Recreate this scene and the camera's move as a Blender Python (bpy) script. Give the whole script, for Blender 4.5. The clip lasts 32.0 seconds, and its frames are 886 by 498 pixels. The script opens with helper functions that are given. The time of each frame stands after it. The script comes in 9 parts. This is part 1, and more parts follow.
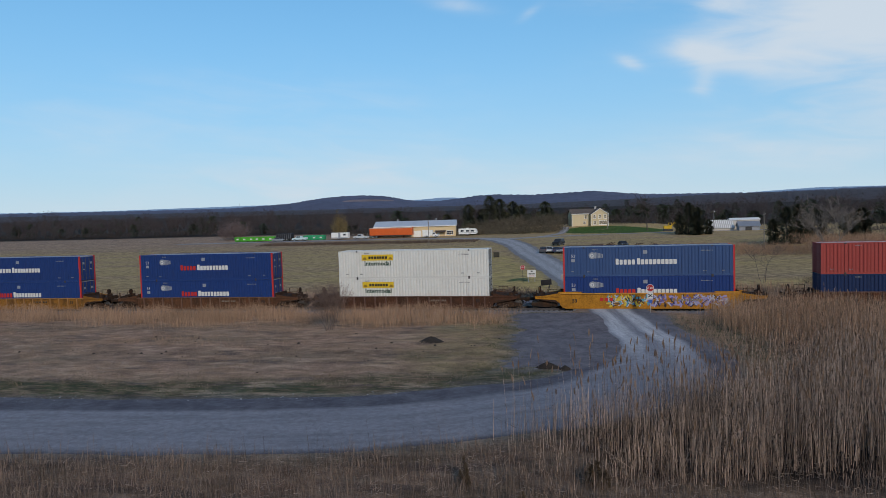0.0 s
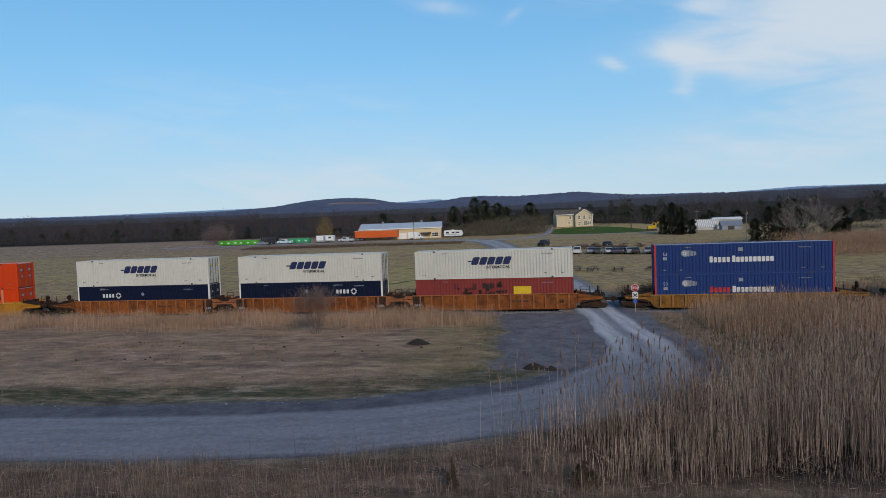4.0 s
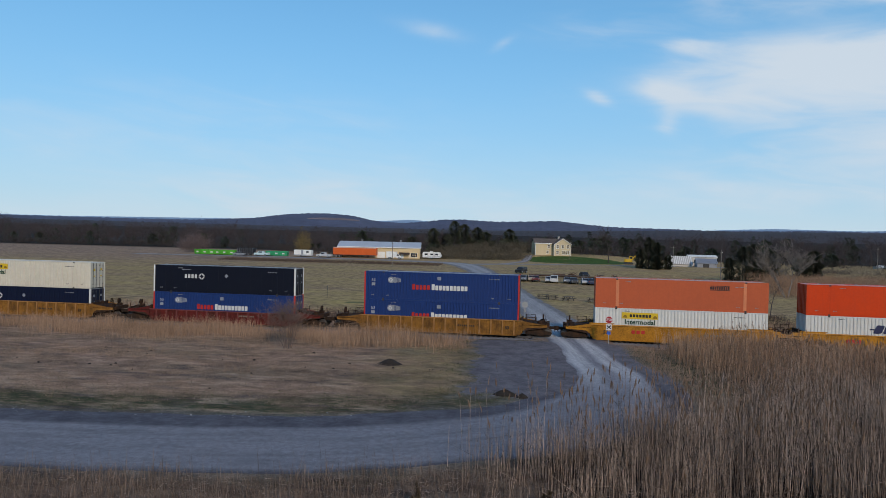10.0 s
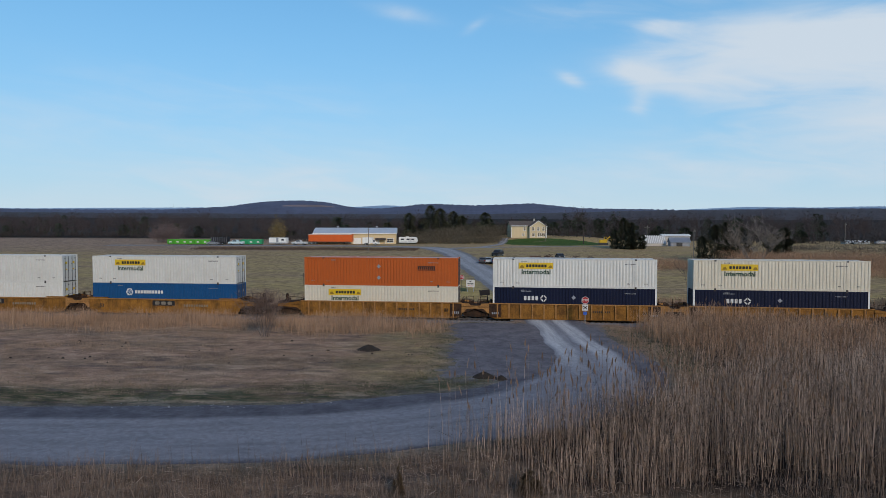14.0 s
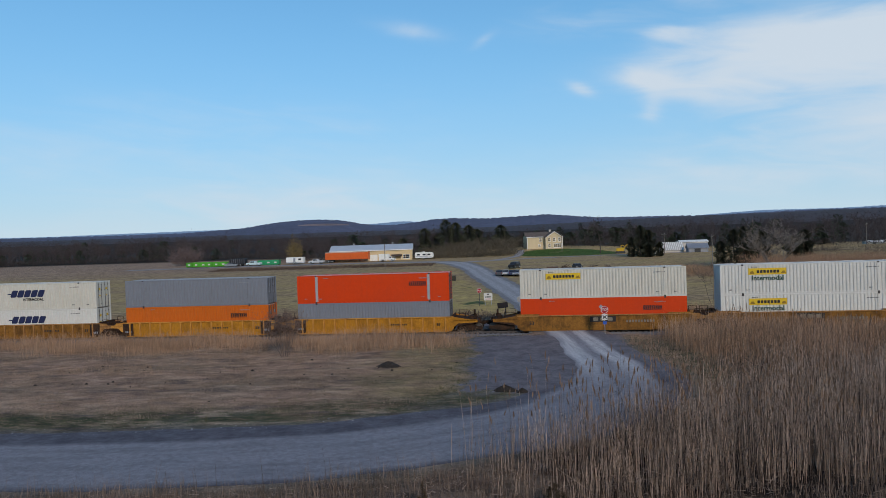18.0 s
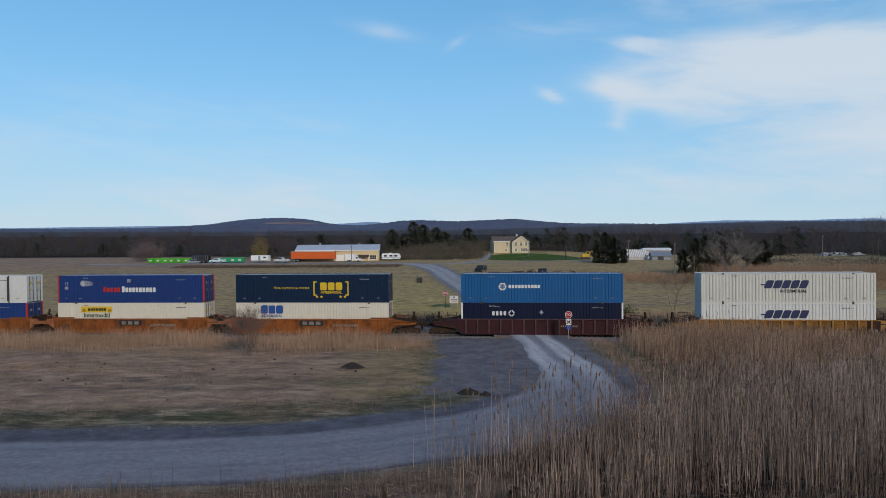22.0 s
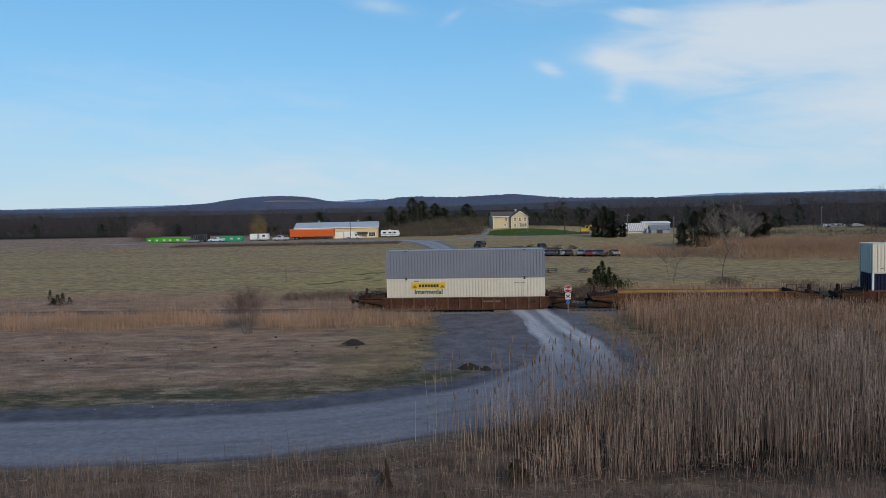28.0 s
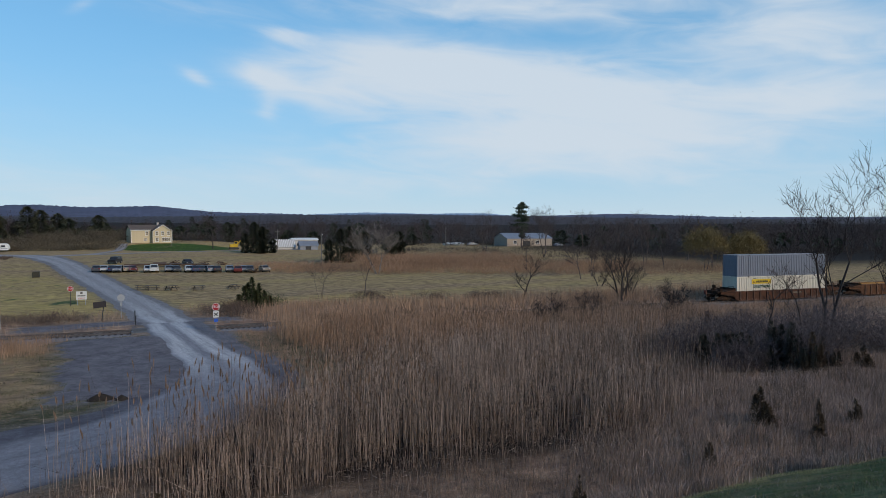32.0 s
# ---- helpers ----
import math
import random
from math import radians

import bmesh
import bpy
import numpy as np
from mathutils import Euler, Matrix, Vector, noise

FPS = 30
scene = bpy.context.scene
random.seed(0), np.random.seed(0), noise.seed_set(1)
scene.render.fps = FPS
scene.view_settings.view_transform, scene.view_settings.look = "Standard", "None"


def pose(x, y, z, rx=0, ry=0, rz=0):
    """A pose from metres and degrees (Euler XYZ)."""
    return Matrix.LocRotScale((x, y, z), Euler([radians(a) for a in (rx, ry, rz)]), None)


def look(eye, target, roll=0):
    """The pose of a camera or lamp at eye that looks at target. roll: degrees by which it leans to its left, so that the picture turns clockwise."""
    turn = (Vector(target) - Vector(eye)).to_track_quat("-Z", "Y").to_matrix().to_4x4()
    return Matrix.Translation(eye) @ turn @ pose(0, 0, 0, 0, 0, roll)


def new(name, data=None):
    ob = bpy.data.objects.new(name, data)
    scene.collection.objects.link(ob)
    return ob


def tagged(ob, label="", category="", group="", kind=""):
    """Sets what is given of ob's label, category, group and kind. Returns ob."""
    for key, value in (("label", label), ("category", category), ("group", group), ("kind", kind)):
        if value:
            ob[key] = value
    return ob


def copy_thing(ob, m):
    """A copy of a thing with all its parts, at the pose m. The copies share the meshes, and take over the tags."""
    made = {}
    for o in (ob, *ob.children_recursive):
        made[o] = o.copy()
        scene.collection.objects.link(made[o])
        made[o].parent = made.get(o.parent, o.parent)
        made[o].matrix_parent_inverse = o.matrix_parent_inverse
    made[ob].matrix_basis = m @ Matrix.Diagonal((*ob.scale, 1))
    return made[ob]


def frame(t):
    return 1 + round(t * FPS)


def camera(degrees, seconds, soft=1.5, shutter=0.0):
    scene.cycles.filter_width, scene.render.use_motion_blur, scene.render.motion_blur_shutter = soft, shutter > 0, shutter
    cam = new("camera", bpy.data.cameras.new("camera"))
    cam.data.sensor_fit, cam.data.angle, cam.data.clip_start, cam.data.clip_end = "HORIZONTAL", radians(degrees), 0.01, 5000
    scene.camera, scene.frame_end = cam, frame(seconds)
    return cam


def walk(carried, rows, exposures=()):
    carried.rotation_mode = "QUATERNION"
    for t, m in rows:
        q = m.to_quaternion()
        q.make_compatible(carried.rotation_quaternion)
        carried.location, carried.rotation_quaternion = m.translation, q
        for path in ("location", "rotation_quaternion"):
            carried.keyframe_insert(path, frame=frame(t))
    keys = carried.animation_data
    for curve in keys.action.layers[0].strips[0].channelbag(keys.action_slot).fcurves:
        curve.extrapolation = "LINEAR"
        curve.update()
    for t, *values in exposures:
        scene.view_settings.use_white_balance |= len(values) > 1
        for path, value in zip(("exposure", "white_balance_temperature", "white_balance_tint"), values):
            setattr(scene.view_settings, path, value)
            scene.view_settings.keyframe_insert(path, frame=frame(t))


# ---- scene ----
# ================= camera and its walk =================
EYE = 9.763
PATH = [(0,11.87,-2.86,1.64),(0.5,11.97,-3.17,1.72),(1,11.54,-3.42,1.80),(1.5,11.81,-2.93,2.12),(2,11.47,-2.98,2.04),(2.5,12.30,-2.64,2.09),(4.5,10.14,-2.88,1.96),(5,10.37,-3.24,1.31),(5.5,10.06,-2.35,1.02),(6,9.77,-2.18,0.85),(6.5,9.08,-2.81,0.31),(7,9.05,-2.71,-1.01),(7.5,9.75,-2.32,-0.43),(8,9.52,-2.78,-0.29),(8.5,8.91,-2.72,-0.87),(9,8.63,-2.34,-1.19),(9.5,7.27,-1.67,-2.19),(10,8.92,-0.92,-1.30),(10.5,9.25,-0.95,-0.65),(11,9.54,-0.27,0.31),(11.5,9.01,-1.01,-0.87),(12,7.48,-1.27,0.74),(12.5,7.73,-1.38,0.12),(13,6.46,-0.37,0.04),(13.5,6.02,-1.62,-0.08),(14,6.90,-2.20,-0.07),(14.5,9.04,-1.90,-0.02),(15,9.99,-1.83,0.75),(15.5,10.37,-1.36,0.31),(17.5,7.17,-1.53,0.60),(18,8.20,-0.98,1.96),(18.5,6.78,-1.79,1.63),(19,7.38,-2.06,1.97),(19.5,7.40,-2.17,1.24),(20,7.50,-1.36,1.12),(20.5,6.91,-1.32,1.69),(21,6.40,-0.85,1.25),(21.5,6.16,-1.22,0.80),(22,5.46,-0.86,0.48),(22.5,5.75,-1.18,0.34),(23,5.43,-0.95,0.31),(23.5,5.89,-1.14,0.26),(24,6.80,-1.92,0.44),(24.5,8.00,-1.98,0.71),(25,8.05,-2.20,0.71),(25.5,8.84,-2.73,1.00),(27.5,6.08,-2.97,1.40),(28,5.36,-2.87,1.20),(28.5,4.64,-2.77,1.26),(29,4.27,-2.67,1.34),(29.5,3.78,-2.28,1.26),(30,3.04,-2.38,1.30),(30.5,-2.51,-2.52,0.96),(31,-9.07,-2.23,0.18),(31.5,-16.36,-2.49,-0.06),(32,-23.41,-1.80,-0.13)]
cam = camera(66.04, 32.0, soft=0.4)
walk(cam, [(t, pose(0, 0, EYE, 90 + p, r, w)) for t, w, p, r in PATH])

# ================= sky, sun, exposure =================
SUN_AZ, SUN_EL = 152.0, 25.0      # degrees clockwise from +y, and above the horizon
scene.view_settings.exposure = 0.03


def make_world():
    w = bpy.data.worlds.new("sky_world")
    scene.world = w
    w.use_nodes = True
    nt = w.node_tree
    N, L = nt.nodes, nt.links
    N.clear()
    out = N.new("ShaderNodeOutputWorld")
    bg = N.new("ShaderNodeBackground")
    sky = N.new("ShaderNodeTexSky")
    sky.sky_type = 'NISHITA'
    sky.sun_disc = False
    sky.sun_elevation, sky.sun_rotation = radians(SUN_EL), radians(SUN_AZ)
    sky.air_density, sky.dust_density, sky.ozone_density = 1.0, 0.6, 1.6
    tc = N.new("ShaderNodeTexCoord")
    sep = N.new("ShaderNodeSeparateXYZ")
    L.new(tc.outputs["Generated"], sep.inputs[0])

    def math_node(op, a, b=None, c=None):
        m = N.new("ShaderNodeMath")
        m.operation = op
        for i, v in enumerate((a, b, c)):
            if v is None:
                continue
            if isinstance(v, (int, float)):
                m.inputs[i].default_value = v
            else:
                L.new(v, m.inputs[i])
        return m.outputs[0]
    # the direction as azimuth (degrees from +y to +x) and elevation
    az = math_node('MULTIPLY', math_node('ARCTAN2', sep.outputs[0], sep.outputs[1]), 57.2958)
    el = math_node('MULTIPLY', math_node('ARCSINE', sep.outputs[2]), 57.2958)

    def noise_at(sx, sy, detail, rough, dist, shear=0.0, off=0.0):
        cmb = N.new("ShaderNodeCombineXYZ")
        L.new(math_node('ADD', math_node('MULTIPLY', az, sx), math_node('MULTIPLY', el, shear)), cmb.inputs[0])
        L.new(math_node('MULTIPLY', el, sy), cmb.inputs[1])
        cmb.inputs[2].default_value = off
        n = N.new("ShaderNodeTexNoise")
        n.inputs["Scale"].default_value = 1.0
        n.inputs["Detail"].default_value = detail
        n.inputs["Roughness"].default_value = rough
        n.inputs["Distortion"].default_value = dist
        L.new(cmb.outputs[0], n.inputs["Vector"])
        return n.outputs[0]

    def blob(a0, e0, wa, we, tilt=0.0):
        da = math_node('DIVIDE', math_node('SUBTRACT', az, a0), wa)
        de = math_node('DIVIDE', math_node('SUBTRACT', math_node('SUBTRACT', el, e0), math_node('MULTIPLY', math_node('SUBTRACT', az, a0), tilt)), we)
        r2 = math_node('ADD', math_node('MULTIPLY', da, da), math_node('MULTIPLY', de, de))
        return math_node('POWER', 2.718, math_node('MULTIPLY', r2, -1.0))
    big = noise_at(0.05, 0.20, 5.0, 0.5, 0.4, 0.05, 3.1)
    wisp = noise_at(0.13, 0.50, 6.0, 0.52, 0.7, 0.16, 7.7)
    fields = None
    for args, amp in (((10.2, 15.1, 1.9, 0.6, -0.1), 0.6), ((21, 13.4, 10, 1.5, -0.08), 0.9), ((30, 10.8, 17, 3.0, -0.04), 0.95), ((8.8, 11.8, 2.0, 0.9, -0.2), 0.62), ((9.1, 9.6, 0.9, 1.1, 0.1), 0.45), ((12.5, 10.8, 4.0, 1.4, -0.25), 0.6),
                      ((27, 7.0, 14, 1.9, 0.02), 0.72), ((47, 8.6, 15, 3.0, 0.02), 0.7), ((28, 17.8, 18, 1.7, 0), 0.85), ((50, 15.0, 11, 2.4, -0.05), 0.8), ((30, 4.2, 26, 2.2, 0), 0.5), ((3.6, 11.6, 1.1, 0.5, -0.35), 0.45),
                      ((-10.8, 17.0, 3.6, 0.8, -0.2), 0.34), ((-4.3, 15.9, 1.0, 0.45, 0.5), 0.3), ((4, 16.8, 6, 1.3, 0), 0.32), ((-30, 9, 24, 3.5, 0.05), 0.28), ((-20, 1.5, 24, 4.2, 0), 0.55), ((20, 40, 60, 14, 0), 0.35), ((130, 25, 50, 12, 0), 0.35)):
        b = math_node('MULTIPLY', blob(*args), amp)
        fields = b if fields is None else math_node('ADD', fields, b)
    tex = math_node('SUBTRACT', math_node('ADD', math_node('MULTIPLY', big, 0.8), math_node('MULTIPLY', wisp, 0.68)), 0.755)
    soft_edge = math_node('MINIMUM', math_node('MULTIPLY', fields, 2.2), 1.0)
    dens = math_node('ADD', math_node('MULTIPLY', fields, 0.92), math_node('MULTIPLY', math_node('MULTIPLY', tex, 1.55), soft_edge))
    cl = N.new("ShaderNodeMapRange")
    cl.interpolation_type = 'SMOOTHSTEP'
    cl.inputs[1].default_value, cl.inputs[2].default_value, cl.inputs[3].default_value, cl.inputs[4].default_value = 0.03, 1.02, 0.0, 0.90
    L.new(dens, cl.inputs[0])

    def blend(fac, a, col):
        x = N.new("ShaderNodeMix")
        x.data_type = 'RGBA'
        L.new(fac, x.inputs["Factor"])
        L.new(a, x.inputs["A"])
        x.inputs["B"].default_value = col
        return x.outputs["Result"]
    tint = N.new("ShaderNodeMix")
    tint.data_type, tint.blend_type = 'RGBA', 'MULTIPLY'
    tint.inputs["Factor"].default_value = 1.0
    L.new(sky.outputs[0], tint.inputs["A"])
    tint.inputs["B"].default_value = SKY_TINT
    up = math_node('MAXIMUM', el, 0.0)
    low = math_node('MULTIPLY', math_node('POWER', 2.718, math_node('MULTIPLY', math_node('MULTIPLY', up, up), -0.0016)), 0.72)
    haze = math_node('MULTIPLY', math_node('POWER', 2.718, math_node('MULTIPLY', up, -0.145)), HAZE)
    c = blend(low, tint.outputs["Result"], AZURE)
    c = blend(haze, c, HAZE_WHITE)
    c = blend(cl.outputs[0], c, CLOUD)
    L.new(c, bg.inputs["Color"])
    bg.inputs["Strength"].default_value = SKY_STRENGTH
    L.new(bg.outputs[0], out.inputs[0])


HAZE = 0.95
SKY_TINT = (0.58, 0.97, 1.22, 1)
AZURE = (1.45, 4.6, 7.8, 1)
HAZE_WHITE = (5.5, 6.55, 7.2, 1)
CLOUD = (5.75, 6.42, 7.12, 1)
SKY_STRENGTH = 0.108
make_world()
sun = new("sun", bpy.data.lights.new("sun", "SUN"))
sun.data.energy, sun.data.angle, sun.data.color = 2.2, radians(10.0), (1.0, 0.83, 0.66)
sun.matrix_world = look((0, 0, 0), (-math.sin(radians(SUN_AZ)) * math.cos(radians(SUN_EL)), -math.cos(radians(SUN_AZ)) * math.cos(radians(SUN_EL)), -math.sin(radians(SUN_EL))))


# ================= materials =================
def material(name, color, rough=0.7, metal=0.0, grain=0.15, scale=6.0, stain=0.15, stain_scale=0.6, bump=0.1, other=None, island=0.0, each=0.0, streak=0.0, coat=0.0, spec=0.3):
    """A surface with grain, stains and fine relief in metres. other: the colour of the stains; island, each: spread of brightness piece by piece."""
    m = bpy.data.materials.new(name)
    m.use_nodes = True
    N, L = m.node_tree.nodes, m.node_tree.links
    p = N["Principled BSDF"]
    p.inputs["Metallic"].default_value = metal
    p.inputs["Coat Weight"].default_value = coat
    p.inputs["Specular IOR Level"].default_value = spec
    geo = N.new("ShaderNodeTexCoord")

    def tex(sc, detail, squash=None):
        n = N.new("ShaderNodeTexNoise")
        n.inputs["Scale"].default_value = sc
        n.inputs["Detail"].default_value = detail
        n.inputs["Roughness"].default_value = 0.6
        src = geo.outputs["Object"]
        if squash:
            mp = N.new("ShaderNodeMapping")
            mp.inputs["Scale"].default_value = squash
            L.new(src, mp.inputs[0])
            src = mp.outputs[0]
        L.new(src, n.inputs["Vector"])
        return n.outputs[0]

    def ramp(v, lo, hi, a, b):
        r = N.new("ShaderNodeMapRange")
        r.inputs[1].default_value, r.inputs[2].default_value, r.inputs[3].default_value, r.inputs[4].default_value = lo, hi, a, b
        L.new(v, r.inputs[0])
        return r.outputs[0]

    def mix(fac, a, b, kind='MIX'):
        x = N.new("ShaderNodeMix")
        x.data_type, x.blend_type = 'RGBA', kind
        for sock, v in (("Factor", fac), ("A", a), ("B", b)):
            if isinstance(v, (int, float)):
                x.inputs[sock].default_value = v
            elif isinstance(v, tuple):
                x.inputs[sock].default_value = v if len(v) == 4 else (*v, 1)
            else:
                L.new(v, x.inputs[sock])
        return x.outputs["Result"]
    fine = tex(scale, 5)
    broad = tex(stain_scale, 4)
    col = tuple(color)
    dark = other or tuple(c * 0.45 for c in color)
    c = mix(ramp(broad, 0.42, 0.72, 0.0, min(1.0, stain * 2)), col, dark)
    if streak:
        s = tex(1.0, 4, (6.5, 6.5, 0.45))
        c = mix(ramp(s, 0.5, 0.75, 0.0, streak), c, dark)
    v = N.new("ShaderNodeHueSaturation")
    L.new(c, v.inputs["Color"])
    val = ramp(fine, 0.25, 0.75, 1.0 - grain, 1.0 + grain)
    if island:
        g = N.new("ShaderNodeNewGeometry")
        mm = N.new("ShaderNodeMath")
        mm.operation = 'MULTIPLY'
        L.new(val, mm.inputs[0])
        L.new(ramp(g.outputs["Random Per Island"], 0, 1, 1 - island, 1 + island), mm.inputs[1])
        val = mm.outputs[0]
    if each:
        g = N.new("ShaderNodeObjectInfo")
        mm = N.new("ShaderNodeMath")
        mm.operation = 'MULTIPLY'
        L.new(val, mm.inputs[0])
        L.new(ramp(g.outputs["Random"], 0, 1, 1 - each, 1 + each), mm.inputs[1])
        val = mm.outputs[0]
    L.new(val, v.inputs["Value"])
    L.new(v.outputs[0], p.inputs["Base Color"])
    L.new(ramp(fine, 0.2, 0.8, max(0.02, rough - 0.1), min(1, rough + 0.1)), p.inputs["Roughness"])
    if bump:
        b = N.new("ShaderNodeBump")
        b.inputs["Strength"].default_value = bump
        b.inputs["Distance"].default_value = 0.03
        L.new(fine, b.inputs["Height"])
        L.new(b.outputs[0], p.inputs["Normal"])
    return m


_mats = {}


def M(name, *a, **k):
    if name not in _mats:
        _mats[name] = material(name, *a, **k)
    return _mats[name]


# ================= mesh helpers =================
class Mesh:
    """Collects boxes, tubes and sheets into one mesh."""

    def __init__(self):
        self.v, self.f = [], []

    def quad(self, *p):
        i = len(self.v)
        self.v += [tuple(q) for q in p]
        self.f.append(tuple(range(i, i + len(p))))
        return self

    def box(self, x0, x1, y0, y1, z0, z1, taper=0.0):
        i = len(self.v)
        t = taper
        self.v += [(x0, y0, z0), (x1, y0, z0), (x1, y1, z0), (x0, y1, z0), (x0 + t, y0 + t, z1), (x1 - t, y0 + t, z1), (x1 - t, y1 - t, z1), (x0 + t, y1 - t, z1)]
        self.f += [(i, i + 3, i + 2, i + 1), (i + 4, i + 5, i + 6, i + 7), (i, i + 1, i + 5, i + 4), (i + 1, i + 2, i + 6, i + 5), (i + 2, i + 3, i + 7, i + 6), (i + 3, i, i + 4, i + 7)]
        return self

    def chamfer_box(self, x0, x1, y0, y1, z0, z1, c=0.03):
        """A box with chamfered upright and upper edges."""
        def ring(d, z):
            return [(x0 + d + c, y0 + d, z), (x1 - d - c, y0 + d, z), (x1 - d, y0 + d + c, z), (x1 - d, y1 - d - c, z), (x1 - d - c, y1 - d, z), (x0 + d + c, y1 - d, z), (x0 + d, y1 - d - c, z), (x0 + d, y0 + d + c, z)]
        return self.rings([ring(0, z0), ring(0, z1 - c), ring(c, z1)])

    def rings(self, rings, cap=True):
        i = len(self.v)
        n = len(rings[0])
        for r in rings:
            self.v += [tuple(q) for q in r]
        for k in range(len(rings) - 1):
            for j in range(n):
                a, b = i + k * n + j, i + k * n + (j + 1) % n
                self.f.append((a, b, b + n, a + n))
        if cap:
            self.f.append(tuple(range(i + n - 1, i - 1, -1)))
            self.f.append(tuple(range(i + (len(rings) - 1) * n, i + len(rings) * n)))
        return self

    def tube(self, p0, p1, r0, r1=None, n=8, cap=True):
        r1 = r0 if r1 is None else r1
        a, b = Vector(p0), Vector(p1)
        d = (b - a).normalized()
        u = d.orthogonal().normalized()
        w = d.cross(u)
        R = [[tuple(c + (u * math.cos(2 * math.pi * j / n) + w * math.sin(2 * math.pi * j / n)) * r) for j in range(n)] for c, r in ((a, r0), (b, r1))]
        return self.rings(R, cap)

    def prism(self, pts, y0, y1):
        """A flat outline in x and z, extruded from y0 to y1."""
        return self.rings([[(x, y1, z) for x, z in pts], [(x, y0, z) for x, z in pts]])

    def data(self, name):
        me = bpy.data.meshes.new(name)
        me.from_pydata(self.v, [], self.f)
        me.update()
        return me


def part(name, mesh, mat, parent=None, label="", m=None):
    """One mesh object, under a thing or a part."""
    me = mesh.data(name) if isinstance(mesh, Mesh) else mesh
    if mat is not None and len(me.materials) == 0:
        me.materials.append(mat)
    ob = new(name, me)
    if parent is not None:
        ob.parent = parent
    if m is not None:
        ob.matrix_basis = m
    if label:
        tagged(ob, label)
    return ob


def empty(name, m=None, **tags):
    ob = new(name)
    ob.empty_display_size = 0.3
    if m is not None:
        ob.matrix_basis = m
    return tagged(ob, **tags)


def sheet(name, verts, faces, mat, smooth=False):
    me = bpy.data.meshes.new(name)
    verts = np.asarray(verts, np.float32)
    faces = np.asarray(faces, np.int32)
    k = faces.shape[1]
    me.vertices.add(len(verts))
    me.vertices.foreach_set("co", verts.ravel())
    me.loops.add(faces.size)
    me.loops.foreach_set("vertex_index", faces.ravel())
    me.polygons.add(len(faces))
    me.polygons.foreach_set("loop_start", np.arange(0, faces.size, k, dtype=np.int32))
    me.polygons.foreach_set("loop_total", np.full(len(faces), k, np.int32))
    if smooth:
        me.polygons.foreach_set("use_smooth", np.ones(len(faces), bool))
    me.update(calc_edges=True)
    me.materials.append(mat)
    return new(name, me)


def sstep(a, b, x):
    t = np.clip((np.asarray(x, float) - a) / (b - a), 0, 1)
    return t * t * (3 - 2 * t)


def wob(x, y, s, seed=0.0):
    """Smooth waves without a period, about -1 to 1."""
    x, y = np.asarray(x, float) * s, np.asarray(y, float) * s
    return (np.sin(x * 1.3 + 2.1 * np.sin(y * 0.7 + seed) + seed) + np.sin(y * 1.7 + 1.8 * np.sin(x * 0.9 - seed) + 2 * seed) + 0.6 * np.sin(2.9 * x - 2.3 * y + 3 * seed) + 0.5 * np.sin(4.3 * x + 3.9 * y + seed * 5)) / 3.1


# ================= the lie of the land =================
TRACK_D, TRACK_K = 70.39, -0.000457        # the track's middle line


def track_y(x):
    a = np.minimum(np.abs(x), 110.0)
    return TRACK_D + TRACK_K * a * a / 2 + TRACK_K * 110.0 * (np.abs(x) - a)


def ground_z(x, y):
    x, y = np.asarray(x, float), np.asarray(y, float)
    z = -0.3 + 2.3 * sstep(130, 270, y)
    z = z + np.maximum(0, 20 - y) * 0.42 * (1 - sstep(90, 240, np.abs(x))) * sstep(-60, -10, y)
    z = z + 2.3 * sstep(45, 15, np.hypot((x + 2) * 0.8, y - 292))
    band = sstep(66.9, 67.6, y) * (1 - sstep(73.2, 73.9, y))
    xm = (1 - band) * sstep(-10, -4, x) * (1 - sstep(7, 12, x)) + band * sstep(-1.9, -0.9, x) * (1 - sstep(5.8, 6.8, x))
    z = z + 0.27 * sstep(56, 66, y) * (1 - sstep(74.5, 82, y)) * xm
    z = z - 0.10 * band * (1 - sstep(-1.9, -0.9, x) * (1 - sstep(5.8, 6.8, x)))
    near = sstep(400, 120, np.hypot(x, y))
    z = z + near * 0.06 * wob(x, y, 0.45, 1.0) * (1 - sstep(-14, -8, x) * (1 - sstep(8, 14, x)))
    z = z + 26 * sstep(420, 1500, np.hypot(x, y)) * sstep(100, 400, y)
    return z


def gz(x, y):
    return float(ground_z(x, y))


# the gravel road's middle line (x, y, half width): from the near bend over the crossing and away
ROAD = [(-110, 25.5, 4.5), (-60, 27.4, 4.5), (-28, 29.4, 4.5), (-14, 31.2, 4.6), (-5.2, 34.4, 4.6), (1.2, 39.0, 4.5), (4.9, 45.0, 4.3), (5.6, 51.5, 3.7), (4.6, 58, 3.2), (3.5, 64, 2.9), (2.7, 70.4, 2.8),
        (1.7, 77, 2.9), (0.3, 88, 3.1), (-1.8, 101, 3.1), (-4.9, 118, 3.1), (-9.5, 144, 3.5), (-14.4, 168, 3.7), (-18.6, 189.5, 3.8), (-23.5, 207, 4.2), (-28, 219, 4.6), (-36, 227, 4.2), (-60, 233, 3.5), (-100, 233, 3.2), (-150, 230, 3.0)]


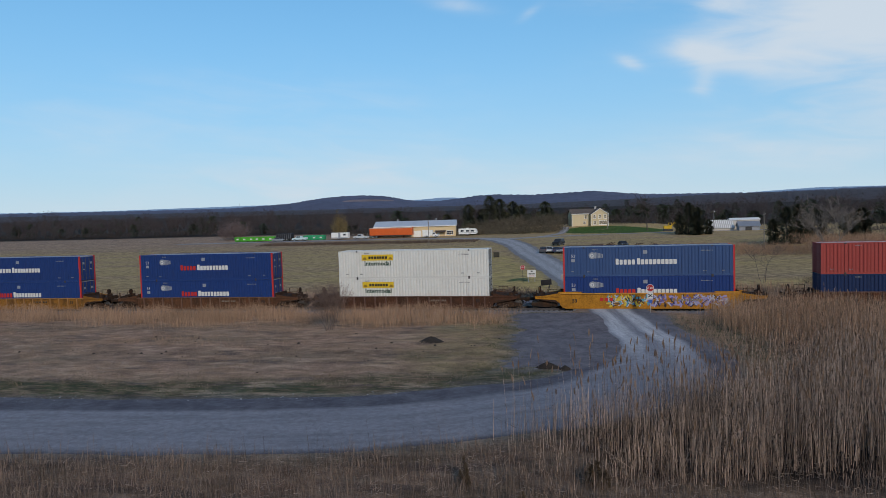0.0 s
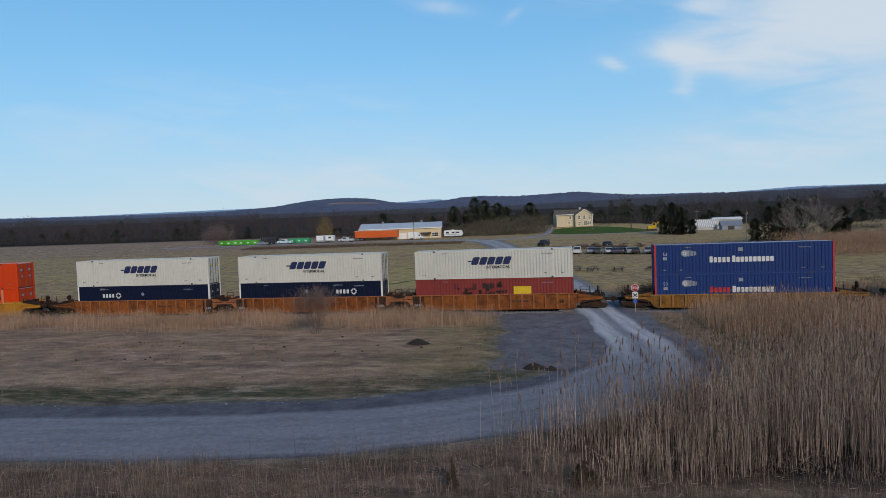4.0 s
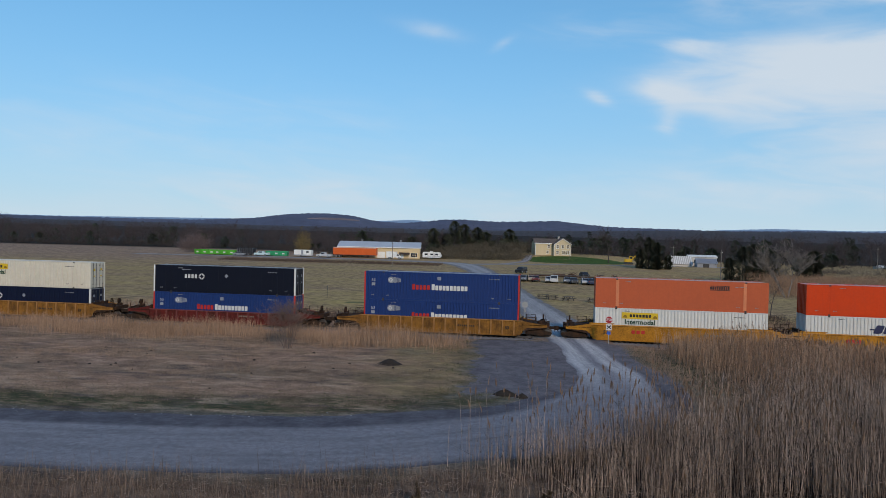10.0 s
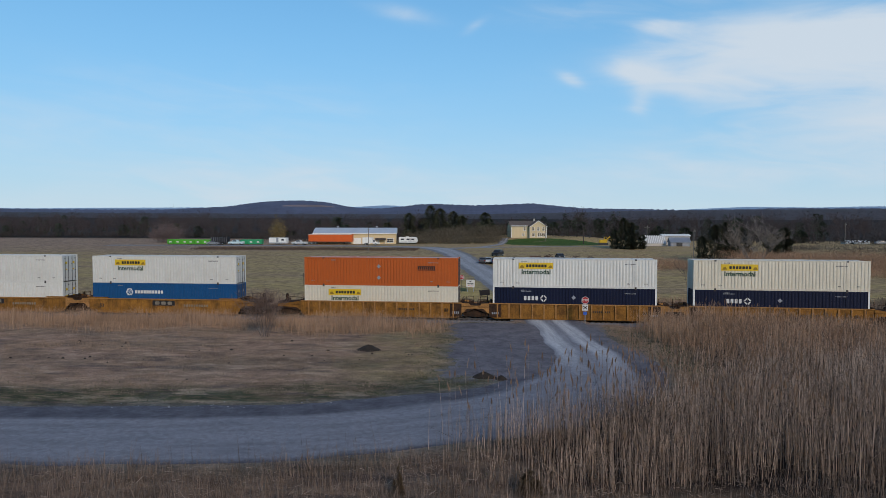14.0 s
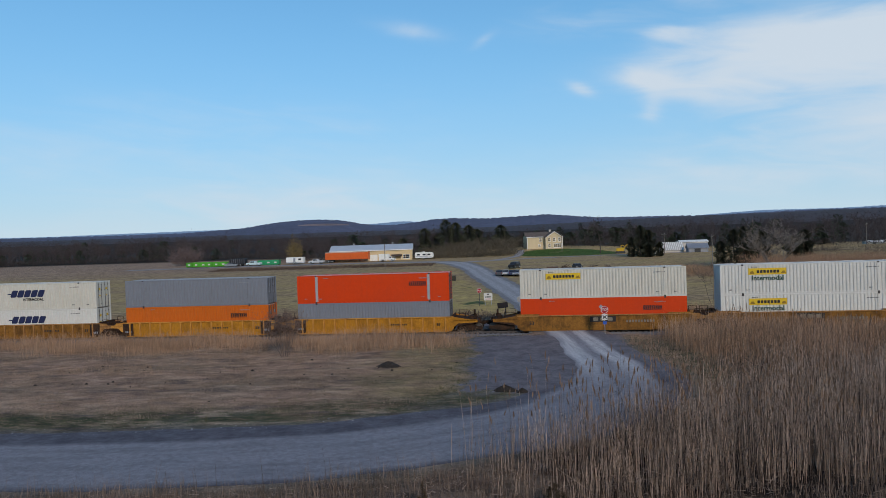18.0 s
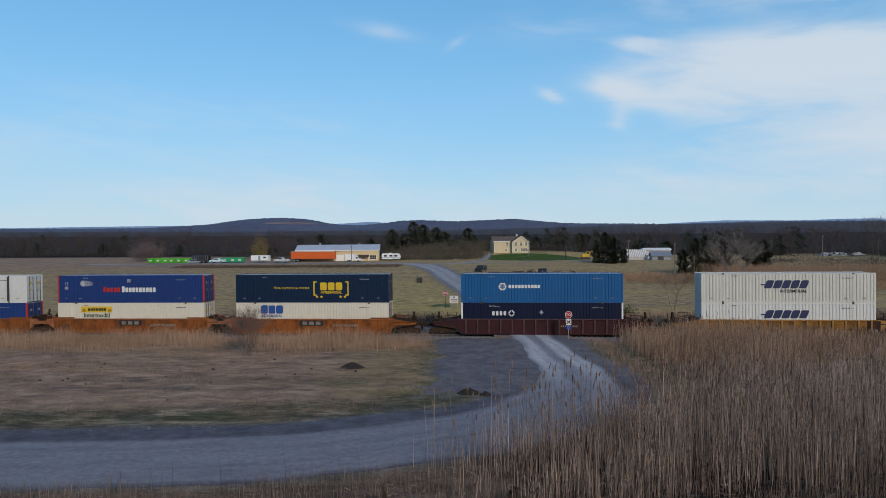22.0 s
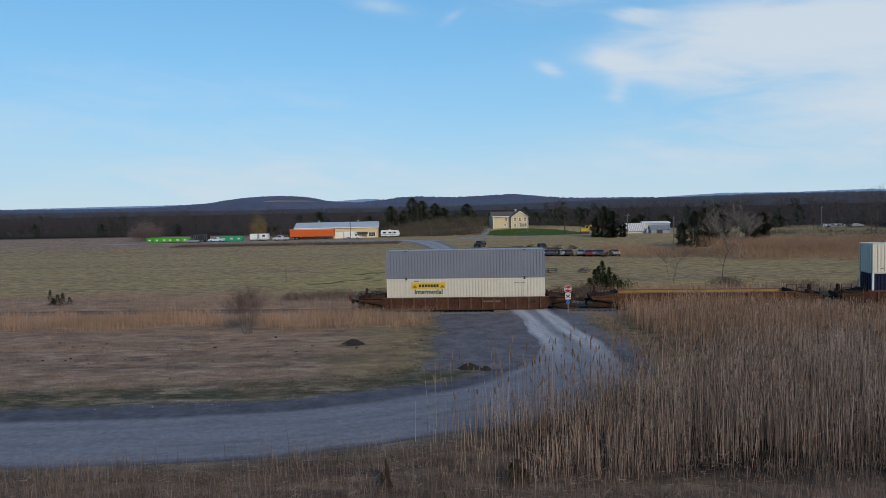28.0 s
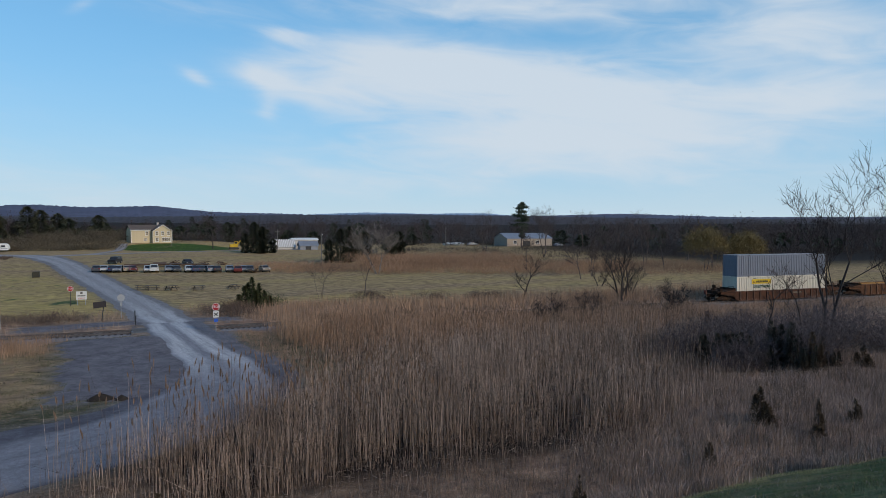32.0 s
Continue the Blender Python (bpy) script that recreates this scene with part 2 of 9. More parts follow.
def smooth_line(rows, step):
    P = [Vector(r) for r in rows]
    out = []
    for i in range(len(P) - 1):
        p0, p1, p2, p3 = P[max(0, i - 1)], P[i], P[i + 1], P[min(len(P) - 1, i + 2)]
        n = max(2, int((p2 - p1).length / step))
        for k in range(n):
            t = k / n
            out.append(0.5 * ((2 * p1) + (p2 - p0) * t + (2 * p0 - 5 * p1 + 4 * p2 - p3) * t * t + (3 * p1 - p0 - 3 * p2 + p3) * t ** 3))
    out.append(P[-1])
    return out


ROAD_LINE = np.array([tuple(p) for p in smooth_line(ROAD, 1.0)])


def road_distance(x, y):
    """How far a place lies outside the road's edge."""
    x, y = np.asarray(x, float), np.asarray(y, float)
    best = np.full(x.shape, 1e9)
    for px, py, w in ROAD_LINE[::2]:
        best = np.minimum(best, np.hypot(x - px, y - py) - w)
    return best


def lot_distance(x, y):
    """Below nought on the gravel yard before the crossing."""
    x, y = np.asarray(x, float), np.asarray(y, float)
    edge_l = -7.0 + 1.7 * sstep(62, 44, y) + 0.7 * wob(x * 0 + 1, y, 0.16, 3) + 0.9 * wob(x, y, 0.8, 3) + 0.5 * wob(x, y, 2.3, 6)
    edge_r = 7.5 - 1.5 * sstep(66, 50, y)
    shoulder = np.maximum(np.abs(x + 1.5) - 10.5 + 1.5 * wob(x * 0, y, 0.9, 4), np.abs(y - 76.6) - 2.6 + 0.5 * wob(x, y * 0, 0.5, 4))
    return np.minimum(shoulder, np.maximum(np.maximum(edge_l - x, x - edge_r), np.maximum(43.2 - y + 0.9 * wob(x, y, 0.6, 2) + 0.5 * wob(x, y, 2.1, 8), y - 66.9)))


def lawn_edge(x, y):
    """Below nought on the mown green slope beside the camera's bank."""
    x, y = np.asarray(x, float), np.asarray(y, float)
    top = np.interp(x, [12, 16, 18, 21, 23.5, 25, 29, 60], [17.0, 17.2, 17.7, 19.0, 19.2, 17.6, 16.2, 16.0])
    return np.maximum(y - top, 11.0 - x) + 0.7 * wob(x, y, 0.5, 2) + 0.4 * wob(x, y, 2.2, 5)


def make_ground():
    def axis(lo, hi, segs):
        a = [segs[0][0]]
        for a0, a1, st in segs:
            n = max(1, int(round((a1 - a0) / st)))
            a += list(a0 + (a1 - a0) * (np.arange(n) + 1) / n)
        return np.array(a)
    xs = axis(0, 0, [(-4600, -900, 300), (-900, -260, 40), (-260, -90, 7), (-90, 115, 1.0), (115, 300, 7), (300, 900, 40), (900, 4600, 300)])
    ys = axis(0, 0, [(-900, -120, 90), (-120, -10, 10), (-10, 12, 2), (12, 92, 1.0), (92, 340, 2.2), (340, 900, 30), (900, 4600, 250)])
    X, Y = np.meshgrid(xs, ys)
    Z = ground_z(X, Y)
    rd = np.minimum(road_distance(X, Y), 60)
    n0, n1 = len(ys), len(xs)
    idx = np.arange(n0 * n1).reshape(n0, n1)
    F = np.stack([idx[:-1, :-1], idx[:-1, 1:], idx[1:, 1:], idx[1:, :-1]], -1).reshape(-1, 4)
    m = ground_material()
    ob = sheet("ground", np.stack([X, Y, Z], -1).reshape(-1, 3), F, m, True)
    # zones: red green grass, green dry grass, blue bare dirt, alpha near-black ground
    n = wob(X, Y, 0.25, 4) * 0.5 + wob(X, Y, 0.9, 2) * 0.35
    far = sstep(78, 92, Y)
    green = 0.05 + 0.05 * wob(X, Y, 0.03, 7)
    near_green = np.maximum(sstep(5.6, 3.2, rd + 2.2 * n) * ((X < 2) | (Y > 47)) * (Y > 30), 0.3 * sstep(-17, -8, X + 5 * n) * (Y > 42) * (X < -2)) * sstep(67, 63, Y)
    near_green = np.clip(np.maximum(near_green, 0.5 * sstep(2.5, 0.3, rd) * (Y < 66)) * (0.8 + 0.6 * n) + 0.25 * sstep(0.1, 0.7, wob(X * 0.3, Y * 1.5, 0.35, 6)) * (Y < 66), 0, 1)
    green = green * (1 - far) + far * (0.47 + 0.22 * wob(X * 0.35, Y * 2.2, 0.11, 5) + 0.35 * sstep(-45, -12, X) * (1 - sstep(-8, 8, X)) * sstep(150, 90, Y))
    lush = sstep(-46, -30, X) * sstep(92, 100, Y) * sstep(190, 150, Y + 20 * n) * sstep(0.3, 3.0, rd) * (X < -0.2 * (Y - 95)) * np.clip(0.75 + 0.8 * n, 0, 1)
    green = np.maximum(green, 0.91 * lush)
    tanned = sstep(-45, -110, X + 8 * n) * sstep(170, 225, Y + 8 * n)
    green = green * (1 - 0.75 * tanned * far)
    lawn = sstep(1.1, 0.85, np.hypot((X - 10) / 21, (Y - 256) / 15))
    green = np.maximum(green, lawn * 1.0)
    green = np.maximum(green, 0.45 * sstep(-18, -9, X + 4 * n) * sstep(40, 43, Y) * sstep(67, 64, Y) * (X < 14) * (1 - far) * np.clip(0.7 + 0.9 * n, 0, 1))
    grn_strip = sstep(1.0, -0.6, lawn_edge(X, Y)) * (X < 60) * (Y > -30)
    green = np.maximum(green, grn_strip * 0.935)
    dry = 0.5 + 0.5 * n
    dry = dry * (1 - 0.6 * far) + 0.55 * sstep(94, 78, Y)
    dry = np.maximum(dry, 0.9 * sstep(190, 235, Y) * (1 - lawn))
    dry = np.maximum(dry, 0.85 * tanned)
    dirt = np.clip(0.25 + n * 0.9 - 0.3, 0, 1) * (1 - far) + sstep(1.2, -0.6, rd) + sstep(1.0, -0.8, lot_distance(X, Y))
    # shade at the reeds' feet, put into the ground colour as near-black
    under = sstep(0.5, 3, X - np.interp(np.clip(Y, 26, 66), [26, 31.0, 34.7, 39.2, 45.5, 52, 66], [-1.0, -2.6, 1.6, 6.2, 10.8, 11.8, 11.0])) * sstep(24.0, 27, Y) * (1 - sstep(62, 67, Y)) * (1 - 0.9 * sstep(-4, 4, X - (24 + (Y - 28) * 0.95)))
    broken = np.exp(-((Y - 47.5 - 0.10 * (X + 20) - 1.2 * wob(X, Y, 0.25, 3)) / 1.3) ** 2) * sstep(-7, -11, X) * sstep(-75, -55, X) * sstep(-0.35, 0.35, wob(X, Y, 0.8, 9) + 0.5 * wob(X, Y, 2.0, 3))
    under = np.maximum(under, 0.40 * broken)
    # shade beneath the near slope's weeds, painted the same way
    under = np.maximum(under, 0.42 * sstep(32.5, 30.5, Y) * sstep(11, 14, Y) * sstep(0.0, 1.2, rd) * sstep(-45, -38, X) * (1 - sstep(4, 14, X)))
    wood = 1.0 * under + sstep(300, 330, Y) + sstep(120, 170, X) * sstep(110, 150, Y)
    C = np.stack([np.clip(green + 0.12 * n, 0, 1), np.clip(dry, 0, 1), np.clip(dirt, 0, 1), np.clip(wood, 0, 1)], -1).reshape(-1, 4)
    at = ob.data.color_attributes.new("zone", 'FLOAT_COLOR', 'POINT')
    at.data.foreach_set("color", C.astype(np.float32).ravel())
    vg = ob.data.attributes.new("verge", 'FLOAT', 'POINT')
    vg.data.foreach_set("value", near_green.astype(np.float32).ravel())
    tagged(ob, "wide flat grassland with dry tan and green grass", "ground", kind="structure")
    return ob


def ground_material():
    m = bpy.data.materials.new("ground_grass")
    m.use_nodes = True
    N, L = m.node_tree.nodes, m.node_tree.links
    p = N["Principled BSDF"]
    p.inputs["Roughness"].default_value = 0.95
    p.inputs["Specular IOR Level"].default_value = 0.1
    at = N.new("ShaderNodeAttribute")
    at.attribute_name = "zone"
    sep = N.new("ShaderNodeSeparateColor")
    L.new(at.outputs["Color"], sep.inputs[0])
    tc = N.new("ShaderNodeTexCoord")

    def tex(scale, detail, squash=(1, 1, 1)):
        mp = N.new("ShaderNodeMapping")
        mp.inputs["Scale"].default_value = squash
        L.new(tc.outputs["Object"], mp.inputs[0])
        n = N.new("ShaderNodeTexNoise")
        n.inputs["Scale"].default_value, n.inputs["Detail"].default_value, n.inputs["Roughness"].default_value = scale, detail, 0.65
        L.new(mp.outputs[0], n.inputs["Vector"])
        return n.outputs[0]

    def rng(v, lo, hi, a, b):
        r = N.new("ShaderNodeMapRange")
        r.inputs[1].default_value, r.inputs[2].default_value, r.inputs[3].default_value, r.inputs[4].default_value = lo, hi, a, b
        L.new(v, r.inputs[0])
        return r.outputs[0]

    def mix(f, a, b):
        x = N.new("ShaderNodeMix")
        x.data_type = 'RGBA'
        for s, v in (("Factor", f), ("A", a), ("B", b)):
            if isinstance(v, tuple):
                x.inputs[s].default_value = (*v, 1)
            else:
                L.new(v, x.inputs[s])
        return x.outputs["Result"]

    def op(kind, a, b):
        x = N.new("ShaderNodeMath")
        x.operation = kind
        x.use_clamp = True
        for i, v in enumerate((a, b)):
            if isinstance(v, (int, float)):
                x.inputs[i].default_value = v
            else:
                L.new(v, x.inputs[i])
        return x.outputs[0]
    fine, mid, streaks = tex(9.0, 6), tex(0.8, 5), tex(0.5, 6, (0.55, 1.2, 1))
    base = mix(rng(mid, 0.40, 0.60, 0, 1), (0.120, 0.077, 0.061), (0.345, 0.224, 0.166))
    dry = mix(rng(streaks, 0.35, 0.65, 0, 1), (0.405, 0.270, 0.192), (0.195, 0.123, 0.093))
    c = mix(op('MULTIPLY', sep.outputs[1], rng(mid, 0.3, 0.6, 0.5, 1.0)), base, dry)
    grn = mix(rng(streaks, 0.35, 0.65, 0, 1), (0.33, 0.268, 0.083), (0.53, 0.392, 0.145))
    grn = mix(rng(fine, 0.3, 0.7, 0, 0.8), grn, (0.355, 0.268, 0.090))
    c = mix(op('MULTIPLY', sep.outputs[0], rng(mid, 0.3, 0.62, 0.55, 1.2)), c, grn)
    va = N.new("ShaderNodeAttribute")
    va.attribute_name = "verge"
    vcol = mix(rng(mid, 0.35, 0.65, 0, 1), (0.036, 0.048, 0.022), (0.078, 0.074, 0.038))
    c = mix(op('MULTIPLY', va.outputs["Fac"], rng(tex(2.2, 6, (0.5, 1.4, 1)), 0.33, 0.55, 0.45, 1.3)), c, vcol)
    soil = op('MULTIPLY', rng(tex(0.34, 8, (0.50, 1.5, 1)), 0.54, 0.63, 0.0, 0.65), rng(sep.outputs[0], 0.10, 0.35, 1, 0))
    c = mix(soil, c, (0.082, 0.064, 0.062))
    pale = op('MULTIPLY', rng(tex(0.42, 8, (0.55, 1.5, 1)), 0.55, 0.65, 0.0, 0.6), rng(sep.outputs[0], 0.10, 0.35, 1, 0))
    c = mix(pale, c, (0.42, 0.31, 0.225))
    lawn = mix(rng(mid, 0.40, 0.62, 0, 1), (0.058, 0.092, 0.030), (0.150, 0.135, 0.070))
    c = mix(rng(sep.outputs[0], 0.86, 0.92, 0, 1), c, lawn)
    mown = mix(rng(mid, 0.3, 0.7, 0, 1), (0.040, 0.082, 0.014), (0.062, 0.102, 0.022))
    c = mix(rng(sep.outputs[0], 0.945, 0.985, 0, 1), c, mown)
    c = mix(op('MULTIPLY', sep.outputs[2], rng(fine, 0.3, 0.7, 0.5, 1.1)), c, (0.165, 0.150, 0.135))
    # near-black: painted shade under reeds and weeds, woods floor, broken soil
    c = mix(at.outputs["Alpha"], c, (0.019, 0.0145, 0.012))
    h = N.new("ShaderNodeHueSaturation")
    L.new(c, h.inputs["Color"])
    worn = N.new("ShaderNodeMath")
    worn.operation = 'MULTIPLY'
    L.new(rng(fine, 0.28, 0.72, 0.58, 1.42), worn.inputs[0])
    L.new(rng(tex(0.9, 7, (0.7, 1.3, 1)), 0.32, 0.68, 0.66, 1.34), worn.inputs[1])
    L.new(worn.outputs[0], h.inputs["Value"])
    L.new(h.outputs[0], p.inputs["Base Color"])
    b = N.new("ShaderNodeBump")
    b.inputs["Strength"].default_value, b.inputs["Distance"].default_value = 0.35, 0.06
    L.new(fine, b.inputs["Height"])
    L.new(b.outputs[0], p.inputs["Normal"])
    return m


def gravel_material(name, light, dark, track, centre=(0.5, 0.5)):
    """Crushed stone; the middle tracks are dusty and lighter along the sheet's own width coordinate."""
    m = bpy.data.materials.new(name)
    m.use_nodes = True
    N, L = m.node_tree.nodes, m.node_tree.links
    p = N["Principled BSDF"]
    p.inputs["Roughness"].default_value = 0.9
    p.inputs["Specular IOR Level"].default_value = 0.15
    tc = N.new("ShaderNodeTexCoord")

    def tex(scale, detail):
        n = N.new("ShaderNodeTexNoise")
        n.inputs["Scale"].default_value, n.inputs["Detail"].default_value, n.inputs["Roughness"].default_value = scale, detail, 0.7
        L.new(tc.outputs["Object"], n.inputs["Vector"])
        return n.outputs[0]

    def rng(v, lo, hi, a, b):
        r = N.new("ShaderNodeMapRange")
        r.inputs[1].default_value, r.inputs[2].default_value, r.inputs[3].default_value, r.inputs[4].default_value = lo, hi, a, b
        L.new(v, r.inputs[0])
        return r.outputs[0]

    def mix(f, a, b):
        x = N.new("ShaderNodeMix")
        x.data_type = 'RGBA'
        for s, v in (("Factor", f), ("A", a), ("B", b)):
            if isinstance(v, tuple):
                x.inputs[s].default_value = (*v, 1)
            else:
                L.new(v, x.inputs[s])
        return x.outputs["Result"]
    fine, mid, lumps = tex(22, 6), tex(0.7, 5), tex(3.2, 6)
    c = mix(rng(mid, 0.35, 0.65, 0, 1), dark, light)
    if track:
        uv = N.new("ShaderNodeUVMap")
        uv.uv_map = "along"
        mp = N.new("ShaderNodeMapping")
        mp.inputs["Scale"].default_value = (0.16, 11.0, 1)
        L.new(uv.outputs[0], mp.inputs[0])
        n = N.new("ShaderNodeTexNoise")
        n.inputs["Scale"].default_value, n.inputs["Detail"].default_value, n.inputs["Roughness"].default_value = 1.0, 8, 0.65
        L.new(mp.outputs[0], n.inputs["Vector"])
        sep = N.new("ShaderNodeSeparateXYZ")
        L.new(uv.outputs[0], sep.inputs[0])
        wv = N.new("ShaderNodeMath")
        wv.operation = 'ABSOLUTE'
        sb = N.new("ShaderNodeMath")
        sb.operation = 'SUBTRACT'
        L.new(sep.outputs[1], sb.inputs[0])
        py = N.new("ShaderNodeSeparateXYZ")
        L.new(tc.outputs["Object"], py.inputs[0])
        L.new(rng(py.outputs[1], 36.0, 48.0, *centre), sb.inputs[1])
        L.new(sb.outputs[0], wv.inputs[0])
        core = rng(wv.outputs[0], 0.375, 0.31, 0, 1)
        f = N.new("ShaderNodeMath")
        f.operation = 'MULTIPLY'
        L.new(core, f.inputs[0])
        L.new(rng(n.outputs[0], 0.34, 0.56, 0.6, 1), f.inputs[1])
        c = mix(f.outputs[0], c, track)
        # dust ground to powder on the way over the crossing
        sy = N.new("ShaderNodeSeparateXYZ")
        L.new(tc.outputs["Object"], sy.inputs[0])
        a = rng(sy.outputs[1], 45.0, 56.0, 0, 1)
        b_ = rng(sy.outputs[1], 78.0, 96.0, 1, 0.25)
        rut = N.new("ShaderNodeMath")
        rut.operation = 'SUBTRACT'
        L.new(wv.outputs[0], rut.inputs[0])
        rut.inputs[1].default_value = 0.19
        off = N.new("ShaderNodeMath")
        off.operation = 'ABSOLUTE'
        L.new(rut.outputs[0], off.inputs[0])
        k = rng(off.outputs[0], 0.15, 0.06, 0.12, 1)
        prod = None
        for v in (a, b_, k, rng(n.outputs[0], 0.30, 0.55, 0.3, 0.9)):
            if prod is None:
                prod = v
                continue
            mm = N.new("ShaderNodeMath")
            mm.operation = 'MULTIPLY'
            L.new(prod, mm.inputs[0])
            L.new(v, mm.inputs[1])
            prod = mm.outputs[0]
        c = mix(prod, c, (0.50, 0.50, 0.515))
    h = N.new("ShaderNodeHueSaturation")
    L.new(c, h.inputs["Color"])
    vm = N.new("ShaderNodeMath")
    vm.operation = 'MULTIPLY'
    L.new(rng(fine, 0.25, 0.75, 0.6, 1.4), vm.inputs[0])
    L.new(rng(lumps, 0.3, 0.7, 0.78, 1.22), vm.inputs[1])
    L.new(vm.outputs[0], h.inputs["Value"])
    L.new(h.outputs[0], p.inputs["Base Color"])
    b = N.new("ShaderNodeBump")
    b.inputs["Strength"].default_value, b.inputs["Distance"].default_value = 0.6, 0.05
    L.new(fine, b.inputs["Height"])
    L.new(b.outputs[0], p.inputs["Normal"])
    return m


def strip(name, line, mat, lift, ragged=0.35, cross=9, seed=1.0):
    """A road sheet laid along a line of (x, y, half width)."""
    line = np.asarray(line)
    d = np.gradient(line[:, :2], axis=0)
    d /= np.linalg.norm(d, axis=1)[:, None]
    nrm = np.stack([-d[:, 1], d[:, 0]], 1)
    s = np.concatenate([[0], np.cumsum(np.linalg.norm(np.diff(line[:, :2], axis=0), axis=1))])
    V, UV = [], []
    for i in range(len(line)):
        for k in range(cross):
            u = k / (cross - 1) * 2 - 1
            side = 1 + ragged * float(wob(s[i], 5 * np.sign(u), 0.5, seed)) / max(1.0, line[i, 2])
            q = line[i, :2] + nrm[i] * u * line[i, 2] * side
            edge = 1 - abs(u) ** 6
            V.append((q[0], q[1], 0.0))
            UV.append((s[i], k / (cross - 1), edge))
    V = np.array(V)
    UV = np.array(UV)
    V[:, 2] = ground_z(V[:, 0], V[:, 1]) + lift * UV[:, 2] + 0.012
    n = len(line)
    idx = np.arange(n * cross).reshape(n, cross)
    F = np.stack([idx[:-1, 1:], idx[:-1, :-1], idx[1:, :-1], idx[1:, 1:]], -1).reshape(-1, 4)
    ob = sheet(name, V, F, mat, True)
    lay = ob.data.uv_layers.new(name="along")
    lay.data.foreach_set("uv", UV[F.ravel(), :2].astype(np.float32).ravel())
    return ob


make_ground()
# near road tinted bluish: a reflected haze is put into its colours
GRAVEL = gravel_material("gravel_road", (0.130, 0.128, 0.150), (0.072, 0.070, 0.086), (0.220, 0.223, 0.250), (0.38, 0.62))
LOT = gravel_material("dark_gravel", (0.180, 0.168, 0.182), (0.102, 0.094, 0.108), None)
LANE = gravel_material("lane_gravel", (0.215, 0.195, 0.190), (0.130, 0.115, 0.110), (0.27, 0.25, 0.25))
i_yard = int(np.argmax((ROAD_LINE[:, 1] > 215) & (ROAD_LINE[:, 0] < -34)))
tagged(strip("yard_lane", ROAD_LINE[i_yard:], LANE, 0.05, seed=4.0), "pale brown gravel lane before the barn", "lane", kind="structure")
DUSTY = gravel_material("dusty_gravel", (0.215, 0.207, 0.215), (0.150, 0.143, 0.150), (0.285, 0.278, 0.288))
i_rails = int(np.argmax(ROAD_LINE[:, 1] > 74.0))
tagged(strip("road", ROAD_LINE[i_rails:i_yard + 1], DUSTY, 0.05, seed=1.0), "pale grey gravel road running to the barn", "road", kind="structure")
tagged(strip("road", ROAD_LINE[:i_rails + 1], GRAVEL, 0.05, seed=1.0), "pale grey gravel road with dusty wheel tracks", "road", kind="structure")


def make_lot():
    xs, ys = np.arange(-15, 12.01, 0.25), np.arange(40, 81.01, 0.25)
    X, Y = np.meshgrid(xs, ys)
    inside = lot_distance(X, Y)
    Z = ground_z(X, Y) + 0.03 - 0.12 * sstep(-1.6, 1.8, inside + 0.5 * wob(X, Y, 4.1, 2) + 0.35 * wob(X, Y, 7.3, 5))
    idx = np.arange(X.size).reshape(X.shape)
    F = np.stack([idx[:-1, :-1], idx[:-1, 1:], idx[1:, 1:], idx[1:, :-1]], -1).reshape(-1, 4)
    ob = sheet("gravel_yard", np.stack([X, Y, Z], -1).reshape(-1, 3), F, LOT, True)
    tagged(ob, "dark blue-grey gravel yard before the level crossing", "gravel", kind="structure")


make_lot()
# the cross lane behind the field, and the drive up to the house
tagged(strip("lane", [tuple(p) for p in smooth_line([(-30, 219, 3.0), (-12, 229, 2.4), (6, 236, 1.6), (19, 239, 1.4), (45, 243, 1.4), (75, 248, 1.2)], 2.0)], LANE, 0.05, seed=2.0), "pale gravel lane along the lawn", "lane", kind="structure")
tagged(strip("drive", [tuple(p) for p in smooth_line([(-16, 227, 1.6), (-11, 242, 1.5), (-8.5, 256, 1.5), (-8, 268, 1.5)], 2.0)], LANE, 0.05, seed=3.0), "gravel drive up to the house", "drive", kind="structure")


# ================= railway track =================
def along_track(x, off=0.0):
    y = float(track_y(x))
    h = math.atan2(float(track_y(x + 0.5) - track_y(x - 0.5)), 1.0)
    return x - off * math.sin(h), y + off * math.cos(h), h


def extrude_track(name, profile, off, x0, x1, step, mat, close=True):
    xs = np.arange(x0, x1 + step / 2, step)
    rings = []
    for x in xs:
        cx, cy, h = along_track(float(x), off)
        rings.append([(cx - math.sin(h) * p, cy + math.cos(h) * p, z) for p, z in profile])
    return part(name, Mesh().rings(rings), mat)


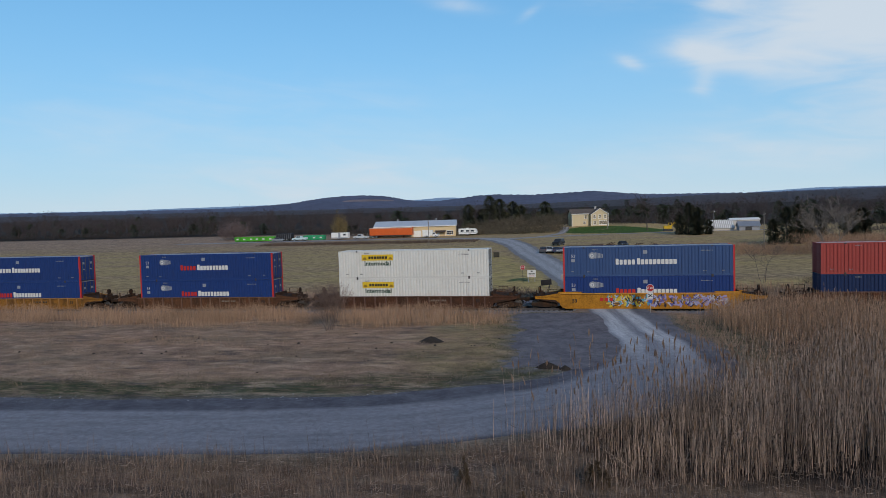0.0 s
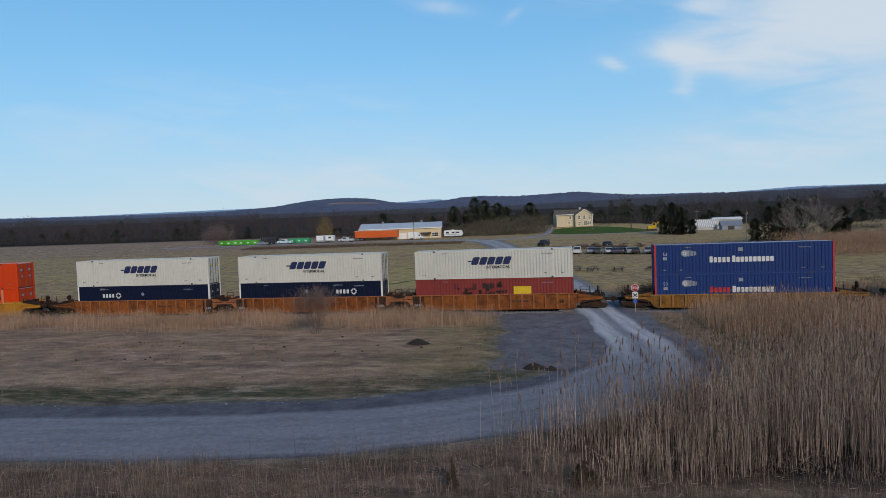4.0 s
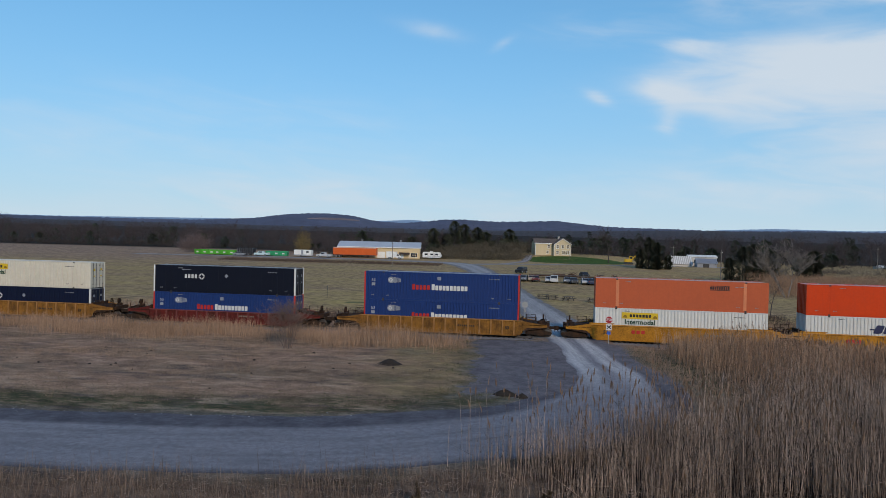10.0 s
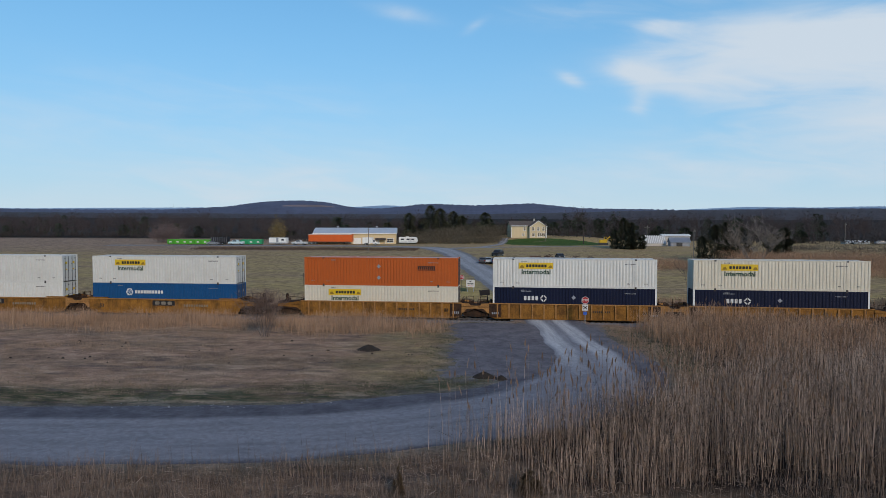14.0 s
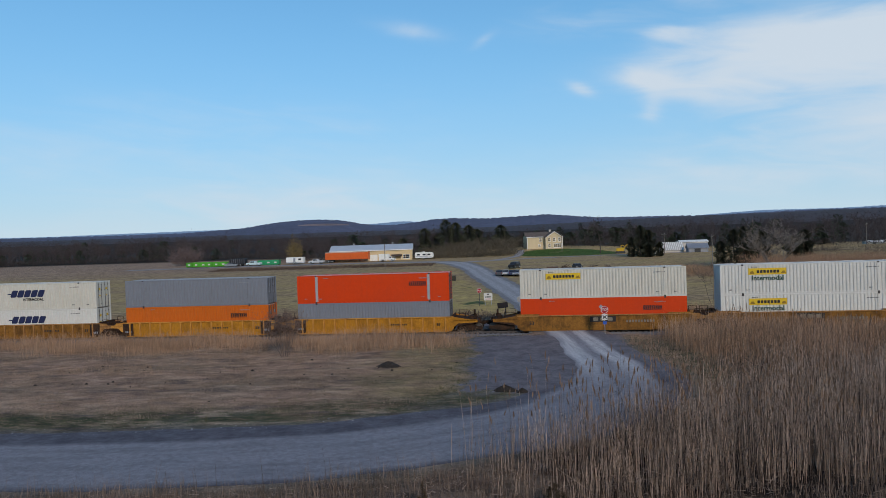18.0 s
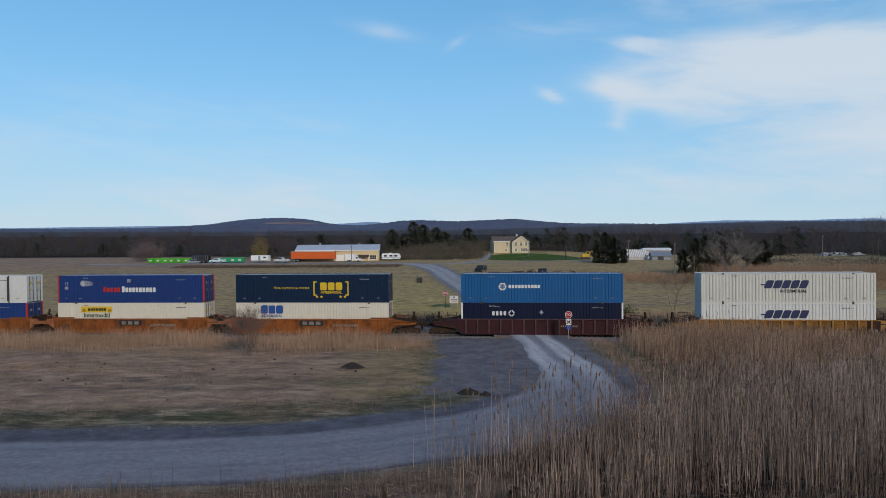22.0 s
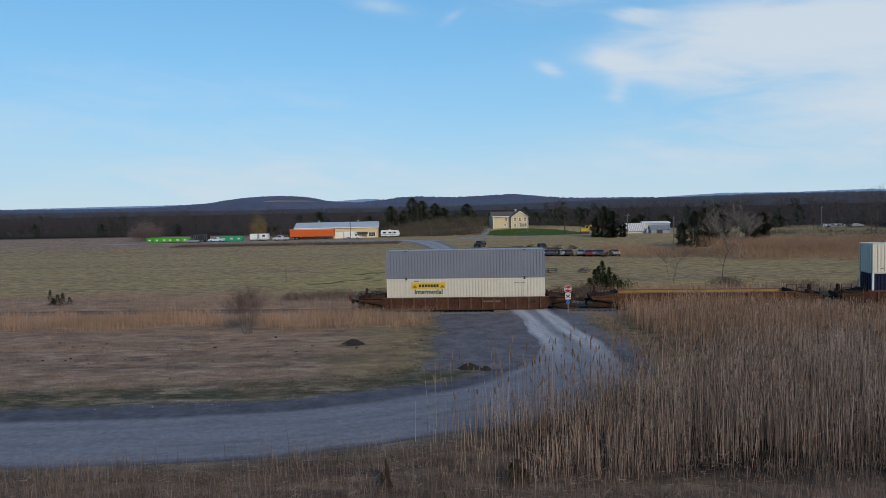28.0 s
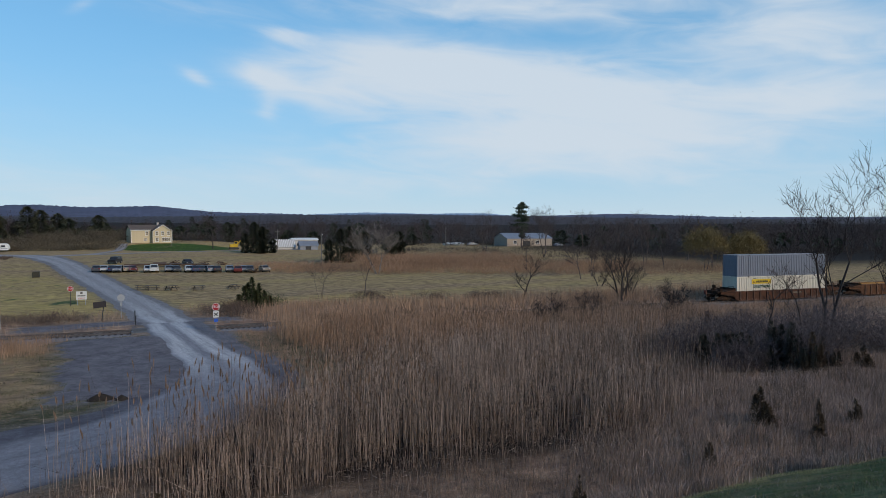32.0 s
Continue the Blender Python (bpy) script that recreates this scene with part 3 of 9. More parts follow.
def make_track():
    ballast = material("ballast_stone", (0.190, 0.182, 0.192), 0.95, grain=0.45, scale=14, stain=0.2, stain_scale=0.5, bump=0.9, other=(0.085, 0.075, 0.072))
    bed = extrude_track("track_bed", [(-2.6, -0.42), (2.6, -0.42), (1.75, -0.19), (-1.75, -0.19)], 0, -750, 750, 6, ballast)
    tagged(bed, "grey-brown crushed stone ballast under the track", "ballast", kind="structure")
    steel = material("rail_steel", (0.105, 0.098, 0.102), 0.55, 0.2, grain=0.2, scale=4, stain=0.3, bump=0.05, other=(0.035, 0.022, 0.017))
    prof = [(-0.07, -0.172), (0.07, -0.172), (0.07, -0.160), (0.012, -0.135), (0.012, -0.045), (0.036, -0.035), (0.036, -0.004), (0.028, 0.0), (-0.028, 0.0), (-0.036, -0.004), (-0.036, -0.035), (-0.012, -0.045), (-0.012, -0.135), (-0.07, -0.160)]
    for off in (-0.7535, 0.7535):
        r = extrude_track("rail", prof, off, -750, 750, 6, steel)
        tagged(r, "dark brown steel rail with a worn head", "rail", "rails of the track", "structure")
    wood = material("sleeper_wood", (0.042, 0.037, 0.036), 0.9, grain=0.35, scale=10, stain=0.3, bump=0.5, each=0.25)
    one = Mesh().chamfer_box(-0.115, 0.115, -1.3, 1.3, -0.34, -0.174, 0.012).data("sleeper")
    xs = np.arange(-748, 748, 0.52)
    rest = Mesh()
    rng = random.Random(5)
    for x in xs:
        if -70 < x < 84:
            cx, cy, h = along_track(float(x), rng.uniform(-0.04, 0.04))
            part("sleeper", one, wood, bed, m=pose(cx, cy, rng.uniform(-0.006, 0.003), 0, 0, math.degrees(h) + rng.uniform(-0.8, 0.8)))
        else:
            cx, cy, h = along_track(float(x))
            rest.box(cx - 0.115, cx + 0.115, cy - 1.3, cy + 1.3, -0.34, -0.174)
    tagged(part("sleepers", rest, wood), "weathered dark wooden sleepers along the far track", "sleepers", kind="stuff")
    # timbers and asphalt between the rails at the crossing
    plank = material("crossing_timber", (0.13, 0.125, 0.125), 0.9, grain=0.3, scale=8, stain=0.3, bump=0.4, each=0.2)
    for y0, y1 in ((-1.62, -1.22), (-1.2, -0.84), (-0.64, -0.24), (-0.2, 0.2), (0.24, 0.64), (0.84, 1.2), (1.22, 1.62)):
        for x0 in (-1.5, 1.02, 3.54):
            part("plank", Mesh().chamfer_box(x0, x0 + 2.49, TRACK_D + y0, TRACK_D + y1, -0.17, -0.012, 0.012), plank, bed)


make_track()


# ================= the double-stack train =================
C_LEN, C_WID, C_HI = 16.15, 2.6, 2.9
CL, CW = C_LEN / 2, C_WID / 2


def paint(name, color, rough=0.5, stain=0.10, streak=0.22, other=None):
    return M("paint_" + name, color, rough, 0.0, 0.06, 5.0, stain, 0.5, 0.04, other or tuple(c * 0.6 + 0.02 * min(1.0, 0.25 + 5 * max(color)) for c in color), streak=streak, each=0.05, spec=0.16)


PAINTS = dict(
    faded_blue=(0.038, 0.075, 0.180), blue=(0.014, 0.038, 0.150), white=(0.58, 0.58, 0.555), cream=(0.58, 0.54, 0.45), ivory=(0.545, 0.53, 0.475), navy=(0.0055, 0.0095, 0.030), orange=(0.55, 0.046, 0.005),
    faded=(0.48, 0.105, 0.042), rust_orange=(0.42, 0.098, 0.022), amber=(0.52, 0.120, 0.014), grey=(0.175, 0.192, 0.228), maroon=(0.20, 0.036, 0.032), red=(0.30, 0.052, 0.046), dark_navy=(0.007, 0.020, 0.050),
    sky=(0.012, 0.088, 0.235), deep_sky=(0.010, 0.068, 0.19), coal=(0.006, 0.008, 0.017), dark_blue=(0.009, 0.023, 0.075))
WORDS = {}


def word_mesh(text, size, bold=False, depth=0.004):
    key = (text, size, bold)
    if key not in WORDS:
        cu = bpy.data.curves.new("lettering", 'FONT')
        cu.body, cu.size, cu.extrude, cu.align_x, cu.align_y = text, size, depth, 'CENTER', 'CENTER'
        cu.resolution_u = 2
        cu.offset = 0.022 * size if bold else 0.0
        ob = bpy.data.objects.new("lettering", cu)
        scene.collection.objects.link(ob)
        dg = bpy.context.evaluated_depsgraph_get()
        WORDS[key] = bpy.data.meshes.new_from_object(ob.evaluated_get(dg))
        bpy.data.objects.remove(ob)
    return WORDS[key].copy()


FRONT = -CW - 0.012      # just proud of the ribs


def fx(f):
    return -CL + f * C_LEN


def bars(x0, x1, z0, z1, heights, slant=0.0, gap=0.22, y=FRONT):
    """A row of plain solid blocks in place of lettering: one for each height."""
    m = Mesh()
    n = len(heights)
    w = (x1 - x0) / n
    for i, h in enumerate(heights):
        a, b = x0 + i * w + w * gap / 2, x0 + (i + 1) * w - w * gap / 2
        t = z0 + (z1 - z0) * h
        s = slant * (t - z0)
        c = min((b - a), (t - z0)) * 0.14
        m.prism([(a + c, z0), (b - c, z0), (b + slant * c, z0 + c), (b + s - slant * c, t - c), (b + s - c, t), (a + s + c, t), (a + s - slant * c, t - c), (a + slant * c, z0 + c)], y, y + 0.03)
    return m


def brand_bars(root, mat, x0, x1, z0, z1, heights, slant=0.0, gap=0.22, y=FRONT):
    """The same blocks, each a part of its own."""
    w = (x1 - x0) / len(heights)
    for i, h in enumerate(heights):
        part("brand_bar", bars(x0 + i * w, x0 + (i + 1) * w, z0, z1, (h,), slant, gap, y), mat, root)


def plate(x0, x1, z0, z1, y=FRONT, t=0.03):
    return Mesh().box(x0, x1, y, y + t, z0, z1)


def disc(x, z, rx, rz, y=FRONT, n=18, t=0.03):
    return Mesh().prism([(x + rx * math.cos(2 * math.pi * k / n), z + rz * math.sin(2 * math.pi * k / n)) for k in range(n)], y, y + t)


def diamond(x, z, r, hole=0.0):
    m = Mesh()
    if hole <= 0:
        return m.prism([(x - r, z), (x, z - r), (x + r, z), (x, z + r)], FRONT, FRONT + 0.03)
    P = [(1, 0), (0, 1), (-1, 0), (0, -1)]
    for k in range(4):
        a, b = P[k], P[(k + 1) % 4]
        g = 0.10
        a2 = (a[0] * (1 - g) + b[0] * g, a[1] * (1 - g) + b[1] * g)
        b2 = (b[0] * (1 - g) + a[0] * g, b[1] * (1 - g) + a[1] * g)
        m.prism([(x + r * a2[0], z + r * a2[1]), (x + r * b2[0], z + r * b2[1]), (x + hole * b2[0], z + hole * b2[1]), (x + hole * a2[0], z + hole * a2[1])], FRONT, FRONT + 0.03)
    return m


SIGN_WHITE = lambda: M("sign_white", (0.58, 0.58, 0.57), 0.5, grain=0.05, stain=0.1, bump=0)
SIGN_BLACK = lambda: M("sign_black", (0.018, 0.018, 0.020), 0.5, grain=0.1, stain=0.1, bump=0)
SIGN_YELLOW = lambda: M("sign_yellow", (0.62, 0.42, 0.02), 0.5, grain=0.08, stain=0.12, stain_scale=1.5, bump=0)
SIGN_RED = lambda: M("sign_red", (0.42, 0.025, 0.02), 0.5, grain=0.08, stain=0.15, stain_scale=1.5, bump=0)
SIGN_NAVY = lambda: M("sign_navy", (0.018, 0.024, 0.075), 0.5, grain=0.1, stain=0.1, bump=0)
SIGN_GREEN = lambda: M("sign_dark_green", (0.012, 0.05, 0.03), 0.5, grain=0.1, stain=0.1, bump=0)
SIGN_GREY = lambda: M("sign_grey", (0.24, 0.26, 0.30), 0.5, grain=0.1, stain=0.1, bump=0)
SIGN_BLUE = lambda: M("sign_blue", (0.02, 0.075, 0.26), 0.5, grain=0.1, stain=0.1, bump=0)


def words(name, text, size, x, z, mat, parent, y=FRONT, bold=True):
    return part(name, word_mesh(text, size, bold), mat, parent, m=pose(x, y, z, 90))


def small_marks(root, light):
    """Rows of small stencilled markings, too small to read."""
    mat = M("stencil_grey", (0.22, 0.23, 0.25), 0.6, bump=0) if light else M("stencil_dark", (0.09, 0.09, 0.10), 0.6, bump=0)
    for x, z, w in ((-7.3, 0.42, 0.4), (-5.7, 0.4, 0.35), (5.2, 0.42, 0.4), (6.9, 0.42, 0.4), (5.0, 2.36, 1.1), (-5.2, 2.58, 0.6)):
        m = Mesh()
        n = max(2, int(w / 0.11))
        for k in range(n):
            m.box(x + k * 0.11, x + k * 0.11 + 0.06, FRONT, FRONT + 0.02, z, z + 0.09)
        tagged(part("marking", m, mat, root), kind="stuff")


def mark_pacer(root, plain=False):
    part("logo", disc(fx(0.178), 2.05, 0.36, 0.33), SIGN_GREY(), root)
    m = Mesh()
    for k in range(6):
        m.box(fx(0.195) + 0.13 * k, fx(0.195) + 0.13 * k + 0.09, FRONT - 0.004, FRONT + 0.03, 1.74 + 0.02 * k, 2.36 - 0.03 * k)
    tagged(part("logo_lines", m, SIGN_GREY(), root), kind="stuff")
    part("logo_center", diamond(fx(0.175), 2.05, 0.24, 0.12), SIGN_WHITE(), root).location.y = -0.004
    brand_bars(root, SIGN_WHITE() if plain else SIGN_RED(), fx(0.313), fx(0.433), 1.12, 1.70, (1, 0.84, 0.84, 0.84, 0.84), gap=0.26)
    brand_bars(root, SIGN_WHITE(), fx(0.44), fx(0.674), 1.12, 1.70, (1.06, 0.84, 0.84, 0.84, 0.84, 0.84, 0.84, 0.84, 0.84, 0.84), gap=0.2)
    words("number_53", "53", 0.44, fx(0.062), 2.0, M("number_white", (0.40, 0.41, 0.43), 0.6, bump=0), root, bold=False)
    part("marking", plate(fx(0.05), fx(0.073), 1.42, 1.72), SIGN_GREY(), root)
    part("marking", plate(fx(0.478), fx(0.502), 2.16, 2.50), SIGN_GREY(), root)


def mark_hunt(root, inter=True, z=1.89):
    part("name_plate", plate(fx(0.16), fx(0.373), z, z + 0.62), SIGN_YELLOW(), root, "yellow name plate")
    brand_bars(root, SIGN_BLACK(), fx(0.205), fx(0.335), z + 0.16, z + 0.44, (1, 1, 1, 1, 1, 1, 1), gap=0.22, y=FRONT - 0.01)
    for f in (0.166, 0.342):
        m = Mesh().prism([(fx(f), z + 0.10), (fx(f) + 0.46, z + 0.10), (fx(f) + 0.40, z + 0.22), (fx(f) + 0.30, z + 0.36), (fx(f) + 0.12, z + 0.32)], FRONT - 0.01, FRONT + 0.02)
        part("brand_mark", m, M("mark_ochre", (0.25, 0.15, 0.015), 0.6, bump=0), root)
    if inter:
        words("lettering", "Intermodal", 0.66, fx(0.268), z - 0.33, SIGN_GREEN(), root)


def mark_swift(root, inter=True, z=1.42):
    brand_bars(root, SIGN_NAVY(), fx(0.36), fx(0.61), z, z + 0.78, (1, 1, 1, 1, 1), slant=0.38, gap=0.12)
    part("brand_stroke", plate(fx(0.345), fx(0.37), z + 0.30, z + 0.42), SIGN_NAVY(), root)
    if inter:
        words("lettering", "INTERMODAL", 0.40, fx(0.535), z - 0.28, SIGN_BLACK(), root)


def mark_umax(root, f=0.19, other=0.5, z=1.62):
    brand_bars(root, SIGN_WHITE(), fx(f), fx(f + 0.095), z, z + 0.42, (1, 1, 1, 1), gap=0.34)
    part("brand_diamond", diamond(fx(f + 0.125), z + 0.21, 0.40, 0.24), SIGN_WHITE(), root)
    part("brand_diamond", diamond(fx(other), z + 0.32, 0.22), SIGN_GREY(), root)
    m = Mesh()
    for k in range(9):
        m.box(fx(f - 0.015) + 0.12 * k, fx(f - 0.015) + 0.12 * k + 0.07, FRONT, FRONT + 0.02, z + 0.86, z + 0.95)
    tagged(part("marking", m, SIGN_GREY(), root), kind="stuff")


def mark_dark_bar(root, f=0.741, z=1.70):
    brand_bars(root, SIGN_BLACK(), fx(f), fx(f + 0.113), z, z + 0.28, (1,) * 9, gap=0.3)
    part("brand_bar", plate(fx(f), fx(f + 0.113), z - 0.08, z - 0.03), SIGN_BLACK(), root)
    part("brand_bar", plate(fx(f), fx(f + 0.113), z + 0.31, z + 0.36), SIGN_BLACK(), root)


def mark_diamonds(root):
    for z in (0.82, 2.0):
        part("warning_diamond", diamond(fx(0.49), z, 0.22), SIGN_GREY(), root)


def mark_csx(root, f0=0.15, z=1.5, mat=None, scale=1.0):
    mat = mat or SIGN_BLUE()
    w = 0.15 * scale
    brand_bars(root, mat, fx(f0), fx(f0 + w), z, z + 0.85 * scale, (1, 1, 1), gap=0.1)
    words("lettering", "INTERMODAL", 0.36 * scale, fx(f0 + w / 2), z - 0.24 * scale, mat, root)


def mark_csx_big(root):
    y = SIGN_YELLOW()
    brand_bars(root, y, fx(0.553), fx(0.705), 1.27, 2.08, (1, 1, 1), gap=0.16)
    words("lettering", "INTERMODAL", 0.36, fx(0.63), 1.04, y, root)
    for f, s in ((0.513, 1), (0.742, -1)):
        m = Mesh()
        x = fx(f)
        m.prism([(x, 0.72), (x + 0.12 * s, 0.72), (x + 0.12 * s, 2.2), (x, 2.2)][::s], FRONT, FRONT + 0.03)
        for z in (0.72, 2.08):
            m.prism([(x + 0.12 * s, z), (x + 0.34 * s, z), (x + 0.34 * s, z + 0.12), (x + 0.12 * s, z + 0.12)][::s], FRONT, FRONT + 0.03)
        part("brand_bracket", m, y, root)
    for f in (0.535, 0.565, 0.69, 0.718):
        part("brand_dot", disc(fx(f), 0.60, 0.13, 0.11), y, root)
    words("lettering", "How tomorrow moves", 0.40, fx(0.368), 1.52, y, root, bold=False)


def mark_robinson(root, f=0.235, z=1.62):
    w = SIGN_WHITE()
    m = Mesh()
    x = fx(f + 0.025)
    for k in range(6):
        a = math.pi / 3 * k
        b = a + math.pi / 3
        m.prism([(x + 0.42 * math.cos(a), z + 0.42 * math.sin(a)), (x + 0.42 * math.cos(b), z + 0.42 * math.sin(b)), (x + 0.30 * math.cos(b), z + 0.30 * math.sin(b)), (x + 0.30 * math.cos(a), z + 0.30 * math.sin(a))], FRONT, FRONT + 0.03)
        m.prism([(x, z), (x + 0.3 * math.cos(a - 0.12), z + 0.3 * math.sin(a - 0.12)), (x + 0.3 * math.cos(a + 0.12), z + 0.3 * math.sin(a + 0.12))], FRONT, FRONT + 0.03)
    part("brand_hexagon", m, w, root)
    brand_bars(root, w, fx(f + 0.06), fx(f + 0.26), z - 0.16, z + 0.18, (1,) * 10)


def mark_blotch(root):
    rng = random.Random(3)
    m = Mesh()
    for k in range(26):
        x = fx(rng.uniform(0.24, 0.57))
        z = rng.uniform(0.9, 2.0)
        m.box(x, x + rng.uniform(0.15, 0.6), FRONT + 0.012, FRONT + 0.02, z, z + rng.uniform(0.15, 0.6))
    part("paint_patch", m, M("patch_black", (0.03, 0.02, 0.02), 0.8, bump=0), root, "dark painted-over patch")
    part("paint_patch", plate(fx(0.63), fx(0.74), 0.95, 2.05, FRONT + 0.008), SIGN_YELLOW(), root, "yellow painted patch")


_shape = {}


def shape(key, build):
    if key not in _shape:
        _shape[key] = build()
    return _shape[key]


def rib_panel(side):
    """A corrugated side wall between the rails; side -1 faces the road."""
    m = Mesh()
    x = -CL + 0.16
    prof = []
    pitch = 0.31
    while x < CL - 0.16 - pitch:
        prof += [(x, 0.0), (x + 0.14, 0.0), (x + 0.170, 0.048), (x + pitch - 0.030, 0.048)]
        x += pitch
    prof += [(x, 0.0), (CL - 0.16, 0.0)]
    pts = [(px, side * (CW - d)) for px, d in prof]
    n = len(pts)
    m.v = [(a, b, 0.17) for a, b in pts] + [(a, b, C_HI - 0.12) for a, b in pts]
    m.f = [(i, i + 1, n + i + 1, n + i) if side < 0 else (i + 1, i, n + i, n + i + 1) for i in range(n - 1)]
    return m


def smooth_panel(side):
    """Flat sheets meeting in narrow grooves."""
    m = Mesh()
    x = -CL + 0.16
    prof = []
    while x < CL - 0.2:
        x1 = min(x + 1.22, CL - 0.16)
        prof += [(x, 0.010), (x + 0.010, 0.004), (x1 - 0.010, 0.004), (x1, 0.010)]
        x = x1
    pts = [(px, side * (CW - d)) for px, d in prof]
    n = len(pts)
    m.v = [(a, b, 0.17) for a, b in pts] + [(a, b, C_HI - 0.12) for a, b in pts]
    m.f = [(i, i + 1, n + i + 1, n + i) if side < 0 else (i + 1, i, n + i, n + i + 1) for i in range(n - 1)]
    return m


STYLES = {
    # name: (paint, ribbed, corner post paint, middle post paint, marks, light stencils, words for the label)
    "pacer": ("blue", True, "red_post", None, (mark_pacer,), True, "blue ribbed 53-foot container with red corner posts and white block marks"),
    "pacer_plain": ("blue", True, "red_post", None, (lambda r: mark_pacer(r, True),), True, "blue ribbed 53-foot container with red posts and all-white block marks"),
    "pacer_faded": ("faded_blue", True, "red_post", None, (lambda r: mark_pacer(r, True),), True, "sun-faded blue ribbed 53-foot container with white block marks"),
    "hunt": ("white", True, None, None, (mark_hunt,), False, "white ribbed 53-foot container with a yellow name plate"),
    "hunt_cream": ("cream", True, None, None, (mark_hunt,), False, "cream ribbed 53-foot container with a yellow name plate"),
    "hunt_smooth": ("white", False, None, "dark_post", (lambda r: mark_hunt(r, False),), False, "smooth white 53-foot container with a yellow name plate and dark posts"),
    "hunt_plain": ("ivory", True, None, None, (lambda r: mark_hunt(r, False),), False, "off-white ribbed 53-foot container with a yellow name plate"),
    "swift": ("ivory", True, None, None, (mark_swift,), False, "ivory ribbed 53-foot container with slanted dark blue marks"),
    "swift_low": ("white", True, None, None, (lambda r: mark_swift(r, False),), False, "white ribbed 53-foot container with slanted dark blue marks"),
    "umax": ("navy", True, "white_post", None, (mark_umax,), True, "dark navy 53-foot container with white posts and diamond mark"),
    "umax_right": ("navy", True, "white_post", None, (lambda r: mark_umax(r, 0.68, 0.48),), True, "dark navy 53-foot container with white posts and diamond mark"),
    "coal": ("coal", False, "white_post", None, (lambda r: mark_umax(r, 0.22, 0.52, 1.55),), True, "smooth near-black 53-foot container with white posts"),
    "orange": ("orange", False, None, None, (mark_dark_bar, mark_diamonds), True, "smooth bright orange 53-foot container with a dark name bar"),
    "orange_low": ("orange", True, None, "faded_post", (mark_dark_bar,), True, "bright orange ribbed 53-foot container with paler posts"),
    "faded": ("faded", False, None, "faded_post", (lambda r: mark_dark_bar(r, 0.668, 2.12),), True, "faded orange 53-foot container with paler posts"),
    "rust_orange": ("rust_orange", True, None, None, (mark_dark_bar, mark_diamonds), True, "dull orange ribbed 53-foot container with a dark name bar"),
    "amber": ("amber", True, None, None, (mark_dark_bar,), True, "orange ribbed 53-foot container with a dark name bar"),
    "orange_grey": ("orange", False, None, "grey_post", (mark_dark_bar,), True, "smooth orange 53-foot container with wide grey posts"),
    "grey": ("grey", True, None, None, (), True, "plain blue-grey ribbed 53-foot container"),
    "maroon": ("maroon", True, None, None, (mark_blotch,), True, "maroon ribbed 53-foot container with painted-over patches"),
    "red": ("red", True, None, None, (), True, "plain dull red ribbed 53-foot container"),
    "dark_blue": ("dark_blue", True, None, None, (lambda r: words("lettering", "How tomorrow moves", 0.5, fx(0.82), 1.75, SIGN_YELLOW(), r),), True, "dark blue ribbed 53-foot container with yellow lettering"),
    "csx": ("dark_navy", True, None, None, (mark_csx_big,), True, "dark navy ribbed 53-foot container with yellow bracket mark"),
    "csx_low": ("cream", True, None, None, (lambda r: mark_csx(r, 0.163, 1.76),), False, "cream ribbed 53-foot container with blue block marks"),
    "csx_up": ("cream", True, None, None, (lambda r: mark_csx(r, 0.145, 1.6),), False, "cream ribbed 53-foot container with blue block marks"),
    "robinson": ("sky", True, None, None, (mark_robinson,), True, "bright blue ribbed 53-foot container with a white hexagon mark"),
    "robinson_low": ("deep_sky", True, None, None, (lambda r: mark_robinson(r, 0.235, 1.94),), True, "deep blue ribbed 53-foot container with a white hexagon mark"),
}
POSTS = dict(red_post=(0.42, 0.035, 0.03), white_post=(0.66, 0.66, 0.64), dark_post=(0.045, 0.045, 0.05), faded_post=(0.60, 0.21, 0.10), grey_post=(0.33, 0.33, 0.34))
_built = {}


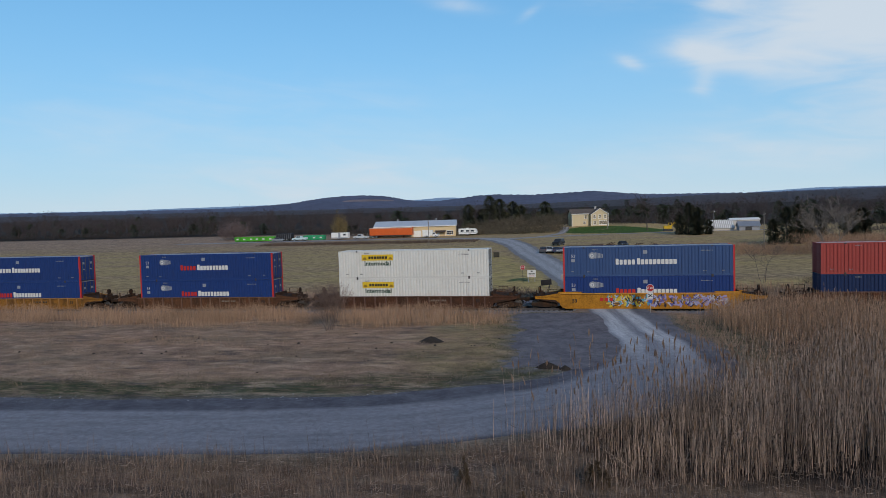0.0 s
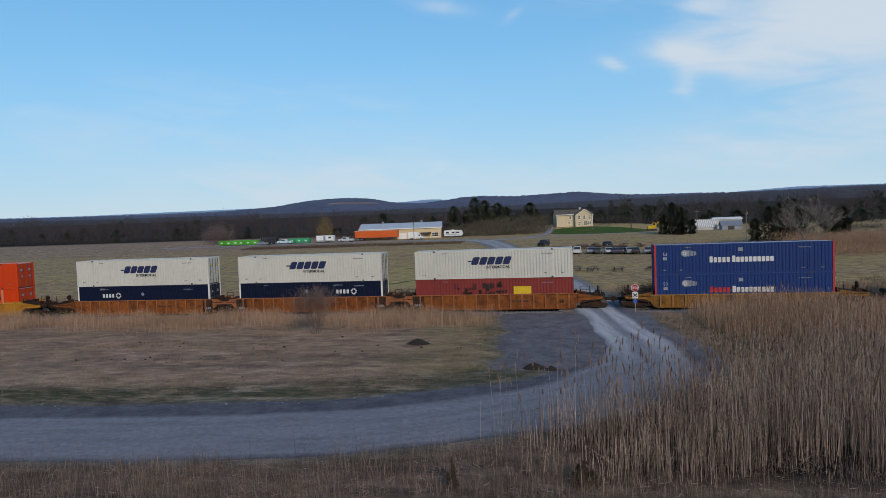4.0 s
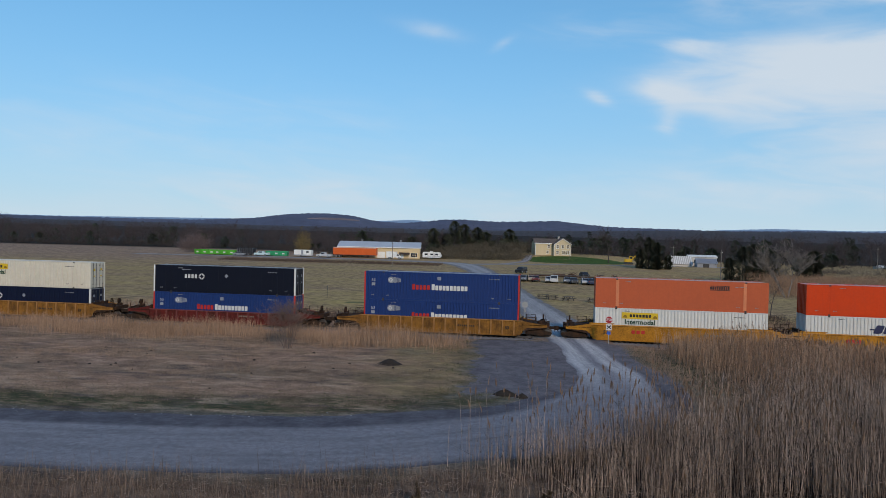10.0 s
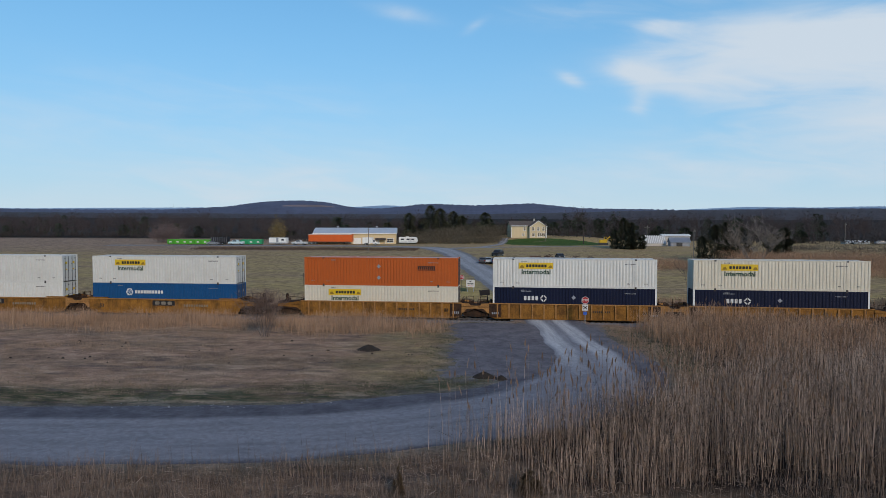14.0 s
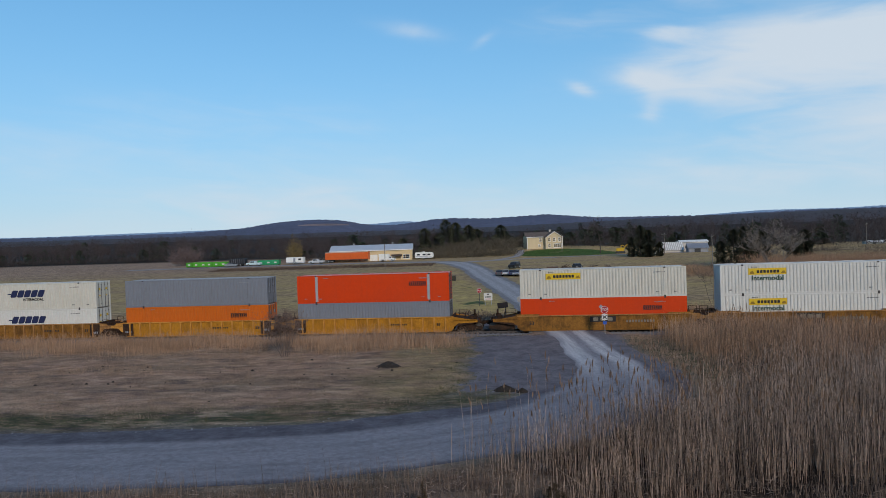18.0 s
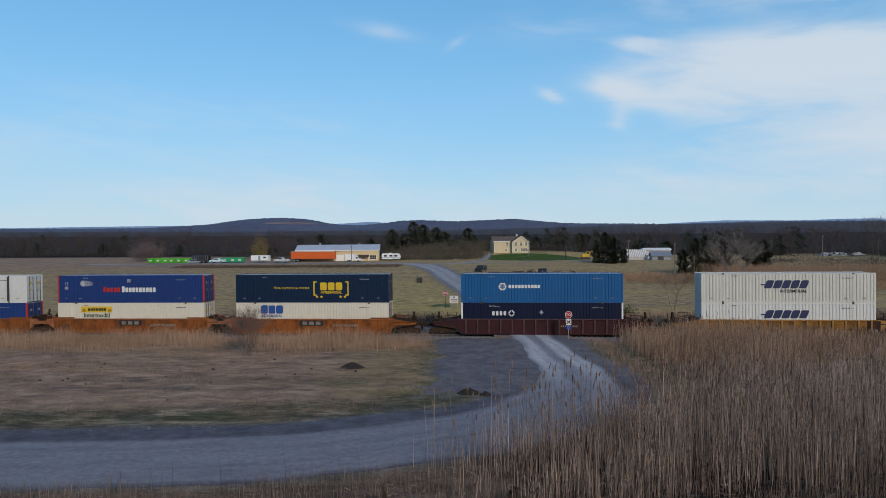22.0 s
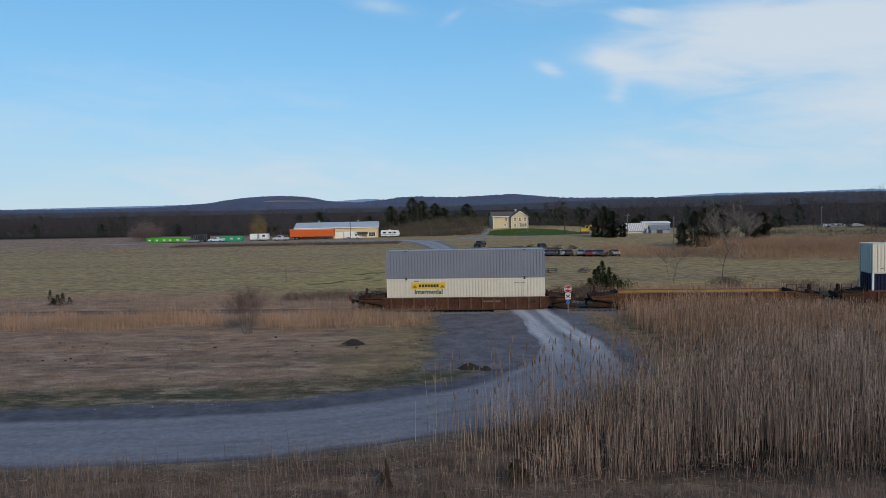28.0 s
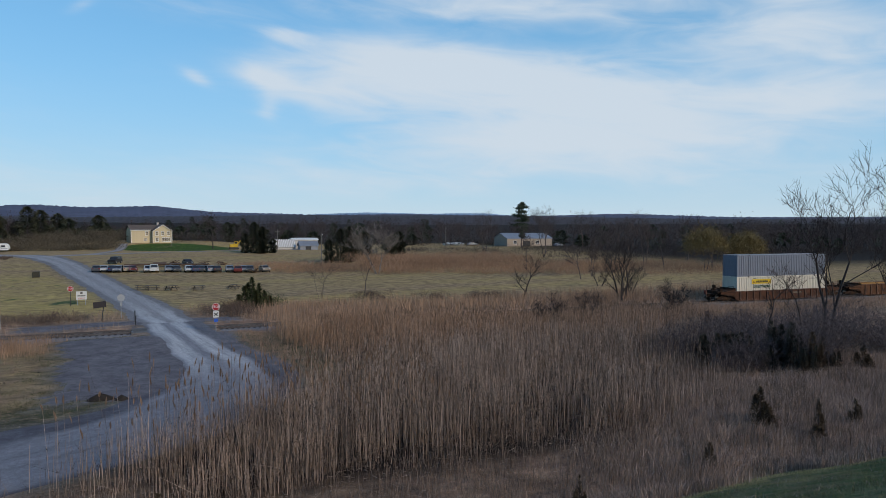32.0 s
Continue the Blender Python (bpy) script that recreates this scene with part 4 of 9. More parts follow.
def build_container(style):
    col, ribbed, post, mid, marks, light, text = STYLES[style]
    pm = paint(col, PAINTS[col])
    cm = paint(post, POSTS[post]) if post else pm
    mm = paint(mid, POSTS[mid]) if mid else pm
    steel = M("rod_steel", (0.10, 0.10, 0.105), 0.55, 0.5, grain=0.1, stain=0.3, bump=0.05)
    fit = M("casting_dark", (0.055, 0.05, 0.05), 0.6, 0.3, grain=0.2, stain=0.3, bump=0.1)
    root = empty("container", label=text, category="container", group="containers of the train")

    def P(name, key, build, mat, parent=root, label="", m=None):
        me = shape((key, mat.name), lambda: build().data(name))
        return part(name, me, mat, parent, label, m)
    # roof colour lightened to stand in for light along the roof edge
    roof_lit = M("roof_" + col, tuple(0.45 * c + 0.30 for c in PAINTS[col]), 0.55, grain=0.08, stain=0.2, bump=0.05)
    P("side_wall", ("rib" if ribbed else "smooth", -1), lambda: (rib_panel if ribbed else smooth_panel)(-1), pm)
    P("side_wall", ("rib" if ribbed else "smooth", 1), lambda: (rib_panel if ribbed else smooth_panel)(1), pm)

    def roof():
        m = Mesh().box(-CL + 0.1, CL - 0.1, -CW + 0.05, CW - 0.05, C_HI - 0.10, C_HI - 0.03)
        for k in range(14):
            x = -CL + 0.6 + k * 1.12
            m.box(x, x + 0.16, -CW + 0.12, CW - 0.12, C_HI - 0.03, C_HI - 0.008)
        return m
    P("roof", "roof", roof, roof_lit)
    P("floor", "floor", lambda: Mesh().box(-CL + 0.1, CL - 0.1, -CW + 0.08, CW - 0.08, 0.05, 0.16), fit)
    for s in (-1, 1):
        P("top_rail", ("top", s), lambda: Mesh().box(-CL + 0.16, CL - 0.16, *sorted((s * (CW + 0.004), s * (CW - 0.08))), C_HI - 0.12, C_HI), pm)
        P("bottom_rail", ("bot", s), lambda: Mesh().box(-CL + 0.16, CL - 0.16, *sorted((s * (CW + 0.004), s * (CW - 0.09))), 0.0, 0.17), pm)
        for e in (-1, 1):
            P("corner_post", ("corner", s, e), lambda: Mesh().box(*sorted((e * CL, e * (CL - 0.16))), *sorted((s * (CW + 0.006), s * (CW - 0.16))), 0.0, C_HI), cm)
            wide = 0.28 if mid else 0.16
            P("lifting_post", ("mid", s, e, wide), lambda: Mesh().box(*sorted((e * 6.095, e * (6.095 - wide))), *sorted((s * (CW + 0.010), s * (CW - 0.06))), 0.17, C_HI - 0.12), mm)

            for z0, z1 in ((0.0, 0.15), (C_HI - 0.13, C_HI + 0.004)):
                P("lifting_casting", ("cast", s, e, z0), lambda: Mesh().chamfer_box(*sorted((e * 6.13, e * 5.93)), *sorted((s * (CW + 0.014), s * (CW - 0.1))), z0, z1, 0.012), fit)
    # blank end, towards the train's tail
    def ribs_end():
        m = Mesh()
        prof = []
        y = CW - 0.16
        while y > -CW + 0.5:
            prof += [(y, 0.06), (y - 0.1, 0.06), (y - 0.13, 0.015), (y - 0.33, 0.015), (y - 0.36, 0.06)]
            y -= 0.36
        prof.append((-CW + 0.16, 0.06))
        n = len(prof)
        m.v = [(-CL + d, q, 0.02) for q, d in prof] + [(-CL + d, q, C_HI - 0.02) for q, d in prof]
        m.f = [(i, i + 1, n + i + 1, n + i) for i in range(n - 1)]
        return m
    P("end_wall", "end", ribs_end, pm)
    for s in (-1, 1):
        d = P("door", ("door", s), lambda: Mesh().box(CL - 0.08, CL - 0.035, *sorted((s * 0.012, s * (CW - 0.16))), 0.08, C_HI - 0.1), pm)
        for y in (0.32, 0.86):
            def rod():
                m = Mesh().tube((CL + 0.005, s * y, 0.06), (CL + 0.005, s * y, C_HI - 0.08), 0.024, n=6)
                for z in (0.4, 1.15, 1.9, 2.5):
                    m.box(CL - 0.035, CL + 0.02, s * y - 0.05, s * y + 0.05, z, z + 0.08)
                return m
            P("lock_rod", ("rod", s, y), rod, steel, d)
        for z0, z1, q in ((1.95, 2.2, 0.78), (1.28, 1.42, 0.72)):
            P("door_marking", ("dm", s, z0), lambda: Mesh().box(CL - 0.034, CL - 0.028, *sorted((s * 0.46, s * q)), z0, z1), SIGN_YELLOW() if not light else SIGN_GREY(), d)
    small_marks(root, light)
    for f in marks:
        f(root)
    return root


def container(style):
    if style not in _built:
        _built[style] = build_container(style)
        return _built[style]
    return copy_thing(_built[style], Matrix())


# ---- well cars ----
CAR_PAINT = dict(dark_maroon=(0.045, 0.013, 0.017), ochre=(0.255, 0.118, 0.024), rust=(0.080, 0.034, 0.019), yellow=(0.40, 0.178, 0.018), orange_brown=(0.225, 0.070, 0.016), dark_red=(0.125, 0.018, 0.015), brown=(0.105, 0.047, 0.023))


def truck(parent, x):
    iron = M("truck_iron", (0.026, 0.019, 0.016), 0.9, 0.0, grain=0.3, scale=6, stain=0.5, stain_scale=2.0, bump=0.3, other=(0.070, 0.038, 0.022), spec=0.06)
    tread = M("wheel_steel", (0.11, 0.095, 0.085), 0.45, 0.7, grain=0.2, stain=0.3, bump=0.1)
    t = part("truck", shape("bolster", lambda: Mesh().chamfer_box(-0.28, 0.28, -1.15, 1.15, 0.42, 0.75, 0.04).data("bolster")), iron, parent, m=pose(x, 0, 0))
    for s in (-1, 1):
        def frame_():
            pts = [(-1.35, 0.40), (-1.2, 0.28), (-0.75, 0.28), (-0.4, 0.16), (0.4, 0.16), (0.75, 0.28), (1.2, 0.28), (1.35, 0.40), (1.2, 0.56), (0.75, 0.6), (0.35, 0.82), (-0.35, 0.82), (-0.75, 0.6), (-1.2, 0.56)]
            return Mesh().prism(pts, s * 1.05 - 0.09, s * 1.05 + 0.09).data("side_frame")
        part("side_frame", shape(("sf", s), frame_), iron, t)
        for w in (-0.89, 0.89):
            def wheel():
                R = [[(r * math.cos(2 * math.pi * k / 20), y, 0.42 + r * math.sin(2 * math.pi * k / 20)) for k in range(20)] for r, y in ((0.14, s * 0.85), (0.34, s * 0.83), (0.36, s * 0.85), (0.42, s * 0.845), (0.425, s * 0.73), (0.45, s * 0.715), (0.45, s * 0.69), (0.14, s * 0.69))]
                return Mesh().rings(R if s < 0 else R[::-1]).data("wheel")
            part("wheel", shape(("wheel", s), wheel), tread, t, m=pose(w, 0, 0))
    for w in (-0.89, 0.89):
        part("axle", shape("axle", lambda: Mesh().tube((0, -0.72, 0.42), (0, 0.72, 0.42), 0.08, n=8).data("axle")), tread, t, m=pose(w, 0, 0))


def coupler(parent, e, x):
    iron = M("truck_iron", (0.05, 0.04, 0.034))
    m = Mesh().chamfer_box(*sorted((e * (x - 0.9), e * (x - 0.1))), -0.16, 0.16, 0.72, 1.0, 0.03).chamfer_box(*sorted((e * (x - 0.18), e * (x + 0.12))), -0.24, 0.20, 0.66, 1.06, 0.06)
    m.tube((e * (x - 0.1), -0.3, 0.75), (e * (x - 0.5), -0.9, 0.95), 0.018, n=5).tube((e * (x - 0.05), 0.12, 0.7), (e * (x + 0.1), 0.1, 0.42), 0.03, n=6)
    part("coupler", m, iron, parent)


def well_car(kind, col, joint_tail, joint_head, extra=None, empty_load=False):
    """kind: rib or smooth sides. joint_tail, joint_head: articulated to the next unit there."""
    pm = M("car_" + col, CAR_PAINT[col], 0.75, 0.0, 0.4, 11, 0.28 if col == "yellow" else 0.62, 1.15, 0.25, (CAR_PAINT[col][0] * 0.30 + 0.014, CAR_PAINT[col][1] * 0.30 + 0.009, CAR_PAINT[col][2] * 0.3 + 0.007), streak=0.35 if col == "yellow" else 0.75, each=0.12, spec=0.15)
    dk = M("car_dark", (0.030, 0.021, 0.017), 0.9, 0.0, grain=0.3, stain=0.5, stain_scale=2.0, bump=0.3, other=(0.075, 0.038, 0.022), spec=0.06)
    # side paint lightened: light on flange tops and ribs put into the colour
    edge = M("car_edge_lit_" + col, tuple(c * 1.2 + 0.035 for c in CAR_PAINT[col]), 0.8, grain=0.3, scale=9, stain=0.4, stain_scale=1.5, bump=0.2, spec=0.1)
    state = "empty" if empty_load else "loaded"
    root = empty("well_car", label=f"{state} {col.replace('_', ' ')} steel well car of the freight train", category="railcar", group="well cars of the train")

    def P(name, key, build, mat, parent=root, label="", m=None):
        return part(name, shape((name, key, mat.name), lambda: build().data(name)), mat, parent, label, m)
    top, low, hl = dict(rib=(1.55, 0.12, 8.45), low=(1.26, 0.12, 8.45), smooth=(1.50, 0.10, 8.45))[kind]
    for s in (-1, 1):
        def sill():
            y0, y1 = s * 1.40, s * 1.34
            pts = [(-hl, 0.42), (-hl + 0.3, low), (hl - 0.3, low), (hl, 0.42), (hl, top), (-hl, top)]
            m = Mesh().prism(pts, min(y0, y1), max(y0, y1))
            m.box(-hl + 0.5, hl - 0.5, *sorted((s * 1.50, s * 1.30)), low - 0.06, low)
            return m
        # sunlight on an empty car's far sill is put into this bright ochre
        inner = M("car_sunlit_ochre", (0.34, 0.19, 0.06), 0.8, stain=0.3, streak=0.3, bump=0.1)
        sl = P("side_sill", (kind, s), sill, inner if empty_load and s > 0 else pm)
        P("top_flange", (kind, s), lambda: Mesh().box(-hl, hl, *sorted((s * 1.52, s * 1.33)), top, top + 0.09), edge, sl)
        if kind != "smooth":
            for k in range(14):
                x = -7.6 + k * 15.2 / 13
                P("stiffener", (kind, s), lambda: Mesh().box(-0.07, 0.07, *sorted((s * 1.52, s * 1.40)), 0.12, top), edge, sl, m=pose(x, 0, 0))
        else:
            for k in range(6):
                x = -6.9 + k * 13.8 / 5
                P("seam", (s,), lambda: Mesh().box(-0.02, 0.02, *sorted((s * 1.412, s * 1.40)), 0.14, 1.48), pm, sl, m=pose(x, 0, 0))
            for e in (-1, 1):
                P("raised_end", (s, e), lambda: Mesh().prism([(e * 8.6, 1.59), (e * 6.4, 1.59), (e * 6.15, 1.72), (e * 8.6, 1.72)][::e], *sorted((s * 1.45, s * 1.36))), pm, sl)
    P("well_floor", 0, lambda: Mesh().box(-8.2, 8.2, -1.3, 1.3, 0.27, 0.345), dk)
    for e, joint in ((-1, joint_tail), (1, joint_head)):
        P("end_bulkhead", e, lambda: Mesh().box(*sorted((e * 8.30, e * 8.45)), -1.34, 1.34, 0.3, 1.75), dk)
        reach = 9.95 if joint else 11.1

        def platform():
            m = Mesh().prism([(e * 8.45, 0.95), (e * reach, 1.05), (e * reach, 1.28), (e * 8.45, 1.50)][::e], -1.15, 1.15)
            m.box(*sorted((e * 8.45, e * (reach - 0.35))), -1.47, -1.15, 1.18, 1.26).box(*sorted((e * 8.45, e * (reach - 0.35))), 1.15, 1.47, 1.18, 1.26)
            m.prism([(e * 8.6, 0.62), (e * 8.6, 1.2), (e * (reach - 0.2), 1.2), (e * (reach - 0.2), 0.98)][::-e], -1.46, -1.38)
            return m
        P("end_platform", (e, reach), platform, dk)
        if not joint:
            for s in (-1, 1):
                P("end_side", (e, s), lambda: Mesh().prism([(e * 8.45, 0.55), (e * 8.9, 0.92), (e * 10.9, 1.02), (e * 10.9, 1.24), (e * 10.2, 1.30), (e * 8.45, 1.60)][::e], s * 1.44 - 0.03, s * 1.44 + 0.03), pm)
                P("end_lip", (e, s), lambda: Mesh().box(*sorted((e * 8.5, e * 10.9)), *sorted((s * 1.52, s * 1.40)), 1.24, 1.29), pm)

        else:
            for s in (-1, 1):
                P("end_side", (e, s, "joint"), lambda: Mesh().prism([(e * 8.45, 0.60), (e * 8.62, 0.62), (e * 9.0, 1.02), (e * 9.85, 1.06), (e * 9.85, 1.34), (e * 9.4, 1.36), (e * 9.2, 1.56), (e * 8.45, 1.60)][::e], s * 1.44 - 0.03, s * 1.44 + 0.03), edge)
            if kind == "rib":
                pn = P("end_panel", e, lambda: Mesh().box(*sorted((e * 7.25, e * 8.43)), -1.445, -1.402, 0.2, 1.52), dk, root, "dark panel with stencilled marks")
                tagged(part("marking", bars(*sorted((e * 7.45, e * 8.2)), 0.5, 0.72, (1,) * 4, gap=0.35, y=-1.452), SIGN_GREY(), pn), kind="stuff")

        for y in (-1.40, 1.40):
            xs_ = (8.75, 9.5) if joint else (8.75, 9.7, 10.75)

            def bent():
                m = Mesh()
                for x in xs_[:2]:
                    m.tube((e * x, y, 1.2), (e * x, y, 2.02), 0.028, n=5)
                return m.tube((e * xs_[0], y, 2.0), (e * xs_[1], y, 2.0), 0.024, n=5).tube((e * xs_[0], y, 1.62), (e * xs_[1], y, 1.62), 0.018, n=5)
            P("handrail", (e, y, joint), bent, dk)
            if not joint:
                P("rail_post", (e, y), lambda: Mesh().tube((e * 10.75, y, 1.2), (e * 10.75, y, 1.95), 0.028, n=5), dk)
            P("step_ladder", (e, y), lambda: Mesh().box(*sorted((e * 8.66, e * 8.70)), *sorted((y, y * 1.04)), 0.25, 1.2).box(*sorted((e * 9.02, e * 9.06)), *sorted((y, y * 1.04)), 0.25, 1.2).box(*sorted((e * 8.66, e * 9.06)), *sorted((y, y * 1.04)), 0.3, 0.34).box(*sorted((e * 8.66, e * 9.06)), *sorted((y, y * 1.04)), 0.72, 0.76), dk)
        P("air_hose", (e, reach), lambda: Mesh().tube((e * (reach - 0.3), -1.2, 1.28), (e * (reach - 0.3), -1.2, 1.85), 0.03, n=5), dk)
        P("brake_box", (e, reach), lambda: Mesh().chamfer_box(*sorted((e * (reach - 1.1), e * (reach - 0.6))), -0.9, -0.3, 1.26, 1.62, 0.04), dk)
        P("valve", (e, reach), lambda: Mesh().tube((e * (reach - 0.9), 0.5, 1.5), (e * (reach - 0.4), 0.5, 1.5), 0.16, n=8), dk)
        if not joint:
            truck(root, e * 10.05)
            coupler(root, e, 11.95)

            def gear():
                m = Mesh().box(*sorted((e * 10.9, e * 11.15)), -0.9, 0.9, 1.02, 1.42)
                m.tube((e * 10.5, 0.3, 1.25), (e * 10.5, 0.3, 1.95), 0.06, n=6).tube((e * 10.42, 0.3, 1.9), (e * 10.58, 0.3, 1.9), 0.28, n=12)
                return m
            P("brake_gear", e, gear, dk)
        elif e < 0:
            truck(root, -9.82)
            P("joint_pivot", e, lambda: Mesh().chamfer_box(-10.3, -9.4, -0.5, 0.5, 0.75, 1.3, 0.06), dk)
    dull = M("stencil_worn", (0.20, 0.175, 0.14), 0.7, stain=0.4, stain_scale=2.0, bump=0)
    if kind != "smooth":
        words("number_53", "53", 0.42, 6.9, 0.85, SIGN_BLACK(), root, -1.515)
        tagged(part("stencil", bars(1.7, 3.6, 0.80, 0.98, (1,) * 10, gap=0.4, y=-1.415), dull if col in ("rust", "brown", "dark_red", "dark_maroon") else SIGN_BLACK(), root), kind="stuff")
    else:
        words("number_53", "53", 0.5, -7.0, 0.80, SIGN_BLACK(), root, -1.43)
        tagged(part("stencil", bars(2.2, 5.0, 0.78, 1.02, (1,) * 10, gap=0.4, y=-1.43), dull, root), kind="stuff")
        if col == "yellow":
            brand_bars(root, SIGN_RED(), -4.6, -3.2, 0.78, 1.12, (1, 1, 1), gap=0.3, y=-1.44)
        else:
            part("brand_plate", Mesh().box(-1.25, 1.25, -1.42, -1.405, 0.86, 1.40), SIGN_BLACK(), root)
            brand_bars(root, dull, -1.05, 1.05, 0.96, 1.30, (1, 1, 1), gap=0.3, y=-1.44)
    if extra:
        extra(root)
    return root


def graffiti(root):
    """Sprayed paint along the side: overlapping rounded strokes in plain colours."""
    rng = random.Random(11)
    cols = [("spray_cyan", (0.07, 0.26, 0.36)), ("spray_yellow", (0.50, 0.38, 0.04)), ("spray_violet", (0.10, 0.085, 0.28)), ("spray_lilac", (0.27, 0.25, 0.46)), ("spray_black", (0.02, 0.02, 0.03)), ("spray_white", (0.40, 0.42, 0.48))]
    for i, (n, c) in enumerate(cols):
        mat = M(n, c, 0.6, bump=0)
        m = Mesh()
        x0, x1 = (-3.8, 0.4) if n in ("spray_cyan", "spray_yellow") else ((0.2, 7.6) if n in ("spray_violet", "spray_lilac") else (-3.8, 7.6))
        for k in range(60 if x1 - x0 > 5 else 34):
            x, z = rng.uniform(x0, x1), rng.uniform(0.35, 1.3)
            a = rng.choice((-1.1, -0.7, 0.1, 0.8, 1.2, 1.5)) + rng.uniform(-0.2, 0.2)
            L, w = rng.uniform(0.22, 0.62), rng.uniform(0.05, 0.13) * (0.55 if n in ("spray_black", "spray_white") else 1.0)
            ca, sa = math.cos(a), math.sin(a)
            pts = []
            for u, v in ((-1, -0.6), (-0.3, -1), (0.5, -0.8), (1, 0.1), (0.6, 0.9), (-0.2, 0.7), (-0.9, 1.0)):
                px, pz = u * L / 2, v * w
                pts.append((x + px * ca - pz * sa, min(1.47, max(0.16, z + px * sa + pz * ca))))
            d = -1.412 - 0.003 * i - 0.0001 * k
            m.prism(pts, d, d + 0.004)
        tagged(part("spray_paint", m, mat, root), kind="stuff")


# tail-to-head table: left end of each stack along the train, upper and lower container, side, paint, articulated at (tail, head)
CONSIST = [
    (21.24, "red", "dark_blue", "rib", "rust", 0, 0), (-2.38, "pacer_faded", "pacer", "smooth", "yellow", 0, 0), (-26.06, "hunt", "hunt", "low", "rust", 0, 0),
    (-49.84, "pacer", "pacer", "low", "brown", 0, 0), (-73.68, "pacer_plain", "pacer", "low", "ochre", 0, 0), (-97.67, "swift", "maroon", "rib", "orange_brown", 1, 0),
    (-117.43, "swift", "umax_right", "rib", "orange_brown", 1, 1), (-137.11, "swift", "umax", "rib", "orange_brown", 0, 1), (-160.9, "orange", "orange_low", "smooth", "yellow", 1, 0),
    (-180.62, "orange", "swift_low", "smooth", "yellow", 1, 1), (-200.14, "faded", "hunt", "smooth", "yellow", 0, 1), (-223.79, "pacer", "pacer", "rib", "ochre", 0, 0),
    (-247.45, "coal", "pacer", "low", "dark_red", 0, 0), (-271.09, "hunt_cream", "umax", "rib", "ochre", 1, 0), (-290.7, "hunt", "umax", "rib", "ochre", 1, 1),
    (-310.41, "rust_orange", "hunt_cream", "rib", "ochre", 0, 1), (-334.0, "hunt", "robinson_low", "smooth", "ochre", 1, 0), (-353.61, "hunt", "hunt", "smooth", "ochre", 1, 1),
    (-372.91, "hunt_plain", "orange", "smooth", "ochre", 0, 1), (-396.3, "orange_grey", "grey", "rib", "yellow", 1, 0), (-415.78, "grey", "amber", "rib", "yellow", 1, 1),
    (-435.38, "swift", "swift_low", "rib", "ochre", 0, 1), (-459.06, "robinson", "umax", "rib", "dark_maroon", 0, 0), (-482.69, "csx", "csx_low", "smooth", "orange_brown", 1, 0),
    (-502.28, "pacer", "hunt_cream", "smooth", "orange_brown", 1, 1), (-521.89, "hunt_smooth", "pacer", "smooth", "orange_brown", 0, 1), (-545.72, "csx_up", "umax_right", "rib", "rust", 0, 0),
    (-569.40, None, None, "rib", "brown", 0, 0), (-593.05, "grey", "hunt_cream", "low", "rust", 0, 0)]
ROLLING = []        # (thing, place of its middle along the train, height)


def train_run(t):
    """How far the train has come after t seconds."""
    return 20.329 * t + 0.0145135 * t * t


def make_train():
    for off, up, lo, kind, col, jt, jh in CONSIST:
        mid = off + CL
        ROLLING.append((well_car(kind, col, jt, jh, graffiti if off == -2.38 else None, up is None), mid, 0.0))
        if lo:
            ROLLING.append((container(lo), mid, 0.35))
            ROLLING.append((container(up), mid, 3.26))
    # the flashing end-of-train marker box on the last coupler
    eot = empty("train_end_marker", label="small orange marker box on the last coupler", category="marker")
    part("marker_box", Mesh().chamfer_box(-0.12, 0.12, -0.17, 0.17, 0.95, 1.5, 0.03), M("marker_box_dark", (0.10, 0.03, 0.02), 0.6), eot)
    part("lamp", Mesh().tube((-0.16, 0, 1.38), (-0.10, 0, 1.38), 0.07, n=10), M("marker_red", (0.35, 0.02, 0.02), 0.3), eot)
    ROLLING.append((eot, -593.05 + CL - 12.2, 0.0))


make_train()


def train_pose(s, z):
    x, y, h = along_track(s)
    return pose(x, y, z, 0, 0, math.degrees(h))


def make_insect():
    """A fly that crosses close before the camera."""
    fly = empty("flying_insect", label="small dark fly in flight before the camera", category="insect")
    dark = M("insect_dark", (0.050, 0.046, 0.042), 0.5, grain=0.1, bump=0)
    film_ = M("insect_wing", (0.10, 0.10, 0.10), 0.3, grain=0.1, bump=0)
    part("thorax", Mesh().tube((-0.0014, 0, 0), (0.0025, 0, 0.0004), 0.0020, 0.0017, n=8), dark, fly)
    part("abdomen", Mesh().tube((-0.0072, 0, -0.0007), (-0.0014, 0, 0), 0.0009, 0.0019, n=8), dark, fly)
    part("head", Mesh().tube((0.0025, 0, 0.0002), (0.0043, 0, 0.0), 0.0016, 0.0009, n=8), dark, fly)
    for side in (-1, 1):
        w = Mesh()
        w.prism([(0.0007, 0.0007), (-0.0022, 0.0009), (-0.0076, 0.0036), (-0.0061, 0.0046), (-0.0014, 0.0029)], side * 0.0014, side * 0.0019)
        part("wing", w, film_, fly)
    return fly


